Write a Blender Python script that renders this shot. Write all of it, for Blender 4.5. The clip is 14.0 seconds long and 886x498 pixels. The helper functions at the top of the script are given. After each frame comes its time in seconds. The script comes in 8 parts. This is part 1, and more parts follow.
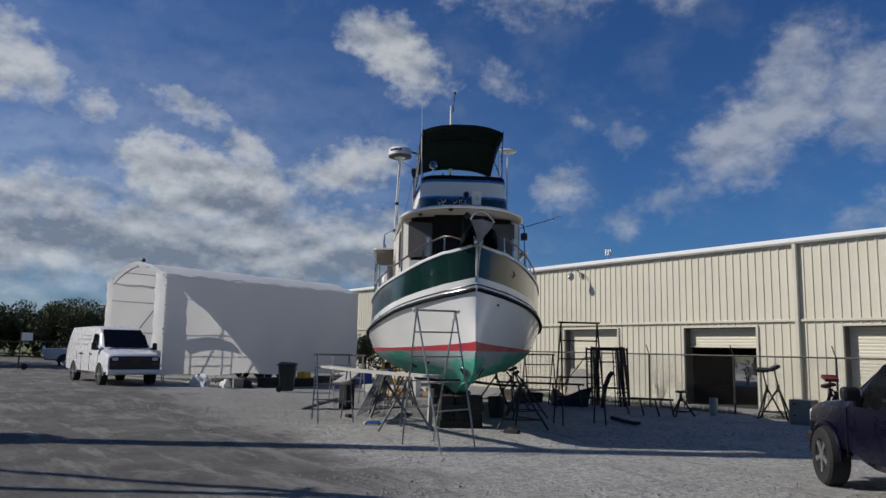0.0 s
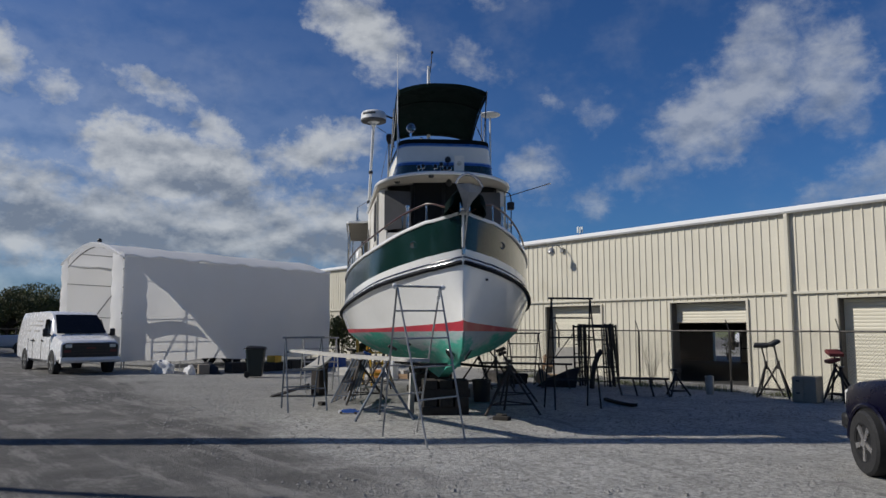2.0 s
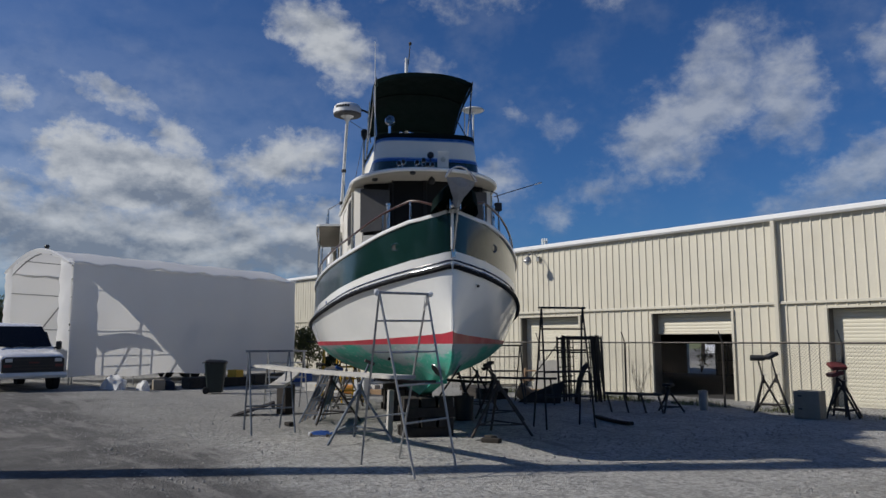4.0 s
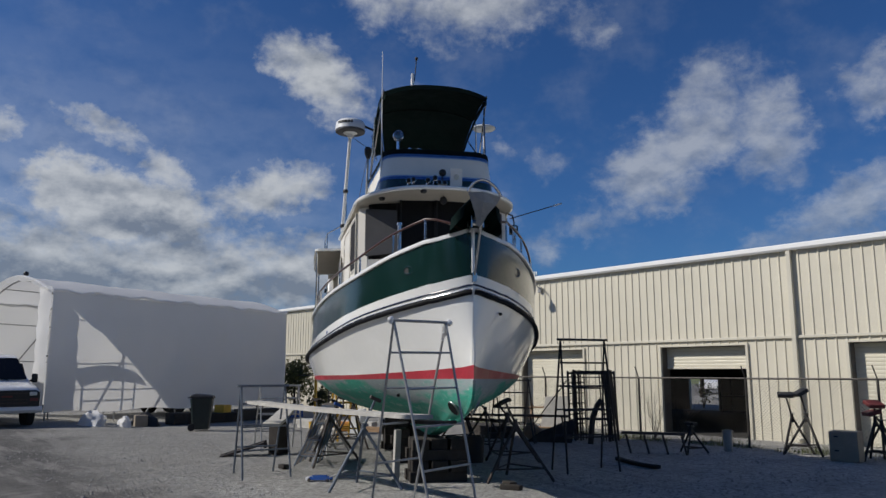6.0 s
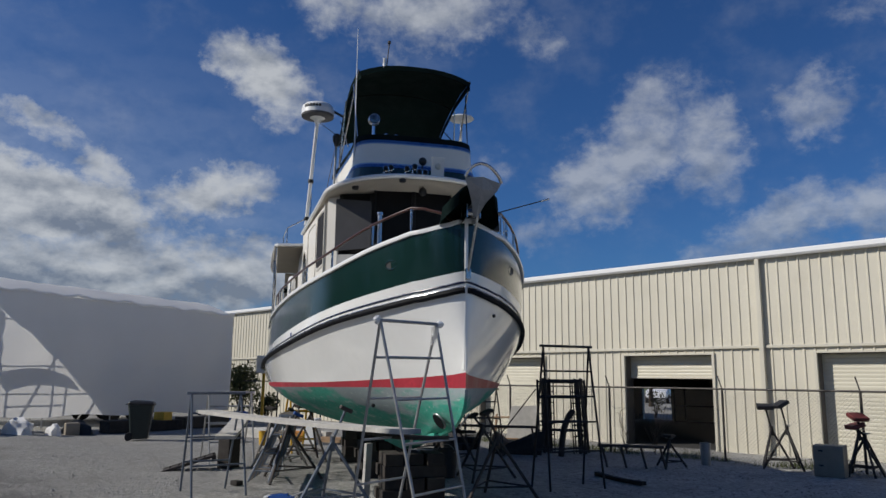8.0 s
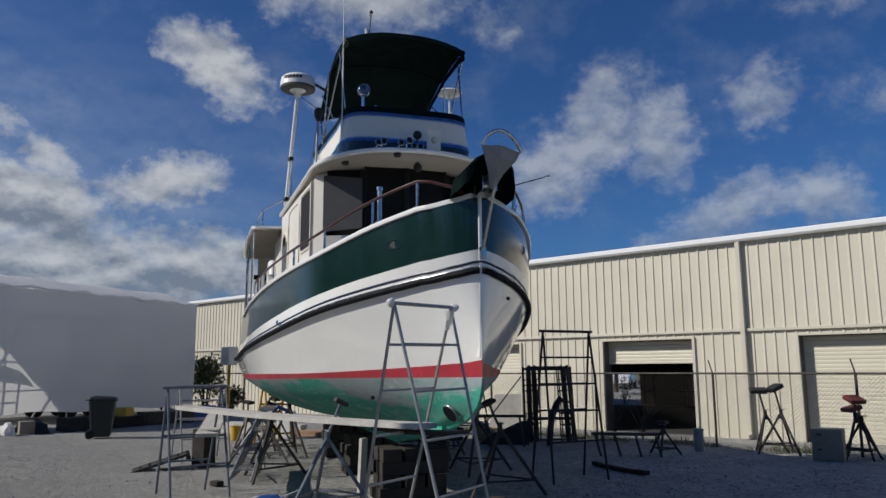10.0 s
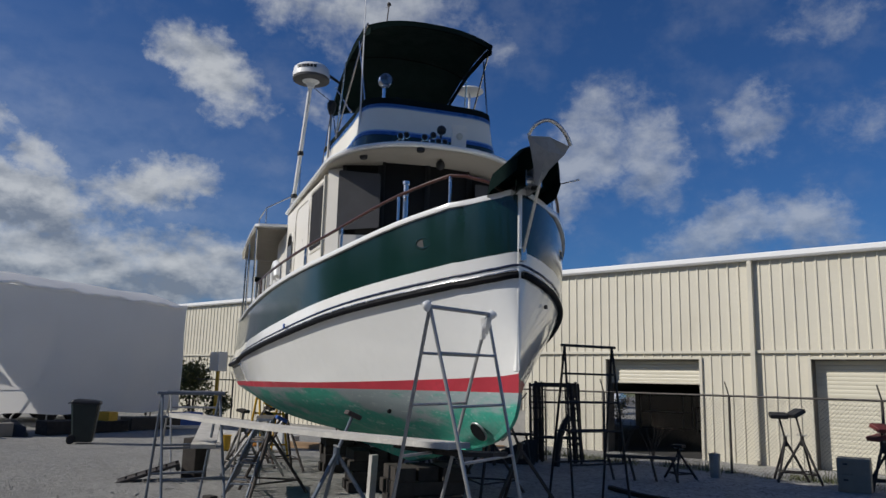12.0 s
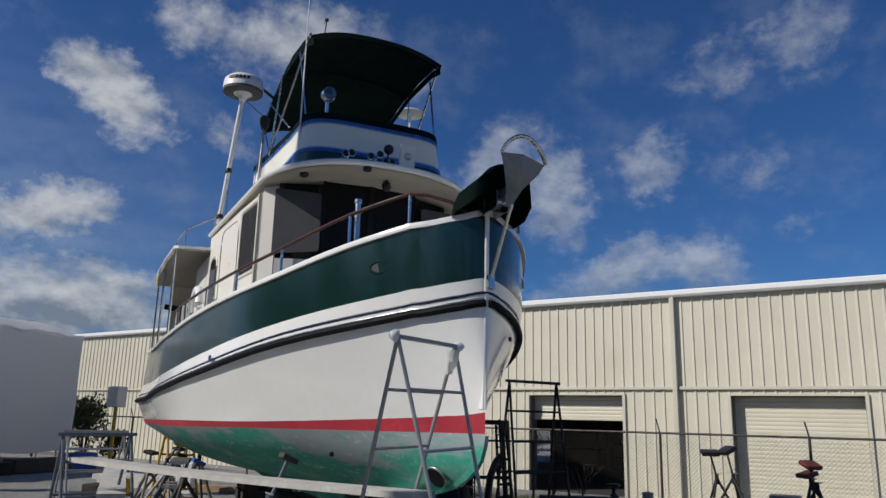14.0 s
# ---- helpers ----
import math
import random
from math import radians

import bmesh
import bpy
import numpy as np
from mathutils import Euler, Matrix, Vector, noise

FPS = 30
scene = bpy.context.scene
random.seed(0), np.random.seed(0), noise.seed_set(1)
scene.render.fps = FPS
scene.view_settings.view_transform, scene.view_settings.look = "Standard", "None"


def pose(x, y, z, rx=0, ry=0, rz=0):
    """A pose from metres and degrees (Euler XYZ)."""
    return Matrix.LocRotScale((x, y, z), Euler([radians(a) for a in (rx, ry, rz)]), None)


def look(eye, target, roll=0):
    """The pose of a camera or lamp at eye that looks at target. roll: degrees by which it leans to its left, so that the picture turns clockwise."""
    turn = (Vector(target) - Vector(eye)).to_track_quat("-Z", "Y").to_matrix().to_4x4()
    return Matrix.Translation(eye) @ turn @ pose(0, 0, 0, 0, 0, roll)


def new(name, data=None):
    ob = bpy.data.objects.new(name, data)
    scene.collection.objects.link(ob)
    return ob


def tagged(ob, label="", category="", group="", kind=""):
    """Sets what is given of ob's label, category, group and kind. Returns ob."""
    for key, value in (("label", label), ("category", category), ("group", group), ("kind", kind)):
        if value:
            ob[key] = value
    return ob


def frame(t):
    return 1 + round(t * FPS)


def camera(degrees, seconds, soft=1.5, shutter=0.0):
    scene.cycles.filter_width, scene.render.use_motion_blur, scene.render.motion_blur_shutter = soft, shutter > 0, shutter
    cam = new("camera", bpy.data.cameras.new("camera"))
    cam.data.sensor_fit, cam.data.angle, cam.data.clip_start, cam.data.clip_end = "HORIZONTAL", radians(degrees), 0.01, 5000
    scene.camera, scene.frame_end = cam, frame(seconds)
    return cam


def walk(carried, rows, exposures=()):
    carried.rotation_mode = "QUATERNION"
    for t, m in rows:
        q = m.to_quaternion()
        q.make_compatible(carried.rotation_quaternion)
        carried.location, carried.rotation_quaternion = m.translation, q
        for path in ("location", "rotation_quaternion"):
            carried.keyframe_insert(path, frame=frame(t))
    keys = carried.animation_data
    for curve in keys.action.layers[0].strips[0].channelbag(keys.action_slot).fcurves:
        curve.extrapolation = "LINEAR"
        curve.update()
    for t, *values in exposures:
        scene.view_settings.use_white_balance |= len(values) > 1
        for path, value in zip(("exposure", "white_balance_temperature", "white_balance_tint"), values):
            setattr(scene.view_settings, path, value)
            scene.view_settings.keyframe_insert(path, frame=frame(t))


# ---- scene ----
cam = camera(61.5, 14.0)
PATH = [
    (0, (4.298, 1.607, 1.579), (2.663, 2.73, 1.839), 0.9),
    (0.5, (3.97, 1.76, 1.579), (2.375, 2.938, 1.833), -1.6),
    (1, (3.731, 1.921, 1.587), (2.141, 3.103, 1.857), 0.0),
    (1.5, (3.415, 2.076, 1.585), (1.789, 3.211, 1.849), -0.0),
    (2, (3.094, 2.24, 1.583), (1.499, 3.429, 1.79), -0.1),
    (2.5, (2.815, 2.37, 1.582), (1.234, 3.573, 1.809), 0.8),
    (3, (2.544, 2.517, 1.593), (0.951, 3.691, 1.88), 0.7),
    (3.5, (2.209, 2.636, 1.587), (0.673, 3.887, 1.867), -0.8),
    (4, (1.904, 2.745, 1.587), (0.372, 4.008, 1.825), -0.2),
    (4.2, (1.829, 2.789, 1.599), (0.301, 4.045, 1.895), -0.5),
    (6.3, (0.634, 3.188, 1.591), (-0.863, 4.475, 1.913), 0.3),
    (6.5, (0.487, 3.233, 1.582), (-1.001, 4.537, 1.874), 0.6),
    (7, (0.244, 3.284, 1.606), (-1.192, 4.64, 1.924), -1.6),
    (7.5, (-0.005, 3.395, 1.607), (-1.415, 4.772, 1.946), -0.9),
    (8, (-0.238, 3.427, 1.607), (-1.638, 4.813, 1.951), 0.6),
    (8.5, (-0.494, 3.443, 1.613), (-1.835, 4.891, 1.935), -2.5),
    (11, (-1.489, 3.678, 1.598), (-2.795, 5.155, 1.937), 1.1),
    (11.5, (-1.683, 3.745, 1.601), (-2.986, 5.216, 1.975), 0.3),
    (12, (-1.901, 3.795, 1.596), (-3.193, 5.281, 1.946), 1.5),
    (12.5, (-2.1, 3.801, 1.609), (-3.317, 5.347, 1.968), -0.7),
    (13, (-2.268, 3.834, 1.601), (-3.438, 5.415, 1.962), 0.9),
    (13.5, (-2.461, 3.951, 1.611), (-3.614, 5.529, 2.035), 1.5),
    (14, (-2.622, 4.003, 1.617), (-3.711, 5.62, 2.063), 1.4),
]
walk(cam, [(t, look(eye, target, roll)) for t, eye, target, roll in PATH])

# ---- daylight ----
SUN_DIR = Vector((-0.60, -0.80, 0.0))
SUN_ELEV = radians(34.5)
sun_data = bpy.data.lights.new("sun", "SUN")
sun_data.energy = 3.9
sun_data.angle = radians(0.53)
sun_data.color = (1.0, 0.95, 0.88)
sun = new("sun", sun_data)
sun.matrix_world = look((0, 0, 30), Vector((0, 0, 30)) - Vector((SUN_DIR.x * math.cos(SUN_ELEV), SUN_DIR.y * math.cos(SUN_ELEV), math.sin(SUN_ELEV))))

# fair-weather clouds: azimuth and height of the middle, half width, half height (degrees), tilt, thickness
CUMULUS = [
    (-59.4, 22.0, 4.1, 2.15, -28, 0.95), (-62.4, 23.0, 1.8, 1.3, 0, 0.75),
    (-86.6, 18.6, 3.2, 2.5, -30, 0.9), (-81.6, 16.1, 2.0, 1.0, -25, 0.6),
    (-75.2, 16.8, 2.8, 1.2, -18, 0.7), (-70.4, 14.4, 2.6, 1.1, -38, 0.75),
    (-62.8, 13.6, 4.4, 1.9, 12, 0.95), (-33.4, 14.9, 3.4, 2.6, 20, 0.95),
    (-29.2, 18.8, 2.6, 3.6, -20, 0.72), (-25.2, 17.0, 2.7, 3.4, 12, 0.78),
    (-30.4, 16.4, 3.6, 2.4, 35, 0.9), (-17.9, 18.7, 2.7, 2.3, 0, 0.66),
]
LOW_CLOUDS = [
    (-73.6, 11.6, 5.8, 2.3, -6, 1.3), (-77.2, 12.2, 2.6, 1.9, 0, 1.2), (-69.6, 10.6, 3.2, 1.8, -10, 1.25),
    (-82.6, 10.5, 2.2, 0.8, -4, 0.7), (-84.5, 7.4, 7.0, 3.6, 0, 1.0), (-77.0, 7.4, 6.0, 3.2, 0, 1.0),
    (-69.4, 7.0, 8.0, 3.0, 0, 1.0), (-60.2, 7.2, 6.4, 2.8, 0, 0.95), (-91.0, 9.0, 5.0, 4.0, 0, 0.9),
    (-19.4, 11.2, 4.4, 1.9, 6, 0.85), (-14.6, 11.6, 3.2, 2.1, -8, 0.85), (-24.0, 9.6, 3.0, 1.2, 8, 0.6),
    (-66.5, 10.4, 3.0, 1.3, 0, 0.6),
]
WISPS = [
    (-50.5, 19.8, 3.4, 1.3, -22, 0.46), (-45.9, 11.6, 2.1, 1.9, 0, 0.64), (-45.4, 16.9, 1.3, 1.2, 0, 0.5),
    (-41.4, 15.8, 1.9, 1.6, 20, 0.46), (-42.0, 9.7, 1.9, 1.2, 0, 0.52), (-37.6, 11.8, 3.2, 1.2, 12, 0.54),
    (-46.2, 27.6, 6.0, 2.4, 6, 0.86), (-37.2, 25.9, 2.4, 1.6, 20, 0.5), (-54.6, 27.8, 3.0, 1.9, 0, 0.70),
    (-10.4, 18.2, 3.4, 2.3, 0, 0.42), (-12.6, 25.4, 3.4, 1.8, 28, 0.5), (-6.4, 26.6, 3.6, 2.6, 20, 0.56),
    (-7.6, 14.2, 1.7, 1.1, 0, 0.42), (-50.6, 25.0, 2.6, 1.2, -20, 0.45),
]
# the grey undersides of the thicker clouds
UNDERSIDES = [
    (-70.8, 10.6, 4.6, 1.2, -8, 0.9), (-84.0, 8.0, 5.5, 1.3, 0, 0.85), (-75.0, 6.2, 8.0, 1.2, 0, 0.7),
    (-62.0, 5.6, 8.0, 1.3, 0, 0.7), (-30.5, 13.4, 4.2, 1.2, 14, 0.4), (-17.5, 9.7, 6.0, 1.3, 0, 0.7),
    (-61.5, 12.0, 3.6, 0.9, 6, 0.35), (-88.0, 16.8, 3.2, 1.2, -30, 0.3), (-26.0, 13.8, 2.6, 1.2, 0, 0.35),
]


def build_world():
    world = bpy.data.worlds.new("sky")
    scene.world = world
    world.use_nodes = True
    nt = world.node_tree
    nt.nodes.clear()
    N, L = nt.nodes.new, nt.links.new

    def mathn(op, a, b=None, c=None, clamp=False):
        n = N("ShaderNodeMath")
        n.operation, n.use_clamp = op, clamp
        for i, v in enumerate((a, b, c)):
            if v is None:
                continue
            if isinstance(v, (int, float)):
                n.inputs[i].default_value = v
            else:
                L(v, n.inputs[i])
        return n.outputs[0]

    def ramp(v, a, b, top=1.0, smooth=True):
        n = N("ShaderNodeMapRange")
        n.interpolation_type = "SMOOTHSTEP" if smooth else "LINEAR"
        L(v, n.inputs["Value"])
        n.inputs["From Min"].default_value, n.inputs["From Max"].default_value = a, b
        n.inputs["To Max"].default_value = top
        return n.outputs["Result"]

    def vec(op, a, b):
        n = N("ShaderNodeVectorMath")
        n.operation = op
        for i, v in enumerate((a, b)):
            if isinstance(v, tuple):
                n.inputs[i].default_value = v
            else:
                L(v, n.inputs[i])
        return n.outputs[0]

    sky = N("ShaderNodeTexSky")
    sky.sky_type, sky.sun_disc = "NISHITA", False
    sky.sun_elevation, sky.sun_rotation = SUN_ELEV, math.atan2(SUN_DIR.x, SUN_DIR.y)
    sky.air_density, sky.dust_density, sky.ozone_density = 1.0, 0.35, 2.2
    co = N("ShaderNodeTexCoord").outputs["Generated"]
    sep = N("ShaderNodeSeparateXYZ")
    L(co, sep.inputs[0])
    # azimuth and height in degrees
    az = mathn("MULTIPLY", mathn("ARCTAN2", sep.outputs["X"], sep.outputs["Y"]), 57.2958)
    el = mathn("MULTIPLY", mathn("ARCSINE", sep.outputs["Z"]), 57.2958)
    cb = N("ShaderNodeCombineXYZ")
    L(az, cb.inputs[0])
    L(el, cb.inputs[1])
    flat = cb.outputs[0]

    def tex(scale, detail, rough=0.55, offset=(0.0, 0.0, 0.0), tall=1.25, distortion=0.0, colour=False):
        """Noise over the dome; scale is in waves per degree."""
        mp = N("ShaderNodeMapping")
        L(flat, mp.inputs["Vector"])
        mp.inputs["Scale"].default_value = (scale, scale * tall, 1)
        mp.inputs["Location"].default_value = offset
        n = N("ShaderNodeTexNoise")
        L(mp.outputs[0], n.inputs["Vector"])
        n.inputs["Scale"].default_value = 1.0
        n.inputs["Detail"].default_value = detail
        n.inputs["Roughness"].default_value = rough
        n.inputs["Distortion"].default_value = distortion
        return n.outputs["Color" if colour else "Fac"]

    # the outlines wander at two sizes
    big = vec("MULTIPLY", vec("SUBTRACT", tex(0.22, 3, 0.5, (4.0, 1.0, 0.0), colour=True), (0.5, 0.5, 0.5)), (5.5, 4.0, 0.0))
    small = vec("MULTIPLY", vec("SUBTRACT", tex(0.9, 6, 0.62, (1.0, 7.0, 0.0), colour=True), (0.5, 0.5, 0.5)), (2.6, 2.0, 0.0))
    warped = vec("ADD", vec("ADD", flat, big), small)

    def ellipses(table, coord, outer, inner):
        total = None
        for a, e, w, h, tilt, k in table:
            mp = N("ShaderNodeMapping")
            mp.vector_type = "TEXTURE"
            L(coord, mp.inputs["Vector"])
            mp.inputs["Location"].default_value = (a, e, 0)
            mp.inputs["Rotation"].default_value = (0, 0, radians(tilt))
            mp.inputs["Scale"].default_value = (w, h, 1)
            d = N("ShaderNodeVectorMath")
            d.operation = "LENGTH"
            L(mp.outputs[0], d.inputs[0])
            v = ramp(d.outputs["Value"], outer, inner, k)
            total = v if total is None else mathn("SMOOTH_MAX", total, v, 0.12)
        return total

    thick = ellipses(CUMULUS + LOW_CLOUDS, warped, 1.85, 0.30)
    thin = ellipses(WISPS, warped, 2.0, 0.0)
    # cloud in the rest of the sky, behind the walk
    behind = ramp(mathn("ABSOLUTE", mathn("ADD", az, 45.0)), 52.0, 75.0)
    scatter = mathn("MULTIPLY", mathn("MULTIPLY", ramp(tex(0.07, 4, 0.55, (3.1, 1.7, 0.4)), 0.54, 0.72), 0.5), behind)
    body = mathn("MAXIMUM", mathn("MAXIMUM", thick, thin), scatter)
    fluff = tex(0.42, 10, 0.60, (0.0, 3.0, 0.0), distortion=0.25)
    fray = tex(1.6, 8, 0.66, (9.0, 2.0, 0.0))
    field = mathn("ADD", mathn("MULTIPLY", mathn("SUBTRACT", fluff, 0.5), 1.05), mathn("MULTIPLY", mathn("SUBTRACT", fray, 0.5), 0.36))
    dens = mathn("MULTIPLY", ramp(mathn("ADD", body, field), 0.08, 1.02), ramp(body, 0.0, 0.40))
    # haze between the clouds, low in the west
    haze = mathn("MULTIPLY", ramp(az, -40.0, -85.0), ramp(el, 30.0, 2.0))
    veil = mathn("ADD", mathn("MULTIPLY", haze, 0.42), mathn("MULTIPLY", ramp(tex(0.16, 5, 0.6, (2.0, 8.0, 0.0)), 0.45, 0.75), 0.10))
    # light and shade within the cloud: sunlit tops and billows, grey undersides
    tone = tex(0.26, 6, 0.55, (0.0, 0.0, 0.0), 1.6)
    above = tex(0.26, 6, 0.55, (0.0, 0.36, 0.0), 1.6)
    relief = mathn("MULTIPLY", mathn("SUBTRACT", above, tone), 2.6)
    under = ellipses(UNDERSIDES, vec("ADD", flat, small), 1.5, 0.0)
    low = ramp(el, 16.0, 4.0)
    shade = mathn("ADD", relief, mathn("MULTIPLY_ADD", low, 0.34, 0.14))
    shade = mathn("ADD", shade, mathn("MULTIPLY", under, 0.75))
    shade = mathn("ADD", shade, mathn("MULTIPLY", mathn("SUBTRACT", fray, 0.5), 0.25), clamp=True)
    grey = N("ShaderNodeMix")
    grey.data_type = "RGBA"
    L(shade, grey.inputs["Factor"])
    grey.inputs[6].default_value = (10.4, 10.8, 11.2, 1)
    grey.inputs[7].default_value = (3.6, 4.2, 5.2, 1)
    mix = N("ShaderNodeMix")
    mix.data_type = "RGBA"
    L(mathn("MAXIMUM", mathn("MULTIPLY", dens, mathn("ADD", ramp(az, -34.0, -62.0, 0.30), 0.58)), veil), mix.inputs["Factor"])
    deep = N("ShaderNodeMix")
    deep.data_type, deep.blend_type = "RGBA", "MULTIPLY"
    deep.inputs["Factor"].default_value = 1.0
    L(sky.outputs[0], deep.inputs[6])
    deep.inputs[7].default_value = (0.395, 0.775, 1.34, 1)
    L(deep.outputs[2], mix.inputs[6])
    L(grey.outputs[2], mix.inputs[7])
    bg = N("ShaderNodeBackground")
    bg.inputs["Strength"].default_value = 0.050
    L(mix.outputs[2], bg.inputs["Color"])
    out = N("ShaderNodeOutputWorld")
    L(bg.outputs[0], out.inputs["Surface"])


build_world()


# ---- materials ----
def mat(name, color, rough=0.6, metal=0.0, vary=0.12, scale=3.0, fine=60.0, bump=0.0, bump_scale=80.0, tint=None, stain=0.0, stain_color=(0.08, 0.07, 0.06), stain_scale=1.2, coat=0.0, rand=0.0, spec=0.5, stain_edge=(0.55, 0.75)):
    """A principled material with broad and fine variation, stains and relief in object space."""
    m = bpy.data.materials.new(name)
    m.use_nodes = True
    nt = m.node_tree
    N, L = nt.nodes.new, nt.links.new
    p = nt.nodes["Principled BSDF"]
    co = N("ShaderNodeTexCoord").outputs["Object"]

    def noise_tex(s, detail=4.0, rough_=0.6):
        n = N("ShaderNodeTexNoise")
        L(co, n.inputs["Vector"])
        n.inputs["Scale"].default_value, n.inputs["Detail"].default_value, n.inputs["Roughness"].default_value = s, detail, rough_
        return n.outputs["Fac"]

    def mixc(f, a, b, blend="MIX"):
        n = N("ShaderNodeMix")
        n.data_type, n.blend_type = "RGBA", blend
        for sock, v in ((n.inputs["Factor"], f), (n.inputs[6], a), (n.inputs[7], b)):
            if isinstance(v, (int, float)):
                sock.default_value = v
            elif isinstance(v, tuple):
                sock.default_value = (*v[:3], 1)
            else:
                L(v, sock)
        return n.outputs[2]

    def rampn(v, a, b):
        n = N("ShaderNodeMapRange")
        n.interpolation_type = "SMOOTHSTEP"
        L(v, n.inputs["Value"])
        n.inputs["From Min"].default_value, n.inputs["From Max"].default_value = a, b
        return n.outputs["Result"]

    c = Vector(color)
    other = Vector(tint) if tint else c * (1 - vary * 2)
    col = mixc(rampn(noise_tex(scale, 5), 0.3, 0.7), tuple(c), tuple(other))
    f2 = noise_tex(fine, 3)
    col = mixc(rampn(f2, 0.35, 0.75), col, tuple(c * (1 - vary * 1.5)) if not tint else tuple((c + other) * 0.42))
    if stain:
        s = rampn(noise_tex(stain_scale, 7, 0.65), *stain_edge)
        mm = N("ShaderNodeMath")
        mm.operation = "MULTIPLY"
        L(s, mm.inputs[0])
        mm.inputs[1].default_value = stain
        col = mixc(mm.outputs[0], col, stain_color)
    if rand:
        oi = N("ShaderNodeObjectInfo")
        hs = N("ShaderNodeHueSaturation")
        mr = N("ShaderNodeMapRange")
        L(oi.outputs["Random"], mr.inputs["Value"])
        mr.inputs["To Min"].default_value, mr.inputs["To Max"].default_value = 1 - rand, 1 + rand
        L(mr.outputs["Result"], hs.inputs["Value"])
        L(col, hs.inputs["Color"])
        col = hs.outputs["Color"]
    L(col, p.inputs["Base Color"])
    rr = N("ShaderNodeMapRange")
    L(noise_tex(scale * 2.3, 6), rr.inputs["Value"])
    rr.inputs["From Min"].default_value, rr.inputs["From Max"].default_value = 0.3, 0.7
    rr.inputs["To Min"].default_value, rr.inputs["To Max"].default_value = max(0.02, rough - 0.1), min(1.0, rough + 0.1)
    L(rr.outputs["Result"], p.inputs["Roughness"])
    p.inputs["Metallic"].default_value = metal
    p.inputs["Coat Weight"].default_value = coat
    p.inputs["Coat Roughness"].default_value = 0.06 if coat < 0.6 else 0.13
    p.inputs["Specular IOR Level"].default_value = spec
    if bump:
        b = N("ShaderNodeBump")
        b.inputs["Strength"].default_value = bump
        b.inputs["Distance"].default_value = 0.02
        L(noise_tex(bump_scale, 6, 0.7), b.inputs["Height"])
        L(b.outputs[0], p.inputs["Normal"])
    return m


M = {}
M["shed_wall"] = mat("cream_sheet_metal", (0.63, 0.59, 0.475), 0.45, vary=0.05, scale=0.5, fine=14, stain=0.25, stain_color=(0.42, 0.37, 0.26), stain_scale=0.5)
M["shed_trim"] = mat("cream_trim", (0.60, 0.565, 0.46), 0.45, vary=0.06, scale=0.7)
M["eave"] = mat("white_gutter", (0.82, 0.82, 0.80), 0.4, vary=0.04, scale=0.6)
M["roof"] = mat("roof_sheet", (0.72, 0.72, 0.70), 0.4, vary=0.05, scale=0.4)
M["door_slat"] = mat("ribbed_shutter", (0.66, 0.62, 0.49), 0.45, vary=0.06, scale=0.8, rand=0.04)
# near black: the shade inside the shed is put into this colour
M["dark_inside"] = mat("shed_inside_shade", (0.02, 0.019, 0.018), 0.9, vary=0.2, scale=0.4)
# dark colour stands in for the shade on the door reveals
M["reveal_dark"] = mat("shade_dark_reveal", (0.13, 0.115, 0.095), 0.6, vary=0.15, scale=3)
M["concrete"] = mat("concrete", (0.36, 0.35, 0.32), 0.9, vary=0.12, scale=1.2, fine=40, bump=0.3, bump_scale=50)
M["gel_white"] = mat("white_gelcoat", (0.85, 0.85, 0.815), 0.12, vary=0.025, scale=0.8, fine=9, coat=0.5, stain=0.12, stain_color=(0.6, 0.57, 0.5), stain_scale=0.7)
M["gel_green"] = mat("dark_green_gelcoat", (0.006, 0.024, 0.021), 0.15, vary=0.12, scale=0.9, fine=7, coat=0.6, spec=0.4, tint=(0.008, 0.034, 0.030))
M["green_cloth"] = mat("dark_green_canvas", (0.0035, 0.018, 0.0155), 0.85, vary=0.15, scale=2, bump=0.3, bump_scale=25, spec=0.15)
M["black_cloth"] = mat("black_green_canvas", (0.006, 0.012, 0.012), 0.9, vary=0.15, scale=2, bump=0.2, bump_scale=25, spec=0.1)
M["boot_red"] = mat("red_boot_stripe", (0.43, 0.030, 0.048), 0.42, vary=0.16, scale=1.5, fine=22, stain=0.6, stain_color=(0.46, 0.16, 0.18), stain_scale=0.9)


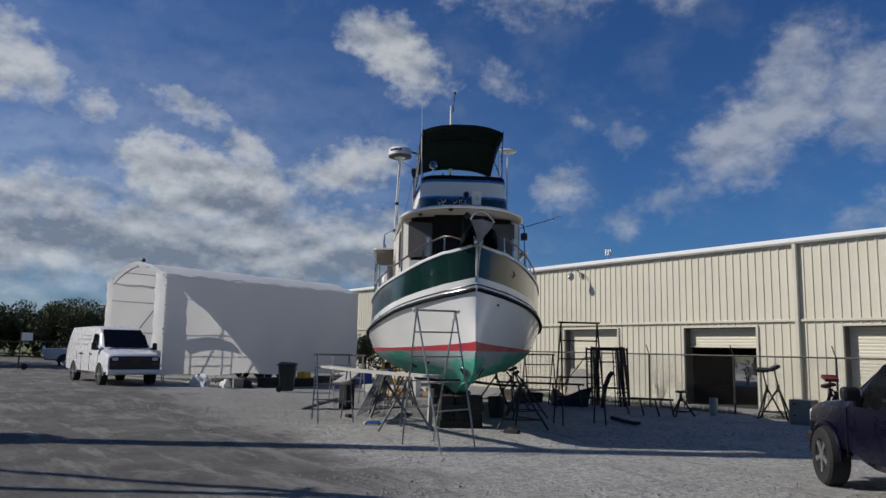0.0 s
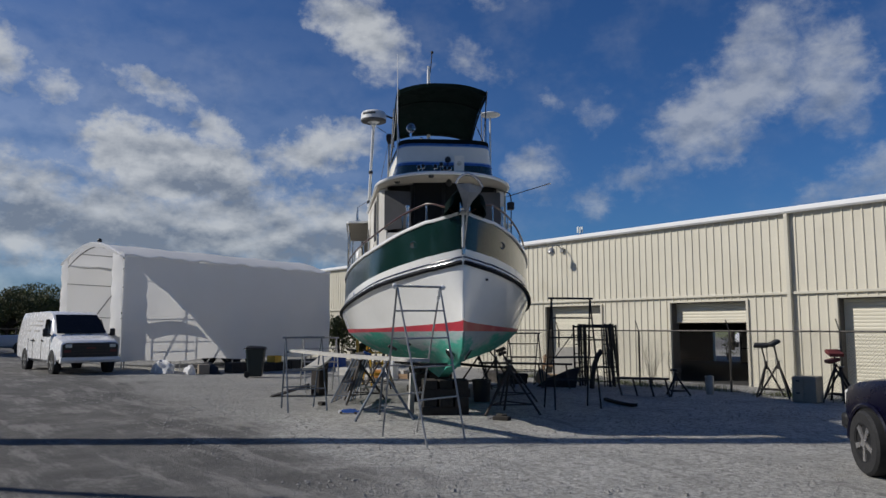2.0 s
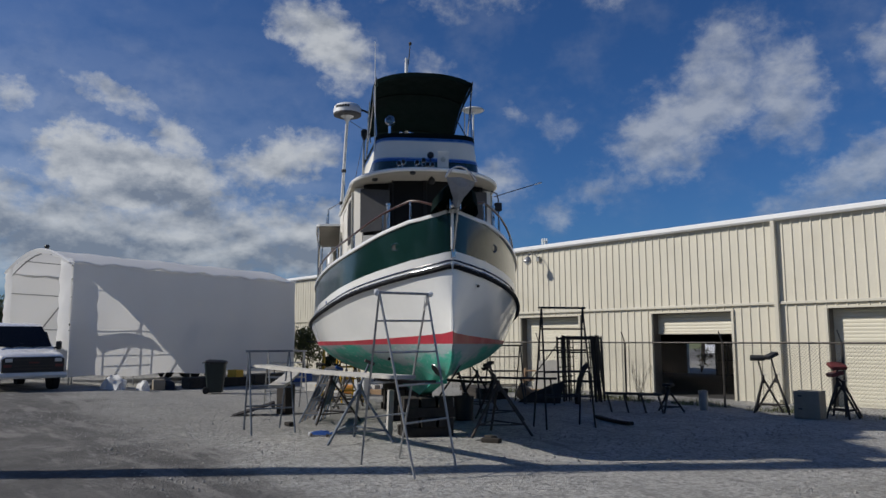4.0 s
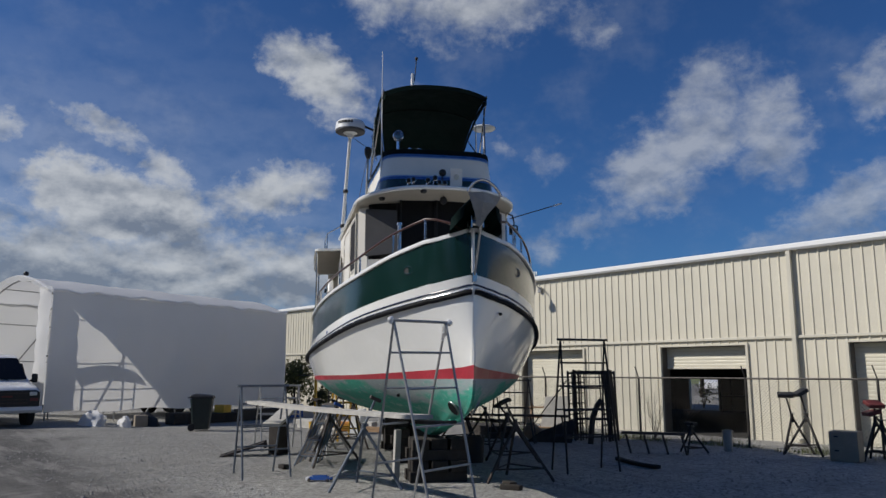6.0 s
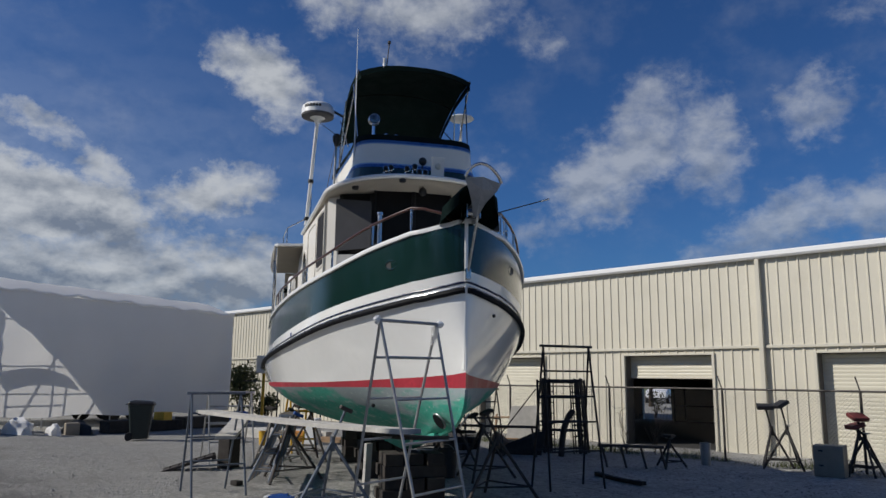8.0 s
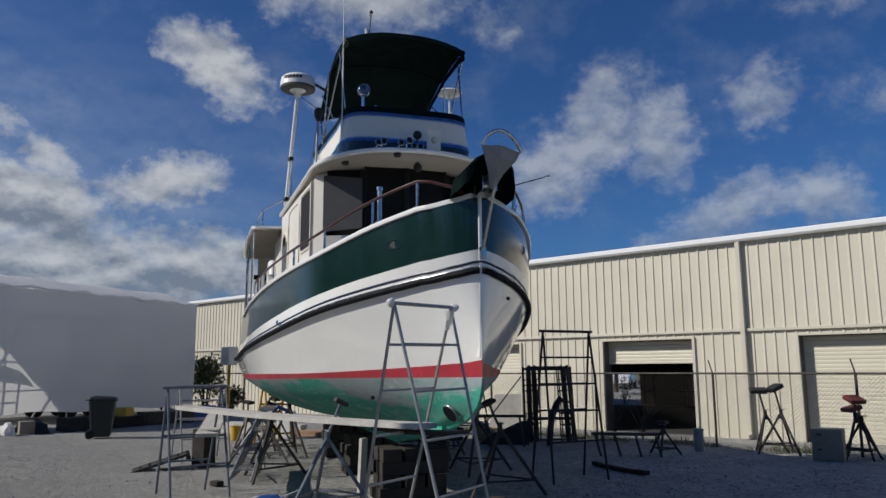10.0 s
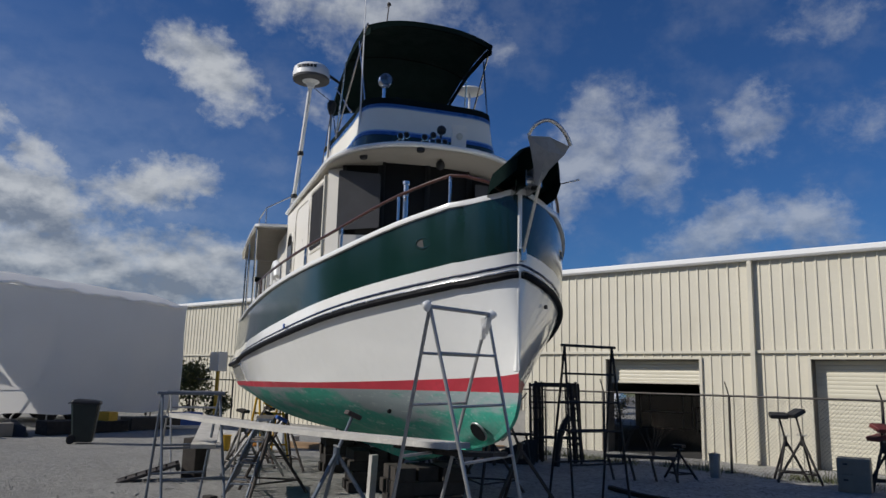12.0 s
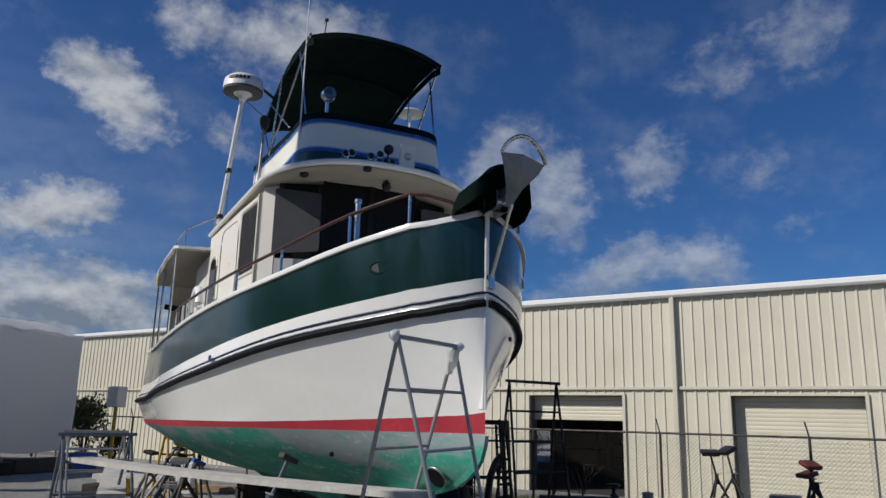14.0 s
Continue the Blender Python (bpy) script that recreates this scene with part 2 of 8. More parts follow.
def antifouling():
    """Green antifouling sanded through to grey primer in long patches, most of all along the waterline."""
    m = mat("worn_green_antifouling", (0.040, 0.36, 0.255), 0.7, vary=0.14, scale=1.4, fine=30, tint=(0.032, 0.26, 0.19), stain=0.4, stain_color=(0.20, 0.33, 0.29), stain_scale=2.2, stain_edge=(0.52, 0.62))
    nt = m.node_tree
    N, L = nt.nodes.new, nt.links.new
    p = nt.nodes["Principled BSDF"]
    old = p.inputs["Base Color"].links[0].from_socket
    co = N("ShaderNodeTexCoord").outputs["Object"]

    def noise_tex(scale, detail, rough):
        mp = N("ShaderNodeMapping")
        L(co, mp.inputs["Vector"])
        mp.inputs["Scale"].default_value = scale
        n = N("ShaderNodeTexNoise")
        L(mp.outputs[0], n.inputs["Vector"])
        n.inputs["Scale"].default_value, n.inputs["Detail"].default_value, n.inputs["Roughness"].default_value = 1.0, detail, rough
        return n.outputs["Fac"]

    def mathn(op, a, b, c=0.0):
        n = N("ShaderNodeMath")
        n.operation = op
        for k, v in enumerate((a, b, c)):
            if isinstance(v, (int, float)):
                n.inputs[k].default_value = v
            else:
                L(v, n.inputs[k])
        return n.outputs[0]

    def ramp(v, a, b, top=1.0):
        n = N("ShaderNodeMapRange")
        n.interpolation_type = "SMOOTHSTEP"
        L(v, n.inputs["Value"])
        n.inputs["From Min"].default_value, n.inputs["From Max"].default_value, n.inputs["To Max"].default_value = a, b, top
        return n.outputs["Result"]

    def over(f, a, c):
        n = N("ShaderNodeMix")
        n.data_type = "RGBA"
        L(f, n.inputs["Factor"])
        L(a, n.inputs[6])
        n.inputs[7].default_value = (*c, 1)
        return n.outputs[2]

    sep = N("ShaderNodeSeparateXYZ")
    L(co, sep.inputs[0])
    # sanded belt below the waterline, uneven in depth
    belt = mathn("MULTIPLY_ADD", sep.outputs["Z"], 0.55, noise_tex((0.55, 0.55, 2.0), 7, 0.62))
    col = over(ramp(belt, 1.205, 1.30, 0.85), old, (0.30, 0.315, 0.335))
    # pale scratches and chips
    col = over(ramp(noise_tex((4.0, 4.0, 18.0), 6, 0.72), 0.58, 0.66, 0.6), col, (0.45, 0.52, 0.50))
    col = over(ramp(noise_tex((16.0, 16.0, 16.0), 4, 0.7), 0.62, 0.68, 0.6), col, (0.42, 0.46, 0.45))
    L(col, p.inputs["Base Color"])
    return m


M["antifoul"] = antifouling()
M["black_screen"] = mat("black_window_screen", (0.006, 0.006, 0.006), 0.55, vary=0.2, spec=0.2)
# concrete coloured near black for the shade behind the open door
M["shed_floor"] = mat("shade_dark_concrete", (0.06, 0.058, 0.055), 0.8, vary=0.2)
M["dull_galv"] = mat("dull_galvanised_wire", (0.075, 0.068, 0.06), 0.6, metal=0.4, vary=0.2, scale=5)
M["rub_black"] = mat("black_rubber", (0.006, 0.0065, 0.009), 0.65, vary=0.2, spec=0.15)
M["blue"] = mat("blue_stripe", (0.03, 0.11, 0.36), 0.3, vary=0.1)
M["pale_blue"] = mat("pale_blue_stripe", (0.22, 0.40, 0.66), 0.35, vary=0.08)
M["navy"] = mat("navy_stripe", (0.012, 0.022, 0.06), 0.3, vary=0.1)
M["steel"] = mat("stainless_steel", (0.62, 0.62, 0.62), 0.22, metal=1.0, vary=0.05)
M["galv"] = mat("galvanised_steel", (0.42, 0.42, 0.41), 0.38, metal=0.5, vary=0.15, scale=6, fine=90)
M["anchor_zinc"] = mat("hot_dip_galvanised", (0.52, 0.52, 0.51), 0.5, metal=0.15, vary=0.12, scale=9, stain=0.3, stain_color=(0.33, 0.31, 0.28), stain_scale=7)
M["blue_steel"] = mat("blue_grey_painted_steel", (0.15, 0.18, 0.225), 0.5, metal=0.3, vary=0.2, scale=7, stain=0.5, stain_color=(0.25, 0.23, 0.21), stain_scale=9)
M["dark_steel"] = mat("dark_weathered_steel", (0.075, 0.062, 0.055), 0.7, metal=0.15, vary=0.25, scale=8, stain=0.5, stain_color=(0.10, 0.055, 0.035), stain_scale=6)
M["black_steel"] = mat("blackened_steel", (0.022, 0.019, 0.018), 0.65, metal=0.1, vary=0.25, scale=8, stain=0.4, stain_color=(0.05, 0.028, 0.02), stain_scale=6)
M["teak"] = mat("varnished_teak", (0.075, 0.026, 0.014), 0.35, vary=0.2, scale=8, coat=0.3)
# stained beige, darkened to carry the shade under brow and boat deck
M["soffit"] = mat("stained_shade_beige", (0.50, 0.46, 0.39), 0.5, vary=0.06, scale=1.2, stain=0.3, stain_color=(0.30, 0.26, 0.2))
M["coaming"] = mat("cream_coaming_paint", (0.78, 0.75, 0.66), 0.45, vary=0.03, scale=1.0, fine=12, stain=0.12, stain_color=(0.55, 0.5, 0.42))
M["cream_house"] = mat("cream_deckhouse_paint", (0.77, 0.735, 0.655), 0.35, vary=0.03, scale=1.0, stain=0.15, stain_color=(0.5, 0.45, 0.36))
M["dark_glass"] = mat("dark_window", (0.008, 0.008, 0.009), 0.05, vary=0.2, coat=0.05, spec=0.3)
M["grey_screen"] = mat("grey_mesh_screen", (0.075, 0.074, 0.076), 0.8, vary=0.08, scale=2, fine=200)
M["side_screen"] = mat("dark_grey_mesh_screen", (0.028, 0.028, 0.031), 0.85, vary=0.08, scale=2, fine=200, spec=0.15)
M["orange_plastic"] = mat("orange_plastic", (0.62, 0.26, 0.05), 0.45, vary=0.12, scale=8, fine=60)
M["plank_wood"] = mat("weathered_plank", (0.56, 0.54, 0.49), 0.85, vary=0.16, scale=5, fine=60, bump=0.4, bump_scale=30, stain=0.4, stain_color=(0.25, 0.23, 0.2), stain_scale=4)
M["weathered_leg"] = mat("weathered_grey_steel", (0.24, 0.215, 0.185), 0.75, vary=0.2, scale=9, stain=0.5, stain_color=(0.11, 0.085, 0.065), stain_scale=7)
M["timber"] = mat("dark_blocking_timber", (0.042, 0.035, 0.029), 0.9, vary=0.25, scale=4, bump=0.4, bump_scale=20, rand=0.3)
M["tarp"] = mat("white_shelter_sheet", (0.84, 0.84, 0.83), 0.55, vary=0.03, scale=0.6, bump=0.2, bump_scale=3)
M["van_white"] = mat("white_van_paint", (0.80, 0.80, 0.80), 0.25, vary=0.02, coat=0.5)
M["black_plastic"] = mat("black_plastic", (0.015, 0.015, 0.016), 0.5, vary=0.2)
M["tyre"] = mat("tyre_rubber", (0.02, 0.02, 0.021), 0.85, vary=0.2, scale=12)
M["alloy"] = mat("bright_alloy", (0.50, 0.48, 0.46), 0.30, metal=0.75, vary=0.08)
M["chrome"] = mat("chrome", (0.75, 0.75, 0.76), 0.1, metal=1.0, vary=0.03)
M["navy_paint"] = mat("dark_navy_car_paint", (0.0035, 0.003, 0.013), 0.30, vary=0.1, coat=0.12, spec=0.2)
M["silver"] = mat("silver_car_paint", (0.55, 0.54, 0.52), 0.45, metal=0.1, vary=0.05, coat=0.1)
M["bin_green"] = mat("dark_green_bin_plastic", (0.010, 0.022, 0.022), 0.42, vary=0.15, scale=4)
M["yellow"] = mat("yellow_paint", (0.62, 0.36, 0.02), 0.5, vary=0.12, scale=4, stain=0.3, stain_color=(0.3, 0.2, 0.08), stain_scale=5)
M["red_paint"] = mat("faded_red_paint", (0.15, 0.026, 0.024), 0.6, vary=0.15, scale=8)
M["white_plastic"] = mat("white_plastic", (0.78, 0.78, 0.76), 0.4, vary=0.04)
M["blue_plastic"] = mat("blue_plastic", (0.02, 0.10, 0.40), 0.5, vary=0.15)
M["bark"] = mat("bark", (0.10, 0.075, 0.055), 0.95, vary=0.25, scale=8, bump=0.5, bump_scale=20)
M["grey_cabinet"] = mat("grey_cabinet_paint", (0.30, 0.255, 0.195), 0.5, vary=0.1, scale=4)
M["leaf"] = mat("foliage", (0.058, 0.084, 0.024), 0.8, vary=0.35, scale=1.5, tint=(0.11, 0.10, 0.04), rand=0.2)
M["grass"] = mat("dry_grass", (0.14, 0.15, 0.05), 0.9, vary=0.3, scale=2, tint=(0.08, 0.11, 0.03))
M["stone"] = mat("gravel_stone", (0.34, 0.33, 0.31), 0.9, vary=0.2, scale=8)
M["cushion"] = mat("tan_foam", (0.42, 0.28, 0.17), 0.9, vary=0.15, scale=6)
M["reflector"] = mat("silvered_reflector", (0.42, 0.43, 0.45), 0.12, metal=0.85, vary=0.5, scale=14)
M["lens"] = mat("lamp_lens", (0.7, 0.7, 0.66), 0.1, vary=0.05, coat=0.5)


def tarp_translucent():
    m = M["tarp"]
    nt = m.node_tree
    p = nt.nodes["Principled BSDF"]
    out = nt.nodes["Material Output"]
    tr = nt.nodes.new("ShaderNodeBsdfTranslucent")
    tr.inputs["Color"].default_value = (0.86, 0.85, 0.82, 1)
    mx = nt.nodes.new("ShaderNodeMixShader")
    mx.inputs[0].default_value = 0.36
    nt.links.new(p.outputs[0], mx.inputs[1])
    nt.links.new(tr.outputs[0], mx.inputs[2])
    nt.links.new(mx.outputs[0], out.inputs["Surface"])


tarp_translucent()


def ground_material():
    """Grey yard: pale crushed stone round the boat, worn asphalt where the road runs."""
    m = bpy.data.materials.new("gravel_yard")
    m.use_nodes = True
    nt = m.node_tree
    N, L = nt.nodes.new, nt.links.new
    p = nt.nodes["Principled BSDF"]
    co = N("ShaderNodeTexCoord").outputs["Object"]

    def noise_tex(s, detail=5.0, r=0.6, stretch=None):
        v = co
        if stretch:
            mp = N("ShaderNodeMapping")
            L(co, mp.inputs["Vector"])
            mp.vector_type = "TEXTURE"
            mp.inputs["Rotation"].default_value = (0, 0, radians(stretch[0]))
            mp.inputs["Scale"].default_value = stretch[1]
            v = mp.outputs[0]
        n = N("ShaderNodeTexNoise")
        L(v, n.inputs["Vector"])
        n.inputs["Scale"].default_value, n.inputs["Detail"].default_value, n.inputs["Roughness"].default_value = s, detail, r
        return n.outputs["Fac"]

    def rampn(v, a, b):
        n = N("ShaderNodeMapRange")
        n.interpolation_type = "SMOOTHSTEP"
        L(v, n.inputs["Value"])
        n.inputs["From Min"].default_value, n.inputs["From Max"].default_value = a, b
        return n.outputs["Result"]

    def mixc(f, a, b):
        n = N("ShaderNodeMix")
        n.data_type = "RGBA"
        for sock, v in ((n.inputs["Factor"], f), (n.inputs[6], a), (n.inputs[7], b)):
            if isinstance(v, tuple):
                sock.default_value = (*v, 1)
            elif isinstance(v, (int, float)):
                sock.default_value = v
            else:
                L(v, sock)
        return n.outputs[2]

    def mathn(op, a, b):
        n = N("ShaderNodeMath")
        n.operation = op
        for i, v in enumerate((a, b)):
            if isinstance(v, (int, float)):
                n.inputs[i].default_value = v
            else:
                L(v, n.inputs[i])
        return n.outputs[0]

    vo = N("ShaderNodeTexVoronoi")
    L(co, vo.inputs["Vector"])
    vo.inputs["Scale"].default_value = 26
    peb = N("ShaderNodeSeparateColor")
    L(vo.outputs["Color"], peb.inputs[0])
    gravel = mixc(rampn(peb.outputs[0], 0.1, 0.95), (0.345, 0.338, 0.312), (0.545, 0.532, 0.497))
    gravel = mixc(mathn("MULTIPLY", rampn(noise_tex(0.9, 8, 0.7), 0.42, 0.68), 0.6), gravel, (0.292, 0.286, 0.264))
    gravel = mixc(mathn("MULTIPLY", rampn(noise_tex(7, 6, 0.7), 0.50, 0.66), 0.62), gravel, (0.17, 0.166, 0.153))
    gravel = mixc(mathn("MULTIPLY", rampn(noise_tex(0.35, 5), 0.55, 0.7), 0.5), gravel, (0.57, 0.557, 0.52))
    asphalt = mixc(rampn(noise_tex(1.3, 8, 0.7), 0.35, 0.7), (0.112, 0.109, 0.103), (0.172, 0.166, 0.156))
    asphalt = mixc(mathn("MULTIPLY", rampn(noise_tex(45, 4, 0.8), 0.5, 0.75), 0.5), asphalt, (0.30, 0.295, 0.28))
    asphalt = mixc(mathn("MULTIPLY", rampn(noise_tex(14, 6, 0.75), 0.50, 0.68), 0.45), asphalt, (0.075, 0.074, 0.073))
    dust = rampn(noise_tex(1.0, 9, 0.72, (2, (2.4, 0.55, 1))), 0.50, 0.62)
    asphalt = mixc(mathn("MULTIPLY", dust, 0.7), asphalt, (0.29, 0.28, 0.26))
    patch = rampn(noise_tex(0.8, 8, 0.75), 0.56, 0.66)
    asphalt = mixc(mathn("MULTIPLY", patch, 0.5), asphalt, (0.31, 0.30, 0.28))
    # faint dark wheel tracks through the loose stone
    track = rampn(noise_tex(1.0, 6, 0.6, (-17, (4.0, 0.30, 1))), 0.57, 0.66)
    gravel = mixc(mathn("MULTIPLY", track, 0.42), gravel, (0.20, 0.195, 0.18))
    # packed dirt in the stone towards the shelter
    spx = N("ShaderNodeSeparateXYZ")
    L(co, spx.inputs[0])
    packed = rampn(mathn("ADD", mathn("SUBTRACT", -7.0, spx.outputs["X"]), mathn("MULTIPLY", mathn("SUBTRACT", noise_tex(0.7, 7, 0.7), 0.5), 7.0)), 0.0, 5.0)
    gravel = mixc(mathn("MULTIPLY", packed, 0.62), gravel, (0.215, 0.211, 0.196))
    chips = rampn(noise_tex(60, 3, 0.8), 0.60, 0.70)
    gravel = mixc(mathn("MULTIPLY", chips, 0.6), gravel, (0.10, 0.098, 0.09))
    sp = N("ShaderNodeSeparateXYZ")
    L(co, sp.inputs[0])
    # the asphalt runs along the near side of the yard
    line = mathn("ADD", mathn("MULTIPLY", sp.outputs["X"], -0.06), mathn("SUBTRACT", 6.6, sp.outputs["Y"]))
    line = mathn("ADD", line, mathn("MULTIPLY", mathn("SUBTRACT", noise_tex(0.5, 6), 0.5), 3.5))
    right = mathn("SUBTRACT", -3.0, sp.outputs["X"])
    road = mathn("MULTIPLY", rampn(line, -0.5, 0.9), rampn(right, -2.0, 1.6))
    road = mathn("MAXIMUM", road, rampn(mathn("SUBTRACT", -30.0, sp.outputs["X"]), 0.0, 6.0))
    col = mixc(road, gravel, asphalt)
    far = rampn(mathn("SUBTRACT", -60.0, sp.outputs["X"]), 0.0, 12.0)
    col = mixc(mathn("MULTIPLY", far, rampn(noise_tex(0.05, 3), 0.35, 0.5)), col, (0.15, 0.17, 0.07))
    L(col, p.inputs["Base Color"])
    p.inputs["Roughness"].default_value = 0.95
    p.inputs["Specular IOR Level"].default_value = 0.2
    b = N("ShaderNodeBump")
    b.inputs["Strength"].default_value = 0.95
    b.inputs["Distance"].default_value = 0.04
    h = mathn("ADD", mathn("MULTIPLY", noise_tex(30, 6, 0.75), 1.0), mathn("MULTIPLY", noise_tex(4, 5), 1.2))
    L(h, b.inputs["Height"])
    L(b.outputs[0], p.inputs["Normal"])
    return m


M["ground"] = ground_material()


# ---- mesh helpers ----
def finish(bm, name, material, smooth=False, flip=True):
    me = bpy.data.meshes.new(name)
    if flip:
        bmesh.ops.recalc_face_normals(bm, faces=bm.faces)
    bm.to_mesh(me)
    bm.free()
    if smooth:
        me.shade_smooth()
        me.set_sharp_from_angle(angle=radians(38))
    me.materials.append(material)
    return me


def part(name, bm, material, parent, label="", smooth=False):
    ob = new(name, finish(bm, name, M[material], smooth))
    ob.parent = parent
    if label:
        tagged(ob, label)
    return ob


def thing(name, m, label, category, group="", kind=""):
    ob = new(name)
    ob.matrix_world = m
    ob.empty_display_size = 0.1
    return tagged(ob, label, category, group, kind)


def single(name, bm, material, label, category="", group="", kind="", smooth=False, m=None):
    ob = new(name, finish(bm, name, M[material], smooth))
    if m is not None:
        ob.matrix_world = m
    return tagged(ob, label, category, group, kind)


def B():
    return bmesh.new()


def box(bm, x0, y0, z0, x1, y1, z1, bevel=0.0, m=None):
    r = bmesh.ops.create_cube(bm, size=1.0)
    vs = r["verts"]
    t = Matrix.Translation(((x0 + x1) / 2, (y0 + y1) / 2, (z0 + z1) / 2)) @ Matrix.Diagonal((abs(x1 - x0), abs(y1 - y0), abs(z1 - z0), 1))
    bmesh.ops.transform(bm, matrix=(m @ t) if m else t, verts=vs)
    if bevel:
        es = {e for v in vs for e in v.link_edges}
        bmesh.ops.bevel(bm, geom=list(es), offset=bevel, segments=2, affect="EDGES", profile=0.5)
    return bm


def rod(bm, a, b, r, n=8, r2=None):
    """A round bar from a to b."""
    a, b = Vector(a), Vector(b)
    d = b - a
    q = d.to_track_quat("Z", "Y").to_matrix().to_4x4()
    bmesh.ops.create_cone(bm, cap_ends=True, segments=n, radius1=r, radius2=r if r2 is None else r2, depth=d.length, matrix=Matrix.Translation((a + b) / 2) @ q)
    return bm


def bar(bm, a, b, w, h, up=(0, 0, 1)):
    """A square bar from a to b, w wide and h high."""
    a, b = Vector(a), Vector(b)
    d = (b - a).normalized()
    side = d.cross(Vector(up)).normalized()
    top = side.cross(d)
    vs = []
    for p in (a, b):
        for i, j in ((-1, -1), (1, -1), (1, 1), (-1, 1)):
            vs.append(bm.verts.new(p + side * (i * w / 2) + top * (j * h / 2)))
    for f in ((0, 1, 2, 3), (7, 6, 5, 4), (0, 4, 5, 1), (1, 5, 6, 2), (2, 6, 7, 3), (3, 7, 4, 0)):
        bm.faces.new([vs[i] for i in f])
    return bm


def sweep(bm, pts, r, n=8, closed=False):
    """A round tube through points."""
    pts = [Vector(p) for p in pts]
    rings = []
    k = len(pts)
    ref = Vector((0, 0, 1))
    for i, p in enumerate(pts):
        a = pts[(i - 1) % k] if closed or i else pts[0]
        c = pts[(i + 1) % k] if closed or i < k - 1 else pts[-1]
        d = (c - a).normalized()
        s = d.cross(ref)
        if s.length < 1e-3:
            s = d.cross(Vector((1, 0, 0)))
        s.normalize()
        t = s.cross(d)
        rings.append([bm.verts.new(p + (s * math.cos(6.2832 * j / n) + t * math.sin(6.2832 * j / n)) * r) for j in range(n)])
    for i in range(k if closed else k - 1):
        a, c = rings[i], rings[(i + 1) % k]
        for j in range(n):
            bm.faces.new((a[j], a[(j + 1) % n], c[(j + 1) % n], c[j]))
    if not closed:
        bm.faces.new(rings[0])
        bm.faces.new(rings[-1][::-1])
    return bm


def loft(bm, rows, close_u=False, caps=False):
    """Faces between rows of points."""
    vs = [[bm.verts.new(p) for p in row] for row in rows]
    for a, c in zip(vs[:-1], vs[1:]):
        n = len(a)
        for j in range(n if close_u else n - 1):
            q = (a[j], a[(j + 1) % n], c[(j + 1) % n], c[j])
            if len({tuple(round(x, 5) for x in v.co) for v in q}) > 2:
                try:
                    bm.faces.new(q)
                except ValueError:
                    pass
    if caps:
        bm.faces.new(vs[0])
        bm.faces.new(vs[-1])
    return vs


def lerp_table(table, x):
    xs, ys = zip(*table)
    return float(np.interp(x, xs, ys))


def smooth01(x):
    x = min(1.0, max(0.0, x))
    return x * x * (3 - 2 * x)


def lathe(bm, profile, n=20, m=None):
    """A turned body from (radius, height) pairs."""
    rows = []
    for r, z in profile:
        row = [Vector((r * math.cos(6.28318 * j / n), r * math.sin(6.28318 * j / n), z)) for j in range(n)]
        rows.append([m @ v for v in row] if m else row)
    loft(bm, rows, close_u=True, caps=True)
    return bm


# ---- ground ----
def gz(x, y):
    """The height of the yard's surface."""
    return 0.18 * smooth01((-13.0 - x) / 6) * smooth01((11.5 - y) / 3.5) - 0.28 * smooth01((y - 19.2) / 3.6)


def build_ground():
    def axis(lo, hi, step, far):
        near = list(np.arange(lo, hi + 1e-6, step))
        out, d = [], step
        v = hi
        while v < far:
            d *= 1.35
            v += d
            out.append(v)
        before, d, v = [], step, lo
        while v > -far:
            d *= 1.35
            v -= d
            before.append(v)
        return before[::-1] + near + out

    xs, ys = axis(-30, 6, 0.22, 2500), axis(-2, 25, 0.22, 2500)
    verts, faces = [], []
    for y in ys:
        for x in xs:
            inside = -32 < x < 8 and -4 < y < 23
            n = 0.018 * noise.noise((x * 0.9, y * 0.9, 0)) + 0.010 * noise.noise((x * 3.1, y * 3.1, 4)) if inside else 0.0
            verts.append((x, y, gz(x, y) + n - 0.008))
    w = len(xs)
    for j in range(len(ys) - 1):
        for i in range(w - 1):
            a = j * w + i
            faces.append((a, a + 1, a + w + 1, a + w))
    me = bpy.data.meshes.new("ground")
    me.from_pydata(verts, [], faces)
    me.shade_smooth()
    me.materials.append(M["ground"])
    tagged(new("ground", me), "grey crushed stone and worn asphalt yard", "ground", kind="structure")


build_ground()


# ---- the shed behind the fence ----
WALL_Y, EAVE_Z, BASE_Z = 23.87, 4.95, -0.30
DOORS = [(-18.9, -15.93), (-12.83, -9.98), (-7.19, -4.2)]
DOOR_TOP = 2.40
WALL_X0, WALL_X1 = -62.0, 9.0


def ribbed(bm, x0, x1, z0, z1, y, rib=0.2755, depth=0.026):
    """Ribbed sheet between x0 and x1, with ribs that stand out towards -y."""
    k = math.ceil((x0 + 8.035) / rib)
    pts = [(x0, 0.0)]
    while k * rib - 8.035 < x1:
        c = k * rib - 8.035
        for dx, h in ((-0.040, 0), (-0.018, 1), (0.014, 1), (0.026, 0)):
            if pts[-1][0] + 0.002 < c + dx < x1 - 0.002:
                pts.append((c + dx, h))
        k += 1
    pts.append((x1, 0.0))
    loft(bm, [[(x, y - h * depth, z0) for x, h in pts], [(x, y - h * depth, z1) for x, h in pts]])
    return bm


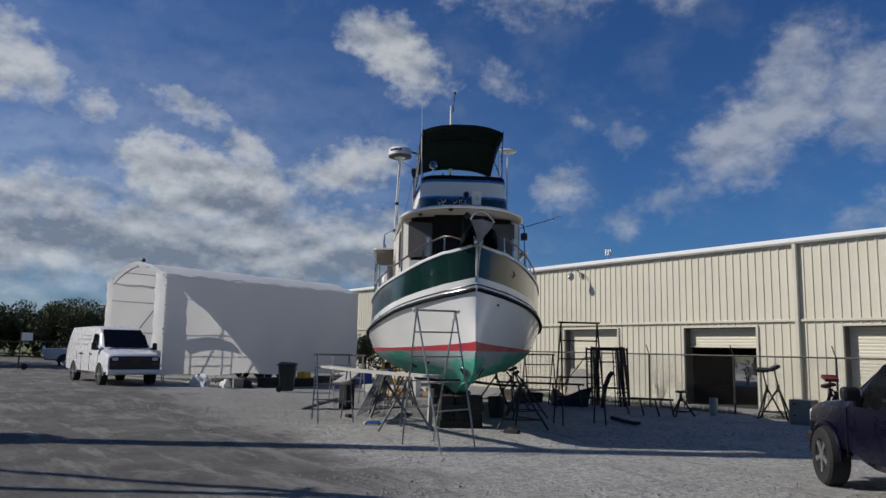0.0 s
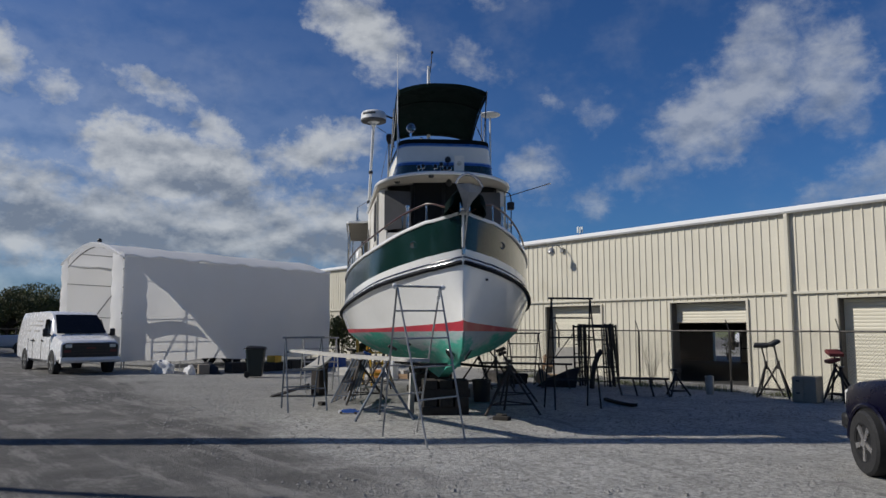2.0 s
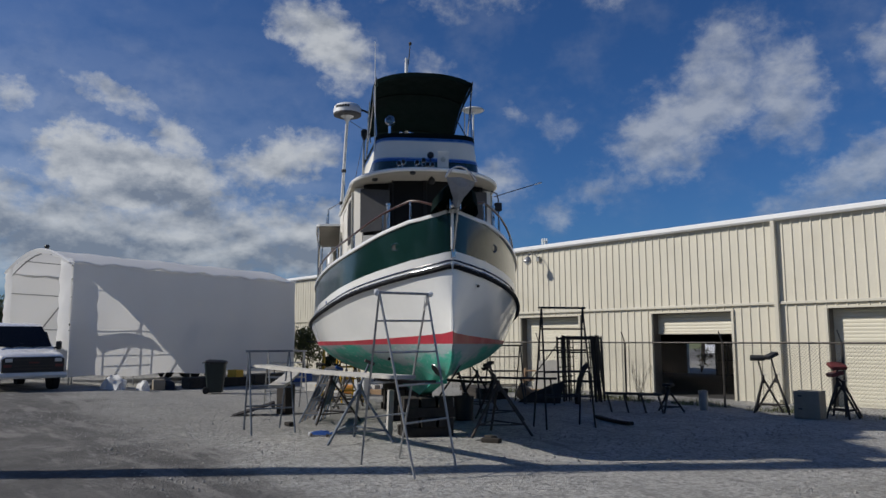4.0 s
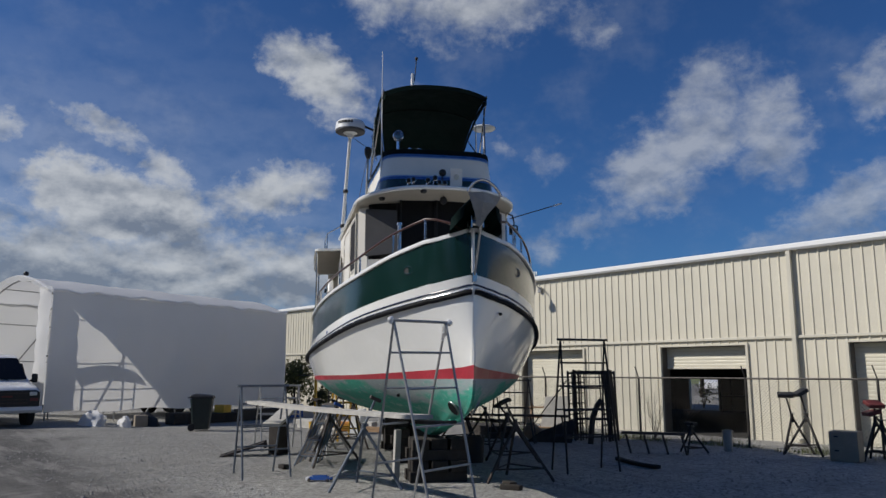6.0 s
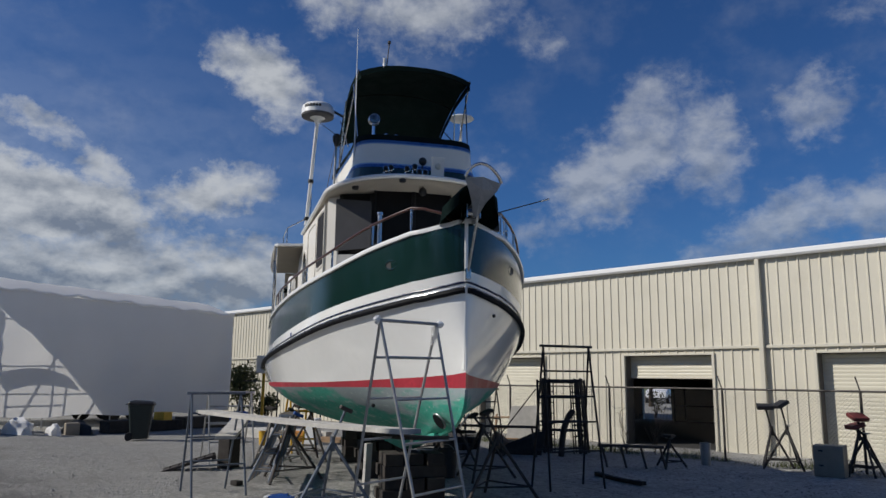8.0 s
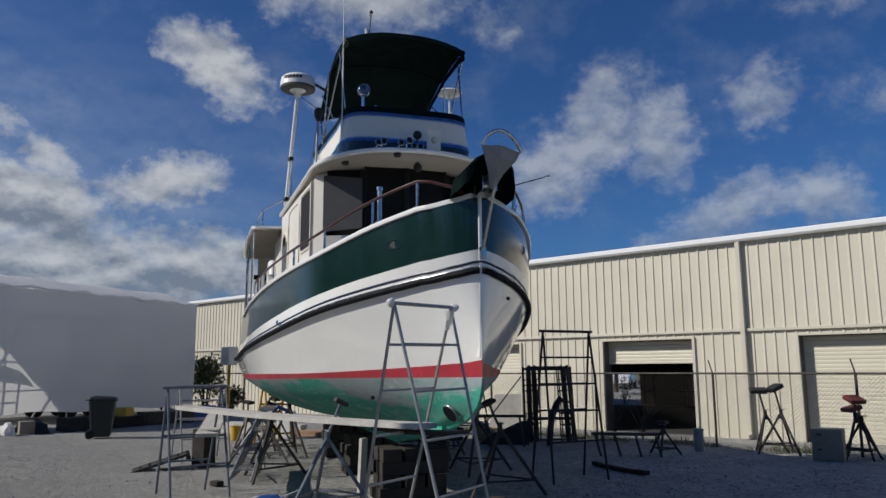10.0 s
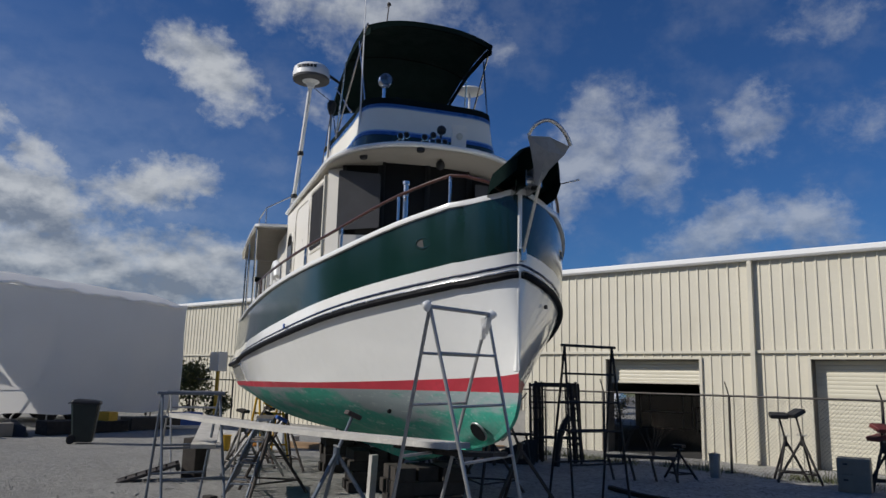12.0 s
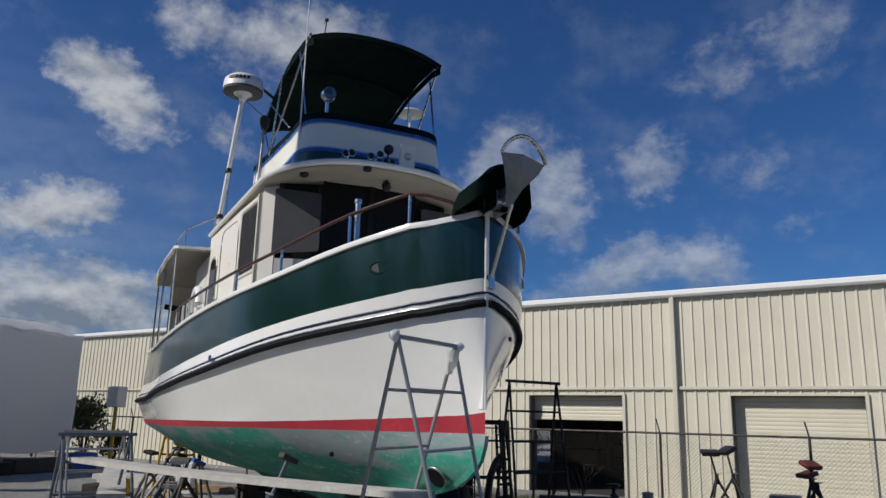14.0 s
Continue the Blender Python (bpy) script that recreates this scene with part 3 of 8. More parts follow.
def build_shed():
    # ribbed cladding: an upper sheet over the whole length, lower sheets between the doors
    bm = B()
    ribbed(bm, WALL_X0, WALL_X1, 2.56, EAVE_Z + 0.05, WALL_Y)
    cuts = [WALL_X0] + [v for d in DOORS for v in d] + [WALL_X1]
    for a, b in zip(cuts[0::2], cuts[1::2]):
        ribbed(bm, a, b, BASE_Z - 0.1, 2.56, WALL_Y + 0.01)
    for a, b in DOORS:
        ribbed(bm, a, b, DOOR_TOP, 2.56, WALL_Y + 0.01)
    # the wall's thickness, behind the sheets
    for a, b in zip(cuts[0::2], cuts[1::2]):
        box(bm, a, WALL_Y + 0.04, BASE_Z - 0.1, b, WALL_Y + 0.22, 2.52)
    box(bm, WALL_X0, WALL_Y + 0.04, 2.525, WALL_X1, WALL_Y + 0.22, EAVE_Z)
    wall = single("wall_south", bm, "shed_wall", "cream ribbed metal wall of a long boat shed", "wall", kind="structure")
    bm = B()
    box(bm, WALL_X0, WALL_Y - 0.075, 2.52, WALL_X1, WALL_Y - 0.035, 2.60, 0.008)
    part("belt_trim", bm, "shed_trim", wall, "cream metal belt trim")
    bm = B()
    loft(bm, [[(WALL_X0, y, z) for y, z in PROFILE] for WALL_X0 in (-62.0,)] + [[(9.0, y, z) for y, z in PROFILE]], close_u=True, caps=True)
    part("gutter", bm, "eave", wall, "white eave gutter")
    for x in (-8.53, 3.9, -45.7):
        bm = B()
        box(bm, x - 0.06, WALL_Y - 0.15, BASE_Z + 0.1, x + 0.06, WALL_Y - 0.04, EAVE_Z + 0.05, 0.01)
        box(bm, x - 0.06, WALL_Y - 0.36, BASE_Z + 0.05, x + 0.06, WALL_Y - 0.04, BASE_Z + 0.14, 0.01)
        part("downpipe", bm, "shed_trim", wall)
    # the rest of the shell
    z = EAVE_Z
    bm = B()
    box(bm, WALL_X0, WALL_Y + 14.0, BASE_Z - 0.1, -20.5, WALL_Y + 14.2, 5.0)
    box(bm, -18.9, WALL_Y + 14.0, BASE_Z - 0.1, WALL_X1, WALL_Y + 14.2, 5.0)
    box(bm, -20.5, WALL_Y + 14.0, 1.30, -18.9, WALL_Y + 14.2, 5.0)
    single("wall_north", bm, "shed_wall", "cream metal rear wall of the shed", "wall", kind="structure")
    for nm, x in (("wall_west", WALL_X0), ("wall_east", WALL_X1 - 0.2)):
        bm = B()
        box(bm, x, WALL_Y + 0.22, BASE_Z - 0.1, x + 0.2, WALL_Y + 14.0, 5.0)
        single(nm, bm, "shed_wall", "cream metal end wall of the shed", "wall", kind="structure")
    bm = B()
    ridge = WALL_Y + 7.1
    loft(bm, [[(WALL_X0 - 0.1, WALL_Y - 0.05, z + 0.12), (WALL_X0 - 0.1, ridge, z + 0.62), (WALL_X0 - 0.1, WALL_Y + 14.3, z + 0.12)],
              [(WALL_X1 + 0.1, WALL_Y - 0.05, z + 0.12), (WALL_X1 + 0.1, ridge, z + 0.62), (WALL_X1 + 0.1, WALL_Y + 14.3, z + 0.12)]])
    bmesh.ops.solidify(bm, geom=list(bm.faces), thickness=0.06)
    single("roof", bm, "roof", "low-pitched pale metal shed roof", "roof", kind="structure")
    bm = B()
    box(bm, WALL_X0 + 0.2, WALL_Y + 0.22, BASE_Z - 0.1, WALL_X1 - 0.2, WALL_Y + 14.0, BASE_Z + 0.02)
    single("floor", bm, "shed_floor", "concrete shed floor coloured near black for the inside's shade", "floor", kind="structure")
    # unseen partitions and ceiling, added and coloured near black to keep the inside dark
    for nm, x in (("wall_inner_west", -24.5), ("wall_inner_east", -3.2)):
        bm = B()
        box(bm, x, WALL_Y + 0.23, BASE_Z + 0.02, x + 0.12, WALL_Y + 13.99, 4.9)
        single(nm, bm, "dark_inside", "unseen near-black partition added to keep the shed inside dark", "wall", kind="structure")
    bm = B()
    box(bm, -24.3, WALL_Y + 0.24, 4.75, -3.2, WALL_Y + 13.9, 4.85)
    single("ceiling", bm, "dark_inside", "unseen near-black ceiling added to keep the shed inside dark", "ceiling", kind="structure")
    # rolling doors: frames, slats
    for n, (a, b) in enumerate(DOORS, 1):
        bottom = (BASE_Z + 0.04, 1.80, BASE_Z + 0.04)[n - 1]
        door = new(f"door_{n}")
        tagged(door, "cream rolling shutter door, " + ("half raised over a dark shed" if n == 2 else "rolled down"), "door", kind="structure")
        bm = B()
        box(bm, a - 0.06, WALL_Y - 0.05, BASE_Z, a + 0.015, WALL_Y + 0.04, DOOR_TOP + 0.02)
        part("jamb", bm, "shed_trim", door)
        # side and head reveals are lined with the shade-dark colour
        bm = B()
        box(bm, a, WALL_Y + 0.043, BASE_Z, a + 0.03, WALL_Y + 0.42, DOOR_TOP)
        part("reveal_face", bm, "reveal_dark", door, "door reveal coloured dark for its shade")
        bm = B()
        box(bm, b - 0.015, WALL_Y - 0.05, BASE_Z, b + 0.06, WALL_Y + 0.04, DOOR_TOP + 0.02)
        part("jamb", bm, "shed_trim", door)
        bm = B()
        box(bm, b - 0.03, WALL_Y + 0.043, BASE_Z, b, WALL_Y + 0.42, DOOR_TOP)
        part("reveal_face", bm, "reveal_dark", door, "door reveal coloured dark for its shade")
        bm = B()
        box(bm, a + 0.015, WALL_Y - 0.05, DOOR_TOP - 0.03, b - 0.015, WALL_Y + 0.04, DOOR_TOP + 0.02)
        part("lintel", bm, "shed_trim", door)
        bm = B()
        box(bm, a + 0.03, WALL_Y + 0.043, DOOR_TOP - 0.05, b - 0.03, WALL_Y + 0.42, DOOR_TOP)
        part("head_reveal", bm, "reveal_dark", door)
        zz = DOOR_TOP - 0.05
        slat = None
        while zz > bottom:
            h = 0.10
            if slat is None:
                bm = B()
                loft(bm, [[(a + 0.03, WALL_Y + 0.30 + dy, dz) for dy, dz in ((0, 0.0), (-0.005, 0.02), (-0.007, 0.05), (-0.005, 0.08), (0, 0.098))],
                          [(b - 0.03, WALL_Y + 0.30 + dy, dz) for dy, dz in ((0, 0.0), (-0.005, 0.02), (-0.007, 0.05), (-0.005, 0.08), (0, 0.098))]])
                slat = finish(bm, "slat", M["door_slat"])
            ob = new("slat", slat)
            ob.parent = door
            ob.location = (0, 0, zz - h)
            zz -= h
        bm = B()
        box(bm, a + 0.03, WALL_Y + 0.27, zz - 0.06, b - 0.03, WALL_Y + 0.33, zz, 0.008)
        part("bottom_rail", bm, "shed_trim", door)


PROFILE = [(WALL_Y - 0.02, EAVE_Z + 0.0), (WALL_Y - 0.16, EAVE_Z + 0.0), (WALL_Y - 0.20, EAVE_Z + 0.05), (WALL_Y - 0.20, EAVE_Z + 0.15), (WALL_Y - 0.17, EAVE_Z + 0.18), (WALL_Y - 0.02, EAVE_Z + 0.16)]
build_shed()


# ---- white sheeted boat shelter ----
def build_shelter():
    ang = math.atan2(0.988, -0.152) - math.pi / 2
    # origin at the front corner nearest the boat; +y runs back, -x across the front
    s = thing("boat_shelter", Matrix.Translation((-23.96, 8.70, 0)) @ Matrix.Rotation(ang, 4, "Z"), "white shrink-wrapped boat shelter with an open front", "shelter")
    W, LEN, TOP, HEM = 5.85, 8.74, 4.02, 0.40
    g0 = 0.05

    def arch(y, drop=0.0, n=14):
        pts = []
        for i in range(n + 1):
            a = math.pi * i / n
            x = -W / 2 + W / 2 * math.cos(a)
            z = TOP - drop + 0.66 * (1 - abs(math.cos(a)) ** 1.7)
            pts.append((x, y, z))
        return pts

    rnd = random.Random(4)
    rows_side, rows_roof, rows_far = [], [], []
    ny = 26
    for i in range(ny + 1):
        y = LEN * i / ny
        sag = 0.02 * math.sin(i * 0.9) + rnd.uniform(-0.012, 0.012)
        drop = 0.20 * i / ny + sag * 0.6
        rows_roof.append([(x + (0.05 if k == 0 else 0), yy, z - (0.010 * math.sin(i * 2.6 + k) if 0 < k < 14 else 0)) for k, (x, yy, z) in enumerate(arch(y, drop))])
        side = []
        for k in range(9):
            f = k / 8
            side.append((0.05 + 0.03 * math.sin(i * 1.1 + k * 0.9) * math.sin(f * 3.14) + 0.02 * math.sin(i * 0.45), y, (TOP - drop) * (1 - f) + (HEM + 0.04 * math.sin(i * 0.8)) * f))
        rows_side.append(side)
        rows_far.append([(-W - 0.03 * math.sin(i + k), y, (TOP - drop) * (1 - k / 8) + HEM * k / 8) for k in range(9)])
    bm = B()
    loft(bm, rows_side)
    part("side_sheet", bm, "tarp", s, "white translucent plastic side sheet", smooth=True)
    bm = B()
    loft(bm, rows_roof)
    part("roof_sheet", bm, "tarp", s, smooth=True)
    bm = B()
    loft(bm, rows_far)
    part("side_sheet", bm, "tarp", s, smooth=True)
    # eave roll where the sheets meet
    for x in (0.05, -W):
        bm = B()
        sweep(bm, [(x + 0.02 * math.sin(i * 2.2), LEN * i / 40, TOP + 0.02 - 0.20 * i / 40 + 0.05 * math.sin(i * 1.3) * math.sin(i * 0.37)) for i in range(41)], 0.05, 6)
        part("eave_roll", bm, "tarp", s, smooth=True)
    # rear end
    bm = B()
    back = arch(LEN, 0.20)
    vs = [bm.verts.new(p) for p in back] + [bm.verts.new((-W, LEN, HEM)), bm.verts.new((0, LEN, HEM))]
    bm.faces.new(vs)
    part("rear_sheet", bm, "tarp", s)
    # front: two hanging flaps and the arch band
    for x0, x1 in ((0.06, -0.84), (-W + 0.7, -W)):
        bm = B()
        rows = []
        for i in range(13):
            f = i / 12
            rows.append([(x0 + (x1 - x0) * q, -0.05 - 0.10 * math.sin(q * 3.14) * (0.6 + 0.4 * math.sin(i * 1.7 + q * 4)) - 0.03 * math.sin(i * 3.1 + q * 9), HEM * (1 - f) + (TOP + 0.15) * f) for q in (0, 0.2, 0.4, 0.6, 0.8, 1.0)])
        loft(bm, rows)
        part("front_flap", bm, "tarp", s, smooth=True)
    bm = B()
    rows = []
    for k, (x, y, z) in enumerate(arch(-0.03, n=24)):
        dx, dz = (-W / 2 - x), (TOP - 0.5 - z)
        ln = math.hypot(dx, dz)
        wv = 0.05 * math.sin(k * 2.1)
        rows.append([(x, y - 0.02, z + 0.05), (x, y - 0.10, z + 0.02), (x + dx / ln * (0.15 + wv), y - 0.06, z + dz / ln * (0.15 + wv))])
    loft(bm, rows)
    part("arch_band", bm, "tarp", s, smooth=True)
    # tubular frame inside
    for y in (0.1, 2.2, 4.3, 6.4, 8.4):
        bm = B()
        pts = [(-0.10, y, g0)] + [(x * 0.965 - 0.10, y, z - 0.08) for x, _, z in arch(y, 0.03 + 0.20 * y / LEN)] + [(-W + 0.03, y, g0)]
        sweep(bm, pts, 0.026, 6)
        part("frame_hoop", bm, "galv", s, smooth=True)
    for x, z in ((-0.06, 3.3), (-0.06, 2.0), (-0.06, 1.2), (-W + 0.06, 3.3), (-W + 0.06, 2.0), (-1.4, TOP + 0.38), (-W + 1.4, TOP + 0.38), (-W / 2, TOP + 0.58)):
        bm = B()
        rod(bm, (x, 0.1, z), (x, 8.4, z - 0.20), 0.018, 6)
        part("purlin", bm, "galv", s, smooth=True)
    for a, c in (((-0.06, 2.9, 3.3), (-0.06, 1.2, 0.2)), ((-0.06, 4.3, 2.0), (-0.06, 3.2, 0.2)), ((-W + 0.06, 0.1, 0.3), (-W + 0.06, 2.2, 3.3)), ((-W + 0.06, 4.3, 3.3), (-W + 0.06, 2.2, 0.2))):
        bm = B()
        rod(bm, a, c, 0.025, 6)
        part("brace", bm, "galv", s, smooth=True)
    bm = B()
    bmesh.ops.create_icosphere(bm, subdivisions=2, radius=0.085, matrix=Matrix.Translation((-W / 2 + 0.15, 0.2, TOP + 0.78)))
    part("ridge_cap", bm, "black_plastic", s, "small black cap on the ridge", smooth=True)
    for z in (3.35, 2.05):
        bm = B()
        rod(bm, (-0.06, 8.38, z), (-W + 0.06, 8.38, z), 0.045, 6)
        part("end_rail", bm, "dark_steel", s, smooth=True)
    for x0, x1 in ((-1.15, -1.5), (-4.9, -4.1)):
        bm = B()
        rod(bm, (x0, 8.38, 0.2), (x1, 8.38, TOP + 0.15), 0.04, 6)
        part("end_post", bm, "dark_steel", s, smooth=True)
    return s


build_shelter()


# ---- the tug-style boat on blocks ----
# boat space: x aft from the stem, y to starboard, z up from the ground
BOAT_M = Matrix.Translation((-5.636, 9.123, 0)) @ Matrix.Rotation(math.atan2(0.515, -0.857), 4, "Z")
HL = 10.1
SHEER = [(0, 3.28), (0.06, 3.235), (0.21, 3.195), (0.42, 3.155), (0.7, 3.11), (1.04, 3.045), (1.41, 2.98), (1.91, 2.905), (2.4, 2.86), (3.48, 2.765), (5.16, 2.63), (7.71, 2.59), (10.2, 2.66)]
GREEN_LOW = [(0, 2.74), (0.06, 2.71), (0.22, 2.67), (0.43, 2.63), (0.7, 2.59), (1.05, 2.55), (1.4, 2.51), (1.9, 2.45), (2.4, 2.395), (3.4, 2.27), (4.84, 2.14), (6.9, 2.05), (10.2, 2.08)]
RUB = [(0, 2.54), (0.08, 2.505), (0.26, 2.465), (0.48, 2.43), (0.75, 2.39), (1.1, 2.35), (1.44, 2.31), (1.9, 2.26), (2.4, 2.185), (3.3, 2.065), (4.5, 1.95), (6.5, 1.82), (10.2, 1.80)]
RED_TOP = [(0, 1.68), (0.18, 1.655), (0.42, 1.635), (0.9, 1.615), (1.7, 1.58), (2.9, 1.545), (5.2, 1.53), (10.2, 1.49)]
RED_LOW = [(0, 1.515), (2, 1.495), (5, 1.455), (10.2, 1.43)]


def curve_table(table):
    """A smooth reading of a table."""
    def f(u):
        return sum(lerp_table(table, u + d) for d in (-0.35, -0.18, 0, 0.18, 0.35)) / 5 if u > 0.35 else lerp_table(table, u)
    return f


SHEER_F, GREEN_F, RUB_F, REDT_F, REDL_F = (curve_table(t) for t in (SHEER, GREEN_LOW, RUB, RED_TOP, RED_LOW))


def stern(u):
    k = (u - (HL - 1.5)) / 1.5
    return 1.0 if k <= 0 else max(0.0, 1 - k ** 3.2) ** (1 / 2.2)


def half(u, wide, p):
    q = min(max(u, 0.0), 6.05) / 6.05
    return wide * (1 - (1 - q) ** 2) ** p * stern(u)


def b_sheer(u):
    return half(u, 1.91, 0.60)


def b_green(u):
    return half(u, 1.94, 0.62)


def b_rub(u):
    return half(u, 2.00, 0.68)


def b_red(u):
    return half(u, 1.87, 1.12)


def us(start, end, n=54):
    """Stations, closer together at the ends."""
    out = []
    for i in range(n + 1):
        t = i / n
        t = 0.5 - 0.5 * math.cos(math.pi * t) if t > 0.5 else t ** 2.4 * 0.5 ** -1.4
        out.append(start + (end - start) * min(1.0, t))
    return out


def strake(bm, levels, n=54):
    """Hull skin on both sides between levels of (start, breadth function, height function)."""
    for side in (1, -1):
        rows = []
        for start, bf, zf in levels:
            rows.append([(u, side * bf(u), zf(u)) for u in us(start, HL, n)])
        loft(bm, rows)
    bmesh.ops.remove_doubles(bm, verts=bm.verts, dist=0.0005)
    return bm


def mixf(f, g, t, bulge=0.0):
    return lambda u: f(u) * (1 - t) + g(u) * t + bulge * math.sin(math.pi * t)


def build_boat():
    boat = thing("boat", BOAT_M, "green and white tug-style trawler yacht blocked up ashore", "boat")
    # green bulwark
    bm = B()
    strake(bm, [(0, mixf(b_green, b_sheer, t), mixf(GREEN_F, SHEER_F, t)) for t in (0, 0.25, 0.5, 0.75, 1)])
    part("bulwark", bm, "gel_green", boat, "glossy dark green bulwark", smooth=True)
    # white band above the rubbing strake and the topsides below it
    bm = B()
    strake(bm, [(0, mixf(b_rub, b_green, t), mixf(RUB_F, GREEN_F, t)) for t in (0, 0.35, 0.7, 1)])
    part("band", bm, "gel_white", boat, "white band above the rubbing strake", smooth=True)
    bm = B()
    strake(bm, [(0, mixf(b_red, b_rub, t, 0.0), mixf(REDT_F, RUB_F, t)) for t in (0, 0.2, 0.4, 0.6, 0.8, 1)])
    part("topside_skin", bm, "gel_white", boat, "white gelcoat topsides", smooth=True)
    bm = B()
    strake(bm, [(0, lambda u, t=t: half(u, 1.84 + 0.03 * t, 1.15 - 0.03 * t), mixf(REDL_F, REDT_F, t)) for t in (0, 0.5, 1)])
    part("boot_stripe", bm, "boot_red", boat, "red boot stripe", smooth=True)
    # bottom: sections from the boot stripe down to the keel, with a rounded forefoot
    keel_z = lambda u: 0.94 - 0.10 * smooth01((u - 0.9) / 1.9) + 0.22 * smooth01((u - 7.2) / 3.0)
    levels = []
    for k in range(9):
        q = 1 - k / 8
        start = 1.25 * (1 - q) ** 3

        def bf(u, q=q, start=start):
            fine = smooth01((u - start) / 4.5)
            shape = q ** (0.85 - 0.43 * fine)
            return half(max(0.0, u - start * 0.9), 1.84, 1.15) * shape + 0.09 * (1 - q) * min(1, max(0, (u - start)) * 3)

        def zf(u, q=q):
            return REDL_F(u) * q + keel_z(u) * (1 - q)

        levels.append((start, bf, zf))
    bm = B()
    strake(bm, levels)
    bottom = part("bottom", bm, "antifoul", boat, "worn green antifouling paint sanded to grey in patches", smooth=True)
    # keel
    bm = B()
    loft(bm, [[(u, s * 0.085, z) for s, z in ((1, keel_z(u) + 0.05), (1, keel_z(u) - 0.20 * smooth01((u - 1.4) / 1.2)), (-1, keel_z(u) - 0.20 * smooth01((u - 1.4) / 1.2)), (-1, keel_z(u) + 0.05))] for u in (1.05, 1.6, 3, 5, 7, 8.6)], close_u=True, caps=True)
    part("keel", bm, "antifoul", boat)
    # stem post
    bm = B()
    prof = [(-0.05, 3.30), (-0.045, 2.6), (-0.03, 1.7), (-0.02, 1.45), (0.10, 1.25), (0.28, 1.11), (0.52, 1.01), (0.85, 0.94), (1.25, 0.89)]
    loft(bm, [[(u + 0.085, 0.030, z), (u + 0.044, 0.018, z), (u + 0.038, 0.009, z), (u + 0.038, -0.009, z), (u + 0.044, -0.018, z), (u + 0.085, -0.030, z)] for u, z in prof[:3]], close_u=True, caps=True)
    part("stem_post", bm, "gel_white", boat, "white stem post", smooth=True)
    bm = B()
    loft(bm, [[(u + 0.10, 0.04, z + (0.06 if z < 1 else 0)), (u + 0.012, 0.016, z), (u + 0.012, -0.016, z), (u + 0.10, -0.04, z + (0.06 if z < 1 else 0))] for u, z in [(-0.045, 1.50), (-0.025, 1.42), (0.025, 1.32), (0.11, 1.235), (0.255, 1.155), (0.47, 1.07), (0.78, 1.0), (1.22, 0.925)]], close_u=True, caps=True)
    part("forefoot", bm, "antifoul", boat, smooth=True)
    # rubbing strake: black rubber with a steel strip, and the coved stripe above it
    def on_band(u, dz, out):
        t = dz / max(0.05, GREEN_F(u) - RUB_F(u))
        return b_rub(u) * (1 - t) + b_green(u) * t + out

    for name, material, r, dz, out in (("rubbing_strake", "rub_black", 0.031, -0.006, 0.016), ("steel_strip", "steel", 0.009, 0.030, 0.024), ("cove_stripe", "navy", 0.014, 0.082, -0.005)):
        bm = B()
        for side in (1, -1):
            pts = [(u - out * 0.5 * max(0.0, 1 - u * 3), side * (on_band(u, max(0.0, dz), out)), RUB_F(u) + dz) for u in [0.0] + us(0.006, HL, 90)]
            sweep(bm, pts, r, 8)
        part(name, bm, material, boat, smooth=True)
    # cap rail: white, flat and wide, on top of the bulwark
    bm = B()
    for side in (1, -1):
        loft(bm, [[(u, side * (b_sheer(u) + o * (0.4 if u < 0.2 else 1)), SHEER_F(u) + dz) for o, dz in ((0.030, -0.016), (0.034, 0.006), (0.028, 0.030), (-0.13, 0.034), (-0.13, -0.02))] for u in us(0.0, HL, 54)], close_u=True, caps=True)
    part("cap_rail", bm, "gel_white", boat, "white cap rail", smooth=False)
    # inside of the bulwark and the deck
    bm = B()
    deck_z = lambda u: SHEER_F(u) - 0.42
    for side in (1, -1):
        loft(bm, [[(u, side * max(0.02, b_sheer(u) - 0.10), SHEER_F(u) - 0.02), (u, side * max(0.02, b_sheer(u) - 0.10), deck_z(u))] for u in us(0.12, HL - 0.1, 40)])
    part("inner_bulwark", bm, "gel_white", boat)
    bm = B()
    loft(bm, [[(u, max(0.02, b_sheer(u) - 0.09), deck_z(u)), (u, 0, deck_z(u) + 0.04), (u, -max(0.02, b_sheer(u) - 0.09), deck_z(u))] for u in us(0.12, HL - 0.1, 40)])
    part("deck", bm, "gel_white", boat)
    return boat


BOAT = build_boat()


def plate(bm, pts, thick, normal):
    """A flat plate from its outline."""
    n = Vector(normal).normalized() * thick
    a = [bm.verts.new(p) for p in pts]
    c = [bm.verts.new(Vector(p) + n) for p in pts]
    bm.faces.new(a)
    bm.faces.new(c[::-1])
    for i in range(len(pts)):
        j = (i + 1) % len(pts)
        bm.faces.new((a[i], c[i], c[j], a[j]))
    return bm


def wall_panel(bm, a, b, z0, z1, thick, lean=0.0):
    """An upright wall from plan point a to b."""
    d = Vector((b[0] - a[0], b[1] - a[1], 0)).normalized()
    n = Vector((d.y, -d.x, 0))
    pts = [Vector((a[0], a[1], z0)), Vector((b[0], b[1], z0)), Vector((b[0] + lean, b[1], z1)), Vector((a[0] + lean, a[1], z1))]
    return plate(bm, pts, thick, n)


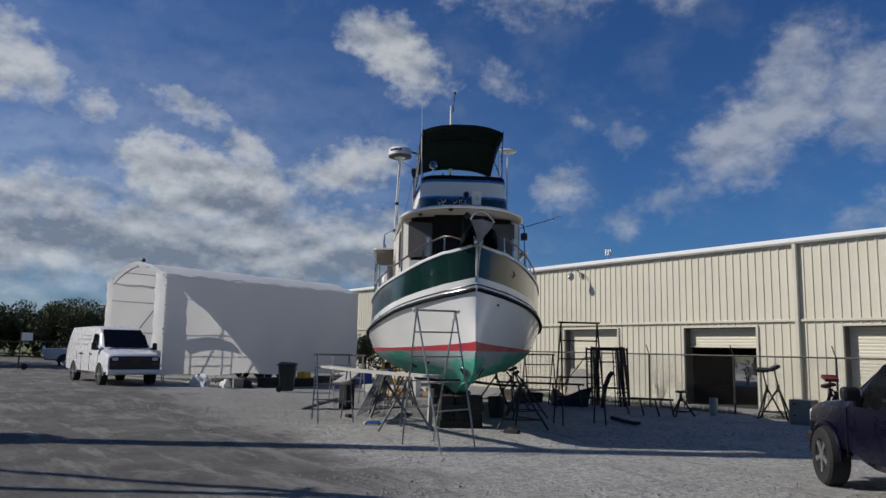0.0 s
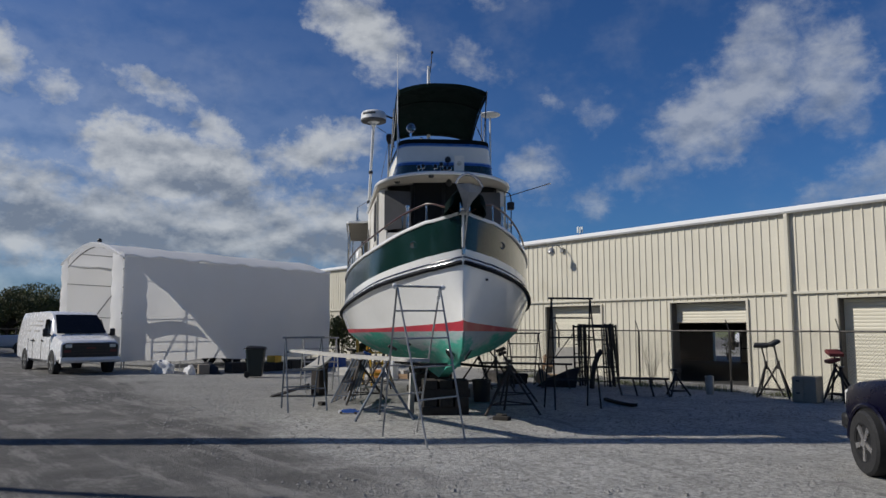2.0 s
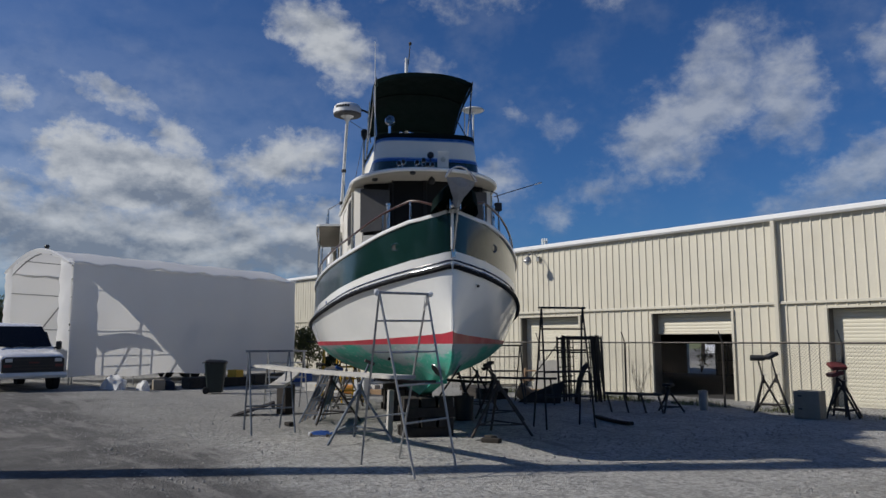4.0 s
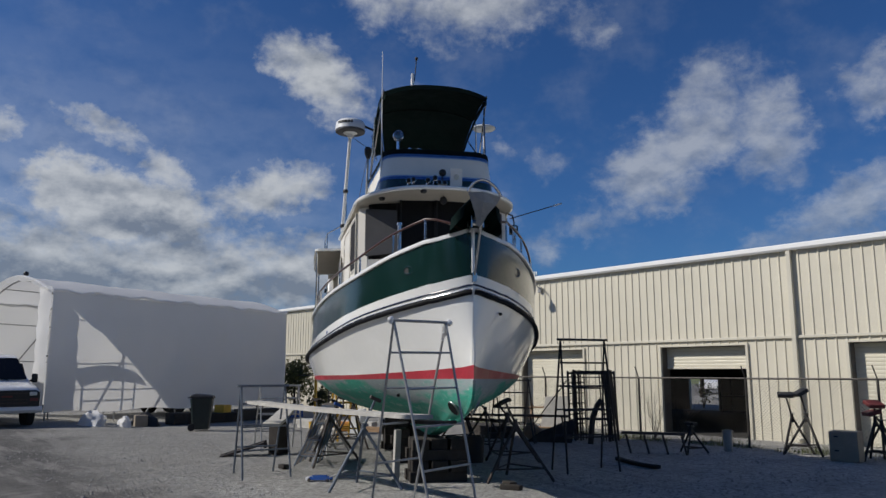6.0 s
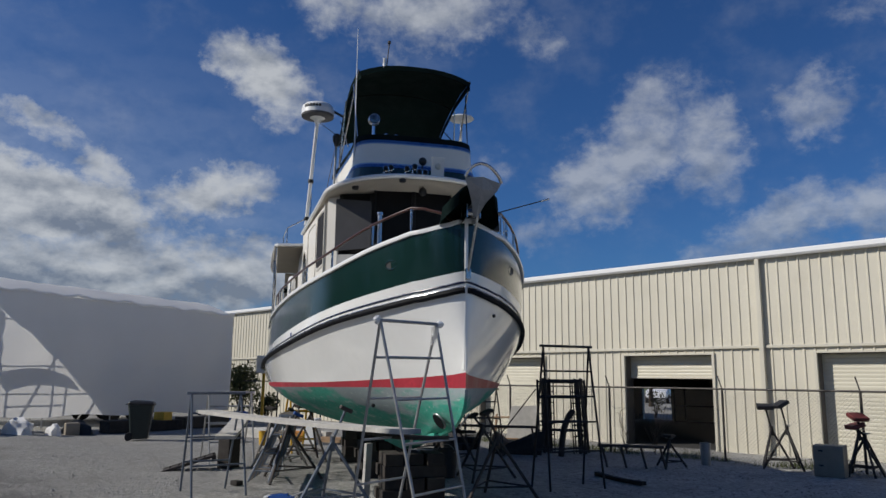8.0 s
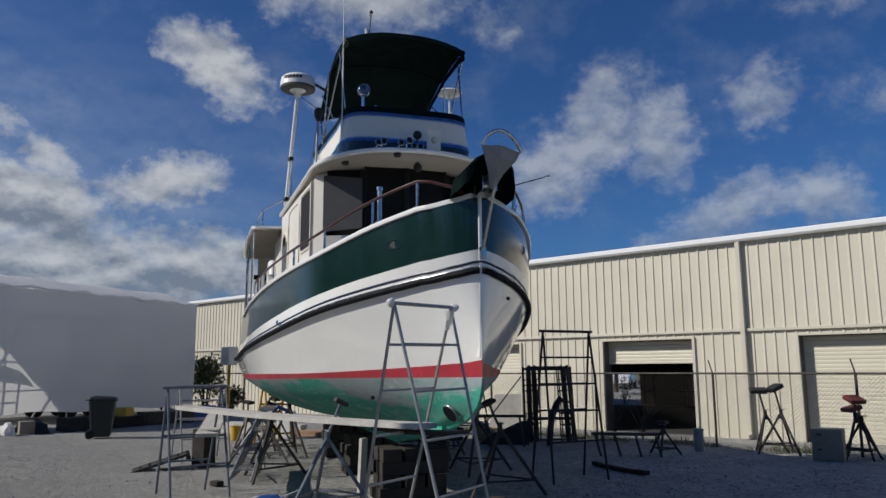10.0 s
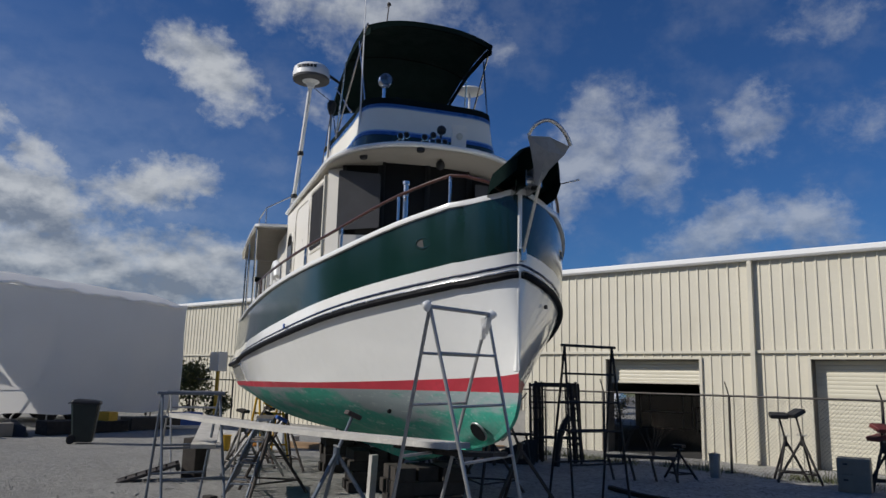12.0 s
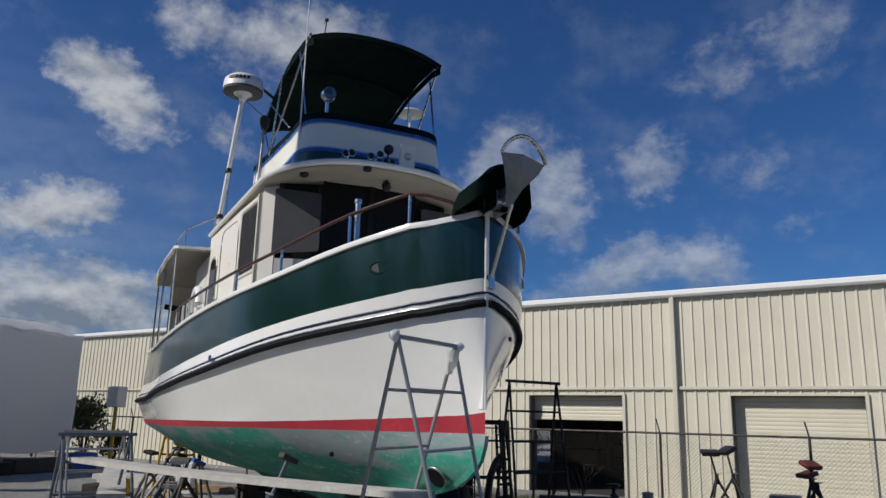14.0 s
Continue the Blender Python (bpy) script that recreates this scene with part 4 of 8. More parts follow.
def on_wall(a, b, f0, f1, z0, z1, out):
    """Corners of a rectangle on the wall a-b, between fractions f0 and f1, out metres proud of it."""
    A_, B_ = Vector((a[0], a[1], 0)), Vector((b[0], b[1], 0))
    d = (B_ - A_).normalized()
    n = Vector((d.y, -d.x, 0)) * out
    p, q = A_.lerp(B_, f0) + n, A_.lerp(B_, f1) + n
    return [Vector((p.x, p.y, z0)), Vector((q.x, q.y, z0)), Vector((q.x, q.y, z1)), Vector((p.x, p.y, z1))], n.normalized()


def rounded(pts, r, n=4):
    """The outline with its corners rounded."""
    out = []
    k = len(pts)
    for i in range(k):
        p, a, c = pts[i], pts[i - 1], pts[(i + 1) % k]
        u, v = (a - p).normalized() * r, (c - p).normalized() * r
        for j in range(n + 1):
            t = j / n
            out.append(p + u * (1 - t) ** 2 + v * t ** 2)
    return out


def build_house():
    boat = BOAT
    Z0 = 2.35
    # plan of the deckhouse, starboard half, from the bow aft
    plan = [(2.90, 0.0), (2.95, 0.58), (3.12, 1.06), (3.24, 1.20), (5.75, 1.40), (7.1, 1.40)]
    for side in (1, -1):
        pts = [(u, s * side) for u, s in plan]
        for k, (a, b) in enumerate(zip(pts[:-1], pts[1:])):
            top = (4.325, 4.27, 4.21, 4.15, 3.86)[k]
            # windscreen walls are low, with glass above; the sides are full height
            bm = B()
            low = 3.36 if k < 2 else top
            p, q = (a, b) if side < 0 else (b, a)
            wall_panel(bm, p, q, Z0, low, 0.03)
            part("house_wall", bm, "cream_house", boat, "cream painted deckhouse wall")
            if k < 2:
                bm = B()
                plate(bm, *[(c, 0.012, n) for c, n in [on_wall(p, q, 0.0, 1.0, 3.36, top, -0.02)]][0])
                part("windscreen", bm, "black_screen", boat, "dark windscreen glass")
                for f in ((0.0, 0.06) if k == 0 else (0.0, 0.10), (0.94, 1.0) if k == 0 else (0.88, 1.0)):
                    bm = B()
                    c, n = on_wall(p, q, f[0], f[1], 3.30, top, 0.0)
                    plate(bm, c, 0.035, n)
                    part("window_post", bm, "black_plastic" if k < 2 else "cream_house", boat)
        # side window, recess and oval window
        a, b = (pts[3], pts[4]) if side < 0 else (pts[4], pts[3])
        f = (lambda x: x) if side < 0 else (lambda x: 1 - x)
        for x0, x1, z0, z1, r, name, material, label in ((0.04, 0.31, 3.28, 4.05, 0.05, "side_window", "side_screen", "side window behind a dark grey sun screen"), (0.80, 0.93, 3.05, 3.72, 0.13, "oval_window", "dark_glass", "dark window with an arched top")):
            c, n = on_wall(a, b, *sorted((f(x0), f(x1))), z0, z1, 0.032)
            bm = B()
            plate(bm, rounded(c, r), 0.012, n)
            part(name, bm, material, boat, label)
            c2, n2 = on_wall(a, b, *sorted((f(x0 - 0.015), f(x1 + 0.015))), z0 - 0.04, z1 + 0.04, 0.031)
            bm = B()
            ring = rounded(c2, r + 0.03, 5)
            sweep(bm, ring, 0.018, 6, closed=True)
            part("window_rim", bm, "cream_house", boat, smooth=True)
        # raised rim of the blank panel between the windows
        c, n = on_wall(a, b, *sorted((f(0.37), f(0.72))), 2.95, 4.05, 0.032)
        bm = B()
        sweep(bm, rounded(c, 0.16, 5), 0.012, 5, closed=True)
        part("panel_rim", bm, "cream_house", boat, smooth=True)
        # brown posts beside the side window
        for x in (0.0,):
            bm = B()
            c, n = on_wall(a, b, *sorted((f(x), f(x + 0.02))), 2.9, 4.14, 0.032)
            plate(bm, c, 0.03, n)
            part("door_post", bm, "shed_trim", boat, "tan post beside the side window")
    # grey screens over the corner windscreens
    for side in (1, -1):
        p, q = Vector((2.90, 0.60 * side, 0)), Vector((3.10, 1.09 * side, 0))
        n = Vector((-0.75, 0.35 * side, 0)).normalized() * 0.06
        bm = B()
        plate(bm, rounded([p + n + Vector((0, 0, 3.44)), q + n + Vector((0, 0, 3.40)), q + n + Vector((0, 0, 4.17)), p + n + Vector((0, 0, 4.12))], 0.03), 0.008, n)
        part("sun_screen", bm, "grey_screen", boat, "grey mesh sun screen")
    # brow and roof: one moulded slab with a rounded front
    def outline(inset=0.0):
        pts = []
        for i in range(25):
            a = math.pi * (i / 24 - 0.5)
            s = (1.32 - inset) * math.copysign(abs(math.sin(a)) ** 0.86, math.sin(a))
            u = 3.35 - (1.18 - inset) * abs(math.cos(a)) ** 0.72
            pts.append((u, s))
        pts.append((5.75, 1.48 - inset))
        pts.insert(0, (5.75, -1.48 + inset))
        return pts

    def zt(u, s):
        return 4.395 - 0.14 * (abs(s) / 1.46) ** 2.5 - 0.028 * max(0.0, u - 3.2)

    bm = B()
    rows = []
    for inset, dz in ((0.60, -0.055), (0.10, -0.062), (0.03, -0.070), (0.008, -0.058), (0.0, -0.035), (0.008, -0.012), (0.035, 0.0), (0.5, 0.03)):
        rows.append([(u, s, zt(u, s) + dz) for u, s in outline(inset)])
    vs = loft(bm, rows)
    bm.faces.new(vs[-1])
    bm.faces.new(vs[0][::-1])
    for a, b in ((0, -1),):
        bm.faces.new([r[0] for r in vs])
        bm.faces.new([r[-1] for r in vs])
    brow = part("brow", bm, "gel_white", boat, "white moulded wheelhouse roof with a deep brow", smooth=True)
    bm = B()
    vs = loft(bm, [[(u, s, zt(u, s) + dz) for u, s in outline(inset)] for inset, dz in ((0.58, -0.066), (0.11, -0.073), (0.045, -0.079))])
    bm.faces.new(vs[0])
    part("soffit", bm, "soffit", brow, "stained underside of the brow, coloured darker for its shade", smooth=True)
    for u, s in ((2.68, 0.89), (2.26, 0.29)):
        bm = B()
        lathe(bm, [(0.035, 0), (0.05, 0.015), (0.05, 0.05)], 12, Matrix.Translation((u, s, zt(u, s) - 0.118)))
        part("brow_lamp", bm, "black_plastic", brow, smooth=True)
    bm = B()
    bmesh.ops.create_uvsphere(bm, u_segments=10, v_segments=6, radius=0.06, matrix=Matrix.Translation((2.60, -0.07, 4.25)) @ Matrix.Diagonal((0.7, 1, 1.1, 1)))
    rod(bm, (2.60, -0.07, 4.26), (2.60, -0.07, 4.34), 0.012, 6)
    part("brow_camera", bm, "black_plastic", brow, smooth=True)
    # boat deck over the aft cockpit
    bm = B()
    rows = []
    for u, w in ((5.72, 1.50), (5.80, 1.86), (5.86, 1.92), (7.0, 1.95), (8.6, 1.95), (9.4, 1.90)):
        rows.append([(u, -w, 3.915), (u, -w, 3.955), (u, 0, 4.02), (u, w, 3.955), (u, w, 3.915), (u, 0, 3.935)])
    loft(bm, rows, close_u=True, caps=True)
    deck = part("boat_deck", bm, "gel_white", boat, "white overhanging boat deck")
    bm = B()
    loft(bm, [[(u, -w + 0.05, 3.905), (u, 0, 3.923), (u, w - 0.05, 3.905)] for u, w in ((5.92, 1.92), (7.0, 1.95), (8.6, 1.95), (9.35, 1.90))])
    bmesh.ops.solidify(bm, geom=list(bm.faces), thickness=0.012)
    part("deck_head", bm, "soffit", deck, "underside of the boat deck, coloured darker for its shade")
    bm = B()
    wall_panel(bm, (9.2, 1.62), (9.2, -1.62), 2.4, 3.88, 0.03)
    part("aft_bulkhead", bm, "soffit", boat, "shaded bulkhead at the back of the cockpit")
    bm = B()
    wall_panel(bm, (5.72, 1.42), (5.72, -1.42), 3.98, 4.2, 0.03)
    part("roof_step", bm, "cream_house", boat)
    for u, s in ((5.98, 1.875), (7.5, 1.88), (9.1, 1.84)):
        for side in (1, -1):
            bm = B()
            rod(bm, (u, s * side, SHEER_F(u) + 0.04), (u, s * side, 3.91), 0.017, 8)
            part("deck_post", bm, "steel", boat, smooth=True)
    # curtain rolled up across the back of the cockpit
    bm = B()
    sweep(bm, [(9.15, -1.70 + 3.40 * i / 12, 3.50 - 0.10 * math.sin(i / 12 * 3.14)) for i in range(13)], 0.05, 8)
    part("curtain_roll", bm, "black_cloth", boat, smooth=True)
    # rails on the roof edge
    for side in (1, -1):
        posts = [(5.1, 1.36), (5.9, 1.38), (6.9, 1.68), (7.9, 1.72), (9.0, 1.68)]
        for u, s in posts:
            base = 4.25 if u < 5.7 else 3.98
            bm = B()
            rod(bm, (u, s * side, base), (u, s * side, base + 0.48), 0.013, 6)
            part("stanchion", bm, "steel", boat, smooth=True)
        bm = B()
        sweep(bm, [(u, s * side, (4.25 if u < 5.7 else 3.98) + 0.48) for u, s in posts], 0.012, 6)
        part("guard_wire", bm, "steel", boat, smooth=True)


def build_flybridge():
    boat = BOAT
    def ring(z, off=0.0):
        lean = (z - 4.55) * 0.30
        pts = []
        for i in range(-16, 17):
            a = math.pi / 2 * i / 16
            c, sn = math.cos(a), math.sin(a)
            e = 0.42
            s = math.copysign(abs(sn) ** e, sn) * (0.95 - 0.12 * (z - 4.55) + off) - 0.03
            u = 3.55 - (abs(c) ** e) * (0.80 + off) + lean * 0.35
            pts.append((u, s, z))
        pts = [(5.3, -(0.98 + off), z)] + pts + [(5.3, 0.98 + off, z)]
        return pts

    def band(name, z0, z1, material, off, label="", under=None):
        bm = B()
        rows = [ring(z0 + (z1 - z0) * k / 3, off) for k in range(4)]
        inner = [ring(z1, off - 0.05), ring(z0, off - 0.05)]
        loft(bm, rows + inner)
        return part(name, bm, material, under or fly, label, smooth=True)

    fly = band("flybridge", 4.665, 5.005, "coaming", 0.0, "cream-white flybridge coaming with blue and green bands", boat)
    band("base_band", 4.365, 4.62, "gel_green", 0.006, "dark green lower band")
    band("blue_band", 4.62, 4.665, "blue", 0.010, "blue stripe")
    band("blue_band", 5.005, 5.045, "blue", 0.010, "blue stripe")
    band("pin_line", 4.985, 5.003, "pale_blue", 0.006, "pale blue pin line")
    band("pin_line", 4.667, 4.685, "pale_blue", 0.006, "pale blue pin line")
    band("top_band", 5.045, 5.13, "black_cloth", 0.014, "dark green coaming cover")
    bm = B()
    bm.faces.new([bm.verts.new(p) for p in ring(4.56, -0.04)])
    part("floor", bm, "gel_white", fly)
    bm = B()
    box(bm, 3.15, -0.75, 4.56, 3.75, 0.75, 5.12, 0.04)
    part("console", bm, "black_cloth", fly, "dark covered helm console")
    bm = B()
    box(bm, 4.5, -0.8, 4.56, 5.05, 0.8, 5.08, 0.05)
    part("seat", bm, "gel_white", fly)
    # bimini top
    def roof_row(u, z, w, n=12):
        return [(u, w * (2 * i / n - 1), z - 0.04 - 0.16 * abs(2 * i / n - 1) ** 2.6) for i in range(n + 1)]
    bm = B()
    rows = []
    for u, z, w in ((2.82, 6.20, 0.86), (2.86, 6.29, 0.90), (3.1, 6.36, 0.92), (3.7, 6.39, 0.94), (4.3, 6.33, 0.94), (4.8, 6.22, 0.94), (5.35, 6.04, 0.94), (5.52, 5.94, 0.93)):
        rows.append(roof_row(u, z, w * 0.95))
    loft(bm, rows)
    bmesh.ops.solidify(bm, geom=list(bm.faces), thickness=0.012)
    bim = part("bimini_top", bm, "green_cloth", boat, "dark green canvas bimini top", smooth=True)
    bm = B()
    for side in (1, -1):
        loft(bm, [[(u, side * (w * 0.95 + 0.002), z - 0.04), (u, side * (w * 0.95 + 0.006), z - 0.14)] for u, z, w in ((2.86, 6.10, 0.88), (3.2, 6.20, 0.92), (4.0, 6.21, 0.94), (4.8, 6.06, 0.94), (5.50, 5.80, 0.93))])
    bmesh.ops.solidify(bm, geom=list(bm.faces), thickness=0.008)
    part("valance", bm, "green_cloth", bim, smooth=True)
    for side in (1, -1):
        for (a, c) in (((4.35, 0.97, 5.02), (2.95, 0.86, 6.15)), ((4.35, 0.97, 5.02), (4.1, 0.92, 6.08)), ((4.35, 0.97, 5.02), (5.45, 0.86, 5.80)), ((3.45, 0.93, 5.1), (4.9, 0.92, 6.0)), ((3.0, 0.84, 5.12), (3.3, 0.89, 6.05))):
            bm = B()
            rod(bm, (a[0], a[1] * side, a[2]), (c[0], c[1] * side, c[2]), 0.012, 6)
            part("bimini_pole", bm, "steel", bim, smooth=True)
    for u, z, w in ((2.95, 6.30, 0.90), (4.1, 6.34, 0.93), (5.42, 6.00, 0.93)):
        bm = B()
        sweep(bm, [(p[0], p[1] * 0.985, p[2] - 0.035) for p in roof_row(u, z, w * 0.95)], 0.012, 6)
        part("bimini_bow", bm, "black_cloth", bim, smooth=True)
    # searchlight
    bm = B()
    bmesh.ops.create_uvsphere(bm, u_segments=20, v_segments=12, radius=0.088, matrix=Matrix.Translation((2.83, 0.63, 5.34)) @ Matrix.Diagonal((0.8, 1, 1, 1)))
    sl = part("searchlight", bm, "chrome", boat, "round chrome searchlight", smooth=True)
    bm = B()
    lathe(bm, [(0.0, 0.0), (0.074, 0.0), (0.079, 0.012), (0.0, 0.02)], 18, Matrix.Translation((2.768, 0.63, 5.34)) @ Matrix.Rotation(-math.pi / 2, 4, "Y"))
    part("lens", bm, "reflector", sl, "silvered lamp lens", smooth=True)
    bm = B()
    rod(bm, (2.85, 0.63, 5.12), (2.85, 0.63, 5.26), 0.022, 8)
    part("stem", bm, "chrome", sl, smooth=True)
    # loudspeaker and trumpet horns on the roof
    bm = B()
    m = Matrix.Translation((2.42, -0.24, 4.585)) @ Matrix.Rotation(radians(-8), 4, "Y")
    loft(bm, [[m @ Vector((x, y * w * 0.68, z * w)) for y, z in ((-1, -1), (1, -1), (1, 1), (-1, 1))] for x, w in ((-0.03, 0.135), (-0.01, 0.14), (0.02, 0.13), (0.12, 0.05), (0.20, 0.04))], close_u=True, caps=True)
    sp = part("loudspeaker", bm, "cream_house", boat, "square cream loudspeaker horn")
    bm = B()
    lathe(bm, [(0.0, 0.0), (0.045, 0.0), (0.03, 0.02), (0.0, 0.025)], 14, m @ Matrix.Translation((-0.032, 0, 0)) @ Matrix.Rotation(-math.pi / 2, 4, "Y"))
    part("throat", bm, "shed_trim", sp, "tan throat", smooth=True)
    bm = B()
    rod(bm, (2.50, -0.24, 4.42), (2.50, -0.24, 4.52), 0.02, 8)
    part("bracket", bm, "steel", sp)
    for s, z, mat_name in ((0.50, 4.50, "chrome"), (0.43, 4.52, "chrome"), (0.20, 4.52, "chrome"), (0.09, 4.56, "chrome"), (0.02, 4.49, "chrome"), (-0.06, 4.49, "chrome")):
        bm = B()
        mm = Matrix.Translation((2.46, s, z)) @ Matrix.Rotation(-math.pi / 2, 4, "Y")
        lathe(bm, [(0.012, -0.22), (0.014, -0.06), (0.022, 0.0), (0.046, 0.045), (0.040, 0.046), (0.018, 0.0)], 14, mm)
        rod(bm, (2.56, s, 4.42), (2.56, s, z), 0.010, 6)
        horn = part("trumpet_horn", bm, mat_name, boat, "chrome trumpet horn", smooth=True)
        bm = B()
        lathe(bm, [(0.0, 0.002), (0.018, 0.003), (0.038, 0.042), (0.036, 0.044), (0.0, 0.012)], 14, mm)
        part("throat", bm, "black_plastic", horn, "dark throat", smooth=True)
    bm = B()
    bmesh.ops.create_uvsphere(bm, u_segments=12, v_segments=8, radius=0.06, matrix=Matrix.Translation((2.5, -0.04, 4.67)))
    rod(bm, (2.52, -0.04, 4.42), (2.52, -0.04, 4.67), 0.012, 6)
    part("compass_light", bm, "black_plastic", boat, smooth=True)
    for s in (0.42, 0.27):
        bm = B()
        bmesh.ops.create_uvsphere(bm, u_segments=10, v_segments=6, radius=0.03, matrix=Matrix.Translation((2.98, s, 5.18)))
        part("dash_lamp", bm, "chrome", fly, smooth=True)


def build_masts():
    boat = BOAT
    # radar on its pole
    bm = B()
    rod(bm, (5.25, 1.42, 4.20), (4.70, 1.33, 5.92), 0.030, 10)
    rad = part("radar_mast", bm, "white_plastic", boat, "tall white radar pole", smooth=True)
    bm = B()
    lathe(bm, [(0.045, -0.13), (0.07, -0.07), (0.13, -0.04), (0.14, -0.02)], 16, Matrix.Translation((4.69, 1.33, 5.99)))
    part("bracket", bm, "white_plastic", rad, smooth=True)
    m = Matrix.Translation((4.69, 1.33, 5.95)) @ Matrix.Diagonal((0.88, 0.88, 0.95, 1))
    bm = B()
    lathe(bm, [(0.26, 0.0), (0.305, 0.015), (0.31, 0.05)], 28, m)
    part("dome_base", bm, "grey_screen", rad, "dark grey dome base", smooth=True)
    bm = B()
    lathe(bm, [(0.312, 0.05), (0.31, 0.12), (0.295, 0.20), (0.255, 0.235), (0.12, 0.255), (0.0, 0.26)], 28, m)
    part("dome", bm, "white_plastic", rad, smooth=True)
    for k in range(6):
        a = math.atan2(0.45, -1.0) + (k - 2.5) * 0.19
        bm = B()
        p = m @ Vector((0.309 * math.cos(a), 0.309 * math.sin(a), 0.155))
        box(bm, -0.006, -0.02, -0.022, 0.006, 0.02, 0.022, m=Matrix.Translation(p) @ Matrix.Rotation(a, 4, "Z"))
        part("mark", bm, "black_plastic", rad, "dark mark on the dome")
    for z, f in ((4.95, 0.42), (4.3, 0.06)):
        bm = B()
        p = Vector((5.25, 1.42, 4.20)).lerp(Vector((4.70, 1.33, 5.92)), f)
        lathe(bm, [(0.045, -0.03), (0.05, 0), (0.045, 0.03)], 12, Matrix.Translation(p))
        part("collar", bm, "black_plastic", rad, smooth=True)
    bm = B()
    rod(bm, (5.15, 1.40, 4.6), (5.55, 1.42, 4.2), 0.02, 8)
    part("strut", bm, "galv", rad, smooth=True)
    # boom pole with a black block, and its rigging
    bm = B()
    rod(bm, (4.78, 1.02, 4.3), (4.76, 0.99, 5.55), 0.020, 8)
    boom = part("boom_pole", bm, "galv", boat, "slim steel pole with a black block", smooth=True)
    bm = B()
    lathe(bm, [(0.03, -0.12), (0.065, -0.03), (0.07, 0.06), (0.04, 0.10)], 12, Matrix.Translation((4.76, 0.99, 5.62)))
    part("block", bm, "black_plastic", boom, smooth=True)
    for a, c in (((4.76, 0.99, 5.6), (4.0, 1.2, 4.45)), ((4.76, 0.99, 5.6), (5.2, 0.95, 4.5)), ((4.70, 1.33, 5.9), (4.76, 0.99, 5.7))):
        bm = B()
        rod(bm, a, c, 0.005, 5)
        part("stay", bm, "dark_steel", boom)
    # main mast behind the bimini with a wind vane
    bm = B()
    rod(bm, (5.5, 0.08, 4.4), (5.5, 0.08, 7.42), 0.045, 10, 0.035)
    mast = part("mast", bm, "white_plastic", boat, "white mast with a wind vane", smooth=True)
    bm = B()
    rod(bm, (5.5, 0.04, 7.38), (5.5, 0.0, 7.84), 0.010, 6)
    rod(bm, (5.44, -0.02, 7.82), (5.56, 0.02, 7.83), 0.008, 6)
    bmesh.ops.create_uvsphere(bm, u_segments=10, v_segments=6, radius=0.035, matrix=Matrix.Translation((5.5, 0, 7.86)))
    part("wind_vane", bm, "dark_steel", mast, smooth=True)
    bm = B()
    rod(bm, (5.5, 0.08, 7.42), (5.5, 0.08, 7.53), 0.03, 8)
    part("mast_lamp", bm, "lens", mast, smooth=True)
    bm = B()
    rod(bm, (5.1, 0.75, 6.12), (4.72, 1.10, 6.12), 0.022, 8)
    part("spreader", bm, "black_steel", mast)
    # whip aerial
    bm = B()
    rod(bm, (3.12, 0.87, 4.72), (3.12, 0.87, 5.0), 0.018, 8)
    aer = part("whip_aerial", bm, "white_plastic", boat, "long white whip aerial", smooth=True)
    bm = B()
    rod(bm, (3.12, 0.87, 5.0), (3.05, 0.88, 6.86), 0.012, 6, 0.005)
    part("whip", bm, "white_plastic", aer, smooth=True)
    # flat satellite disc on a post, port side
    bm = B()
    lathe(bm, [(0.0, 0.0), (0.20, 0.01), (0.225, 0.03), (0.21, 0.05), (0.0, 0.07)], 24, Matrix.Translation((4.78, -1.22, 6.18)))
    disc = part("aerial_disc", bm, "white_plastic", boat, "flat white aerial disc on a post", smooth=True)
    bm = B()
    rod(bm, (4.78, -1.22, 4.3), (4.78, -1.22, 6.18), 0.018, 8)
    part("post", bm, "white_plastic", disc, smooth=True)
    # thin rod stowed out over the port side
    bm = B()
    rod(bm, (2.90, -1.22, 4.06), (2.6, -1.95, 4.26), 0.008, 6)
    orod = part("outrigger_rod", bm, "dark_steel", boat, "thin rod with a white tip")
    bm = B()
    rod(bm, (2.63, -1.88, 4.24), (2.58, -2.0, 4.275), 0.014, 6)
    part("tip", bm, "white_plastic", orod)
    # side lamp on a bent bracket
    bm = B()
    box(bm, 3.05, -1.40, 3.84, 3.18, -1.27, 3.99, 0.02)
    part("side_lamp", bm, "black_plastic", boat)
    bm = B()
    sweep(bm, [(3.12, -1.345, 3.2), (3.12, -1.345, 4.05), (3.12, -1.32, 4.16), (3.12, -1.22, 4.20)], 0.012, 6)
    part("lamp_bracket", bm, "black_plastic", boat, smooth=True)


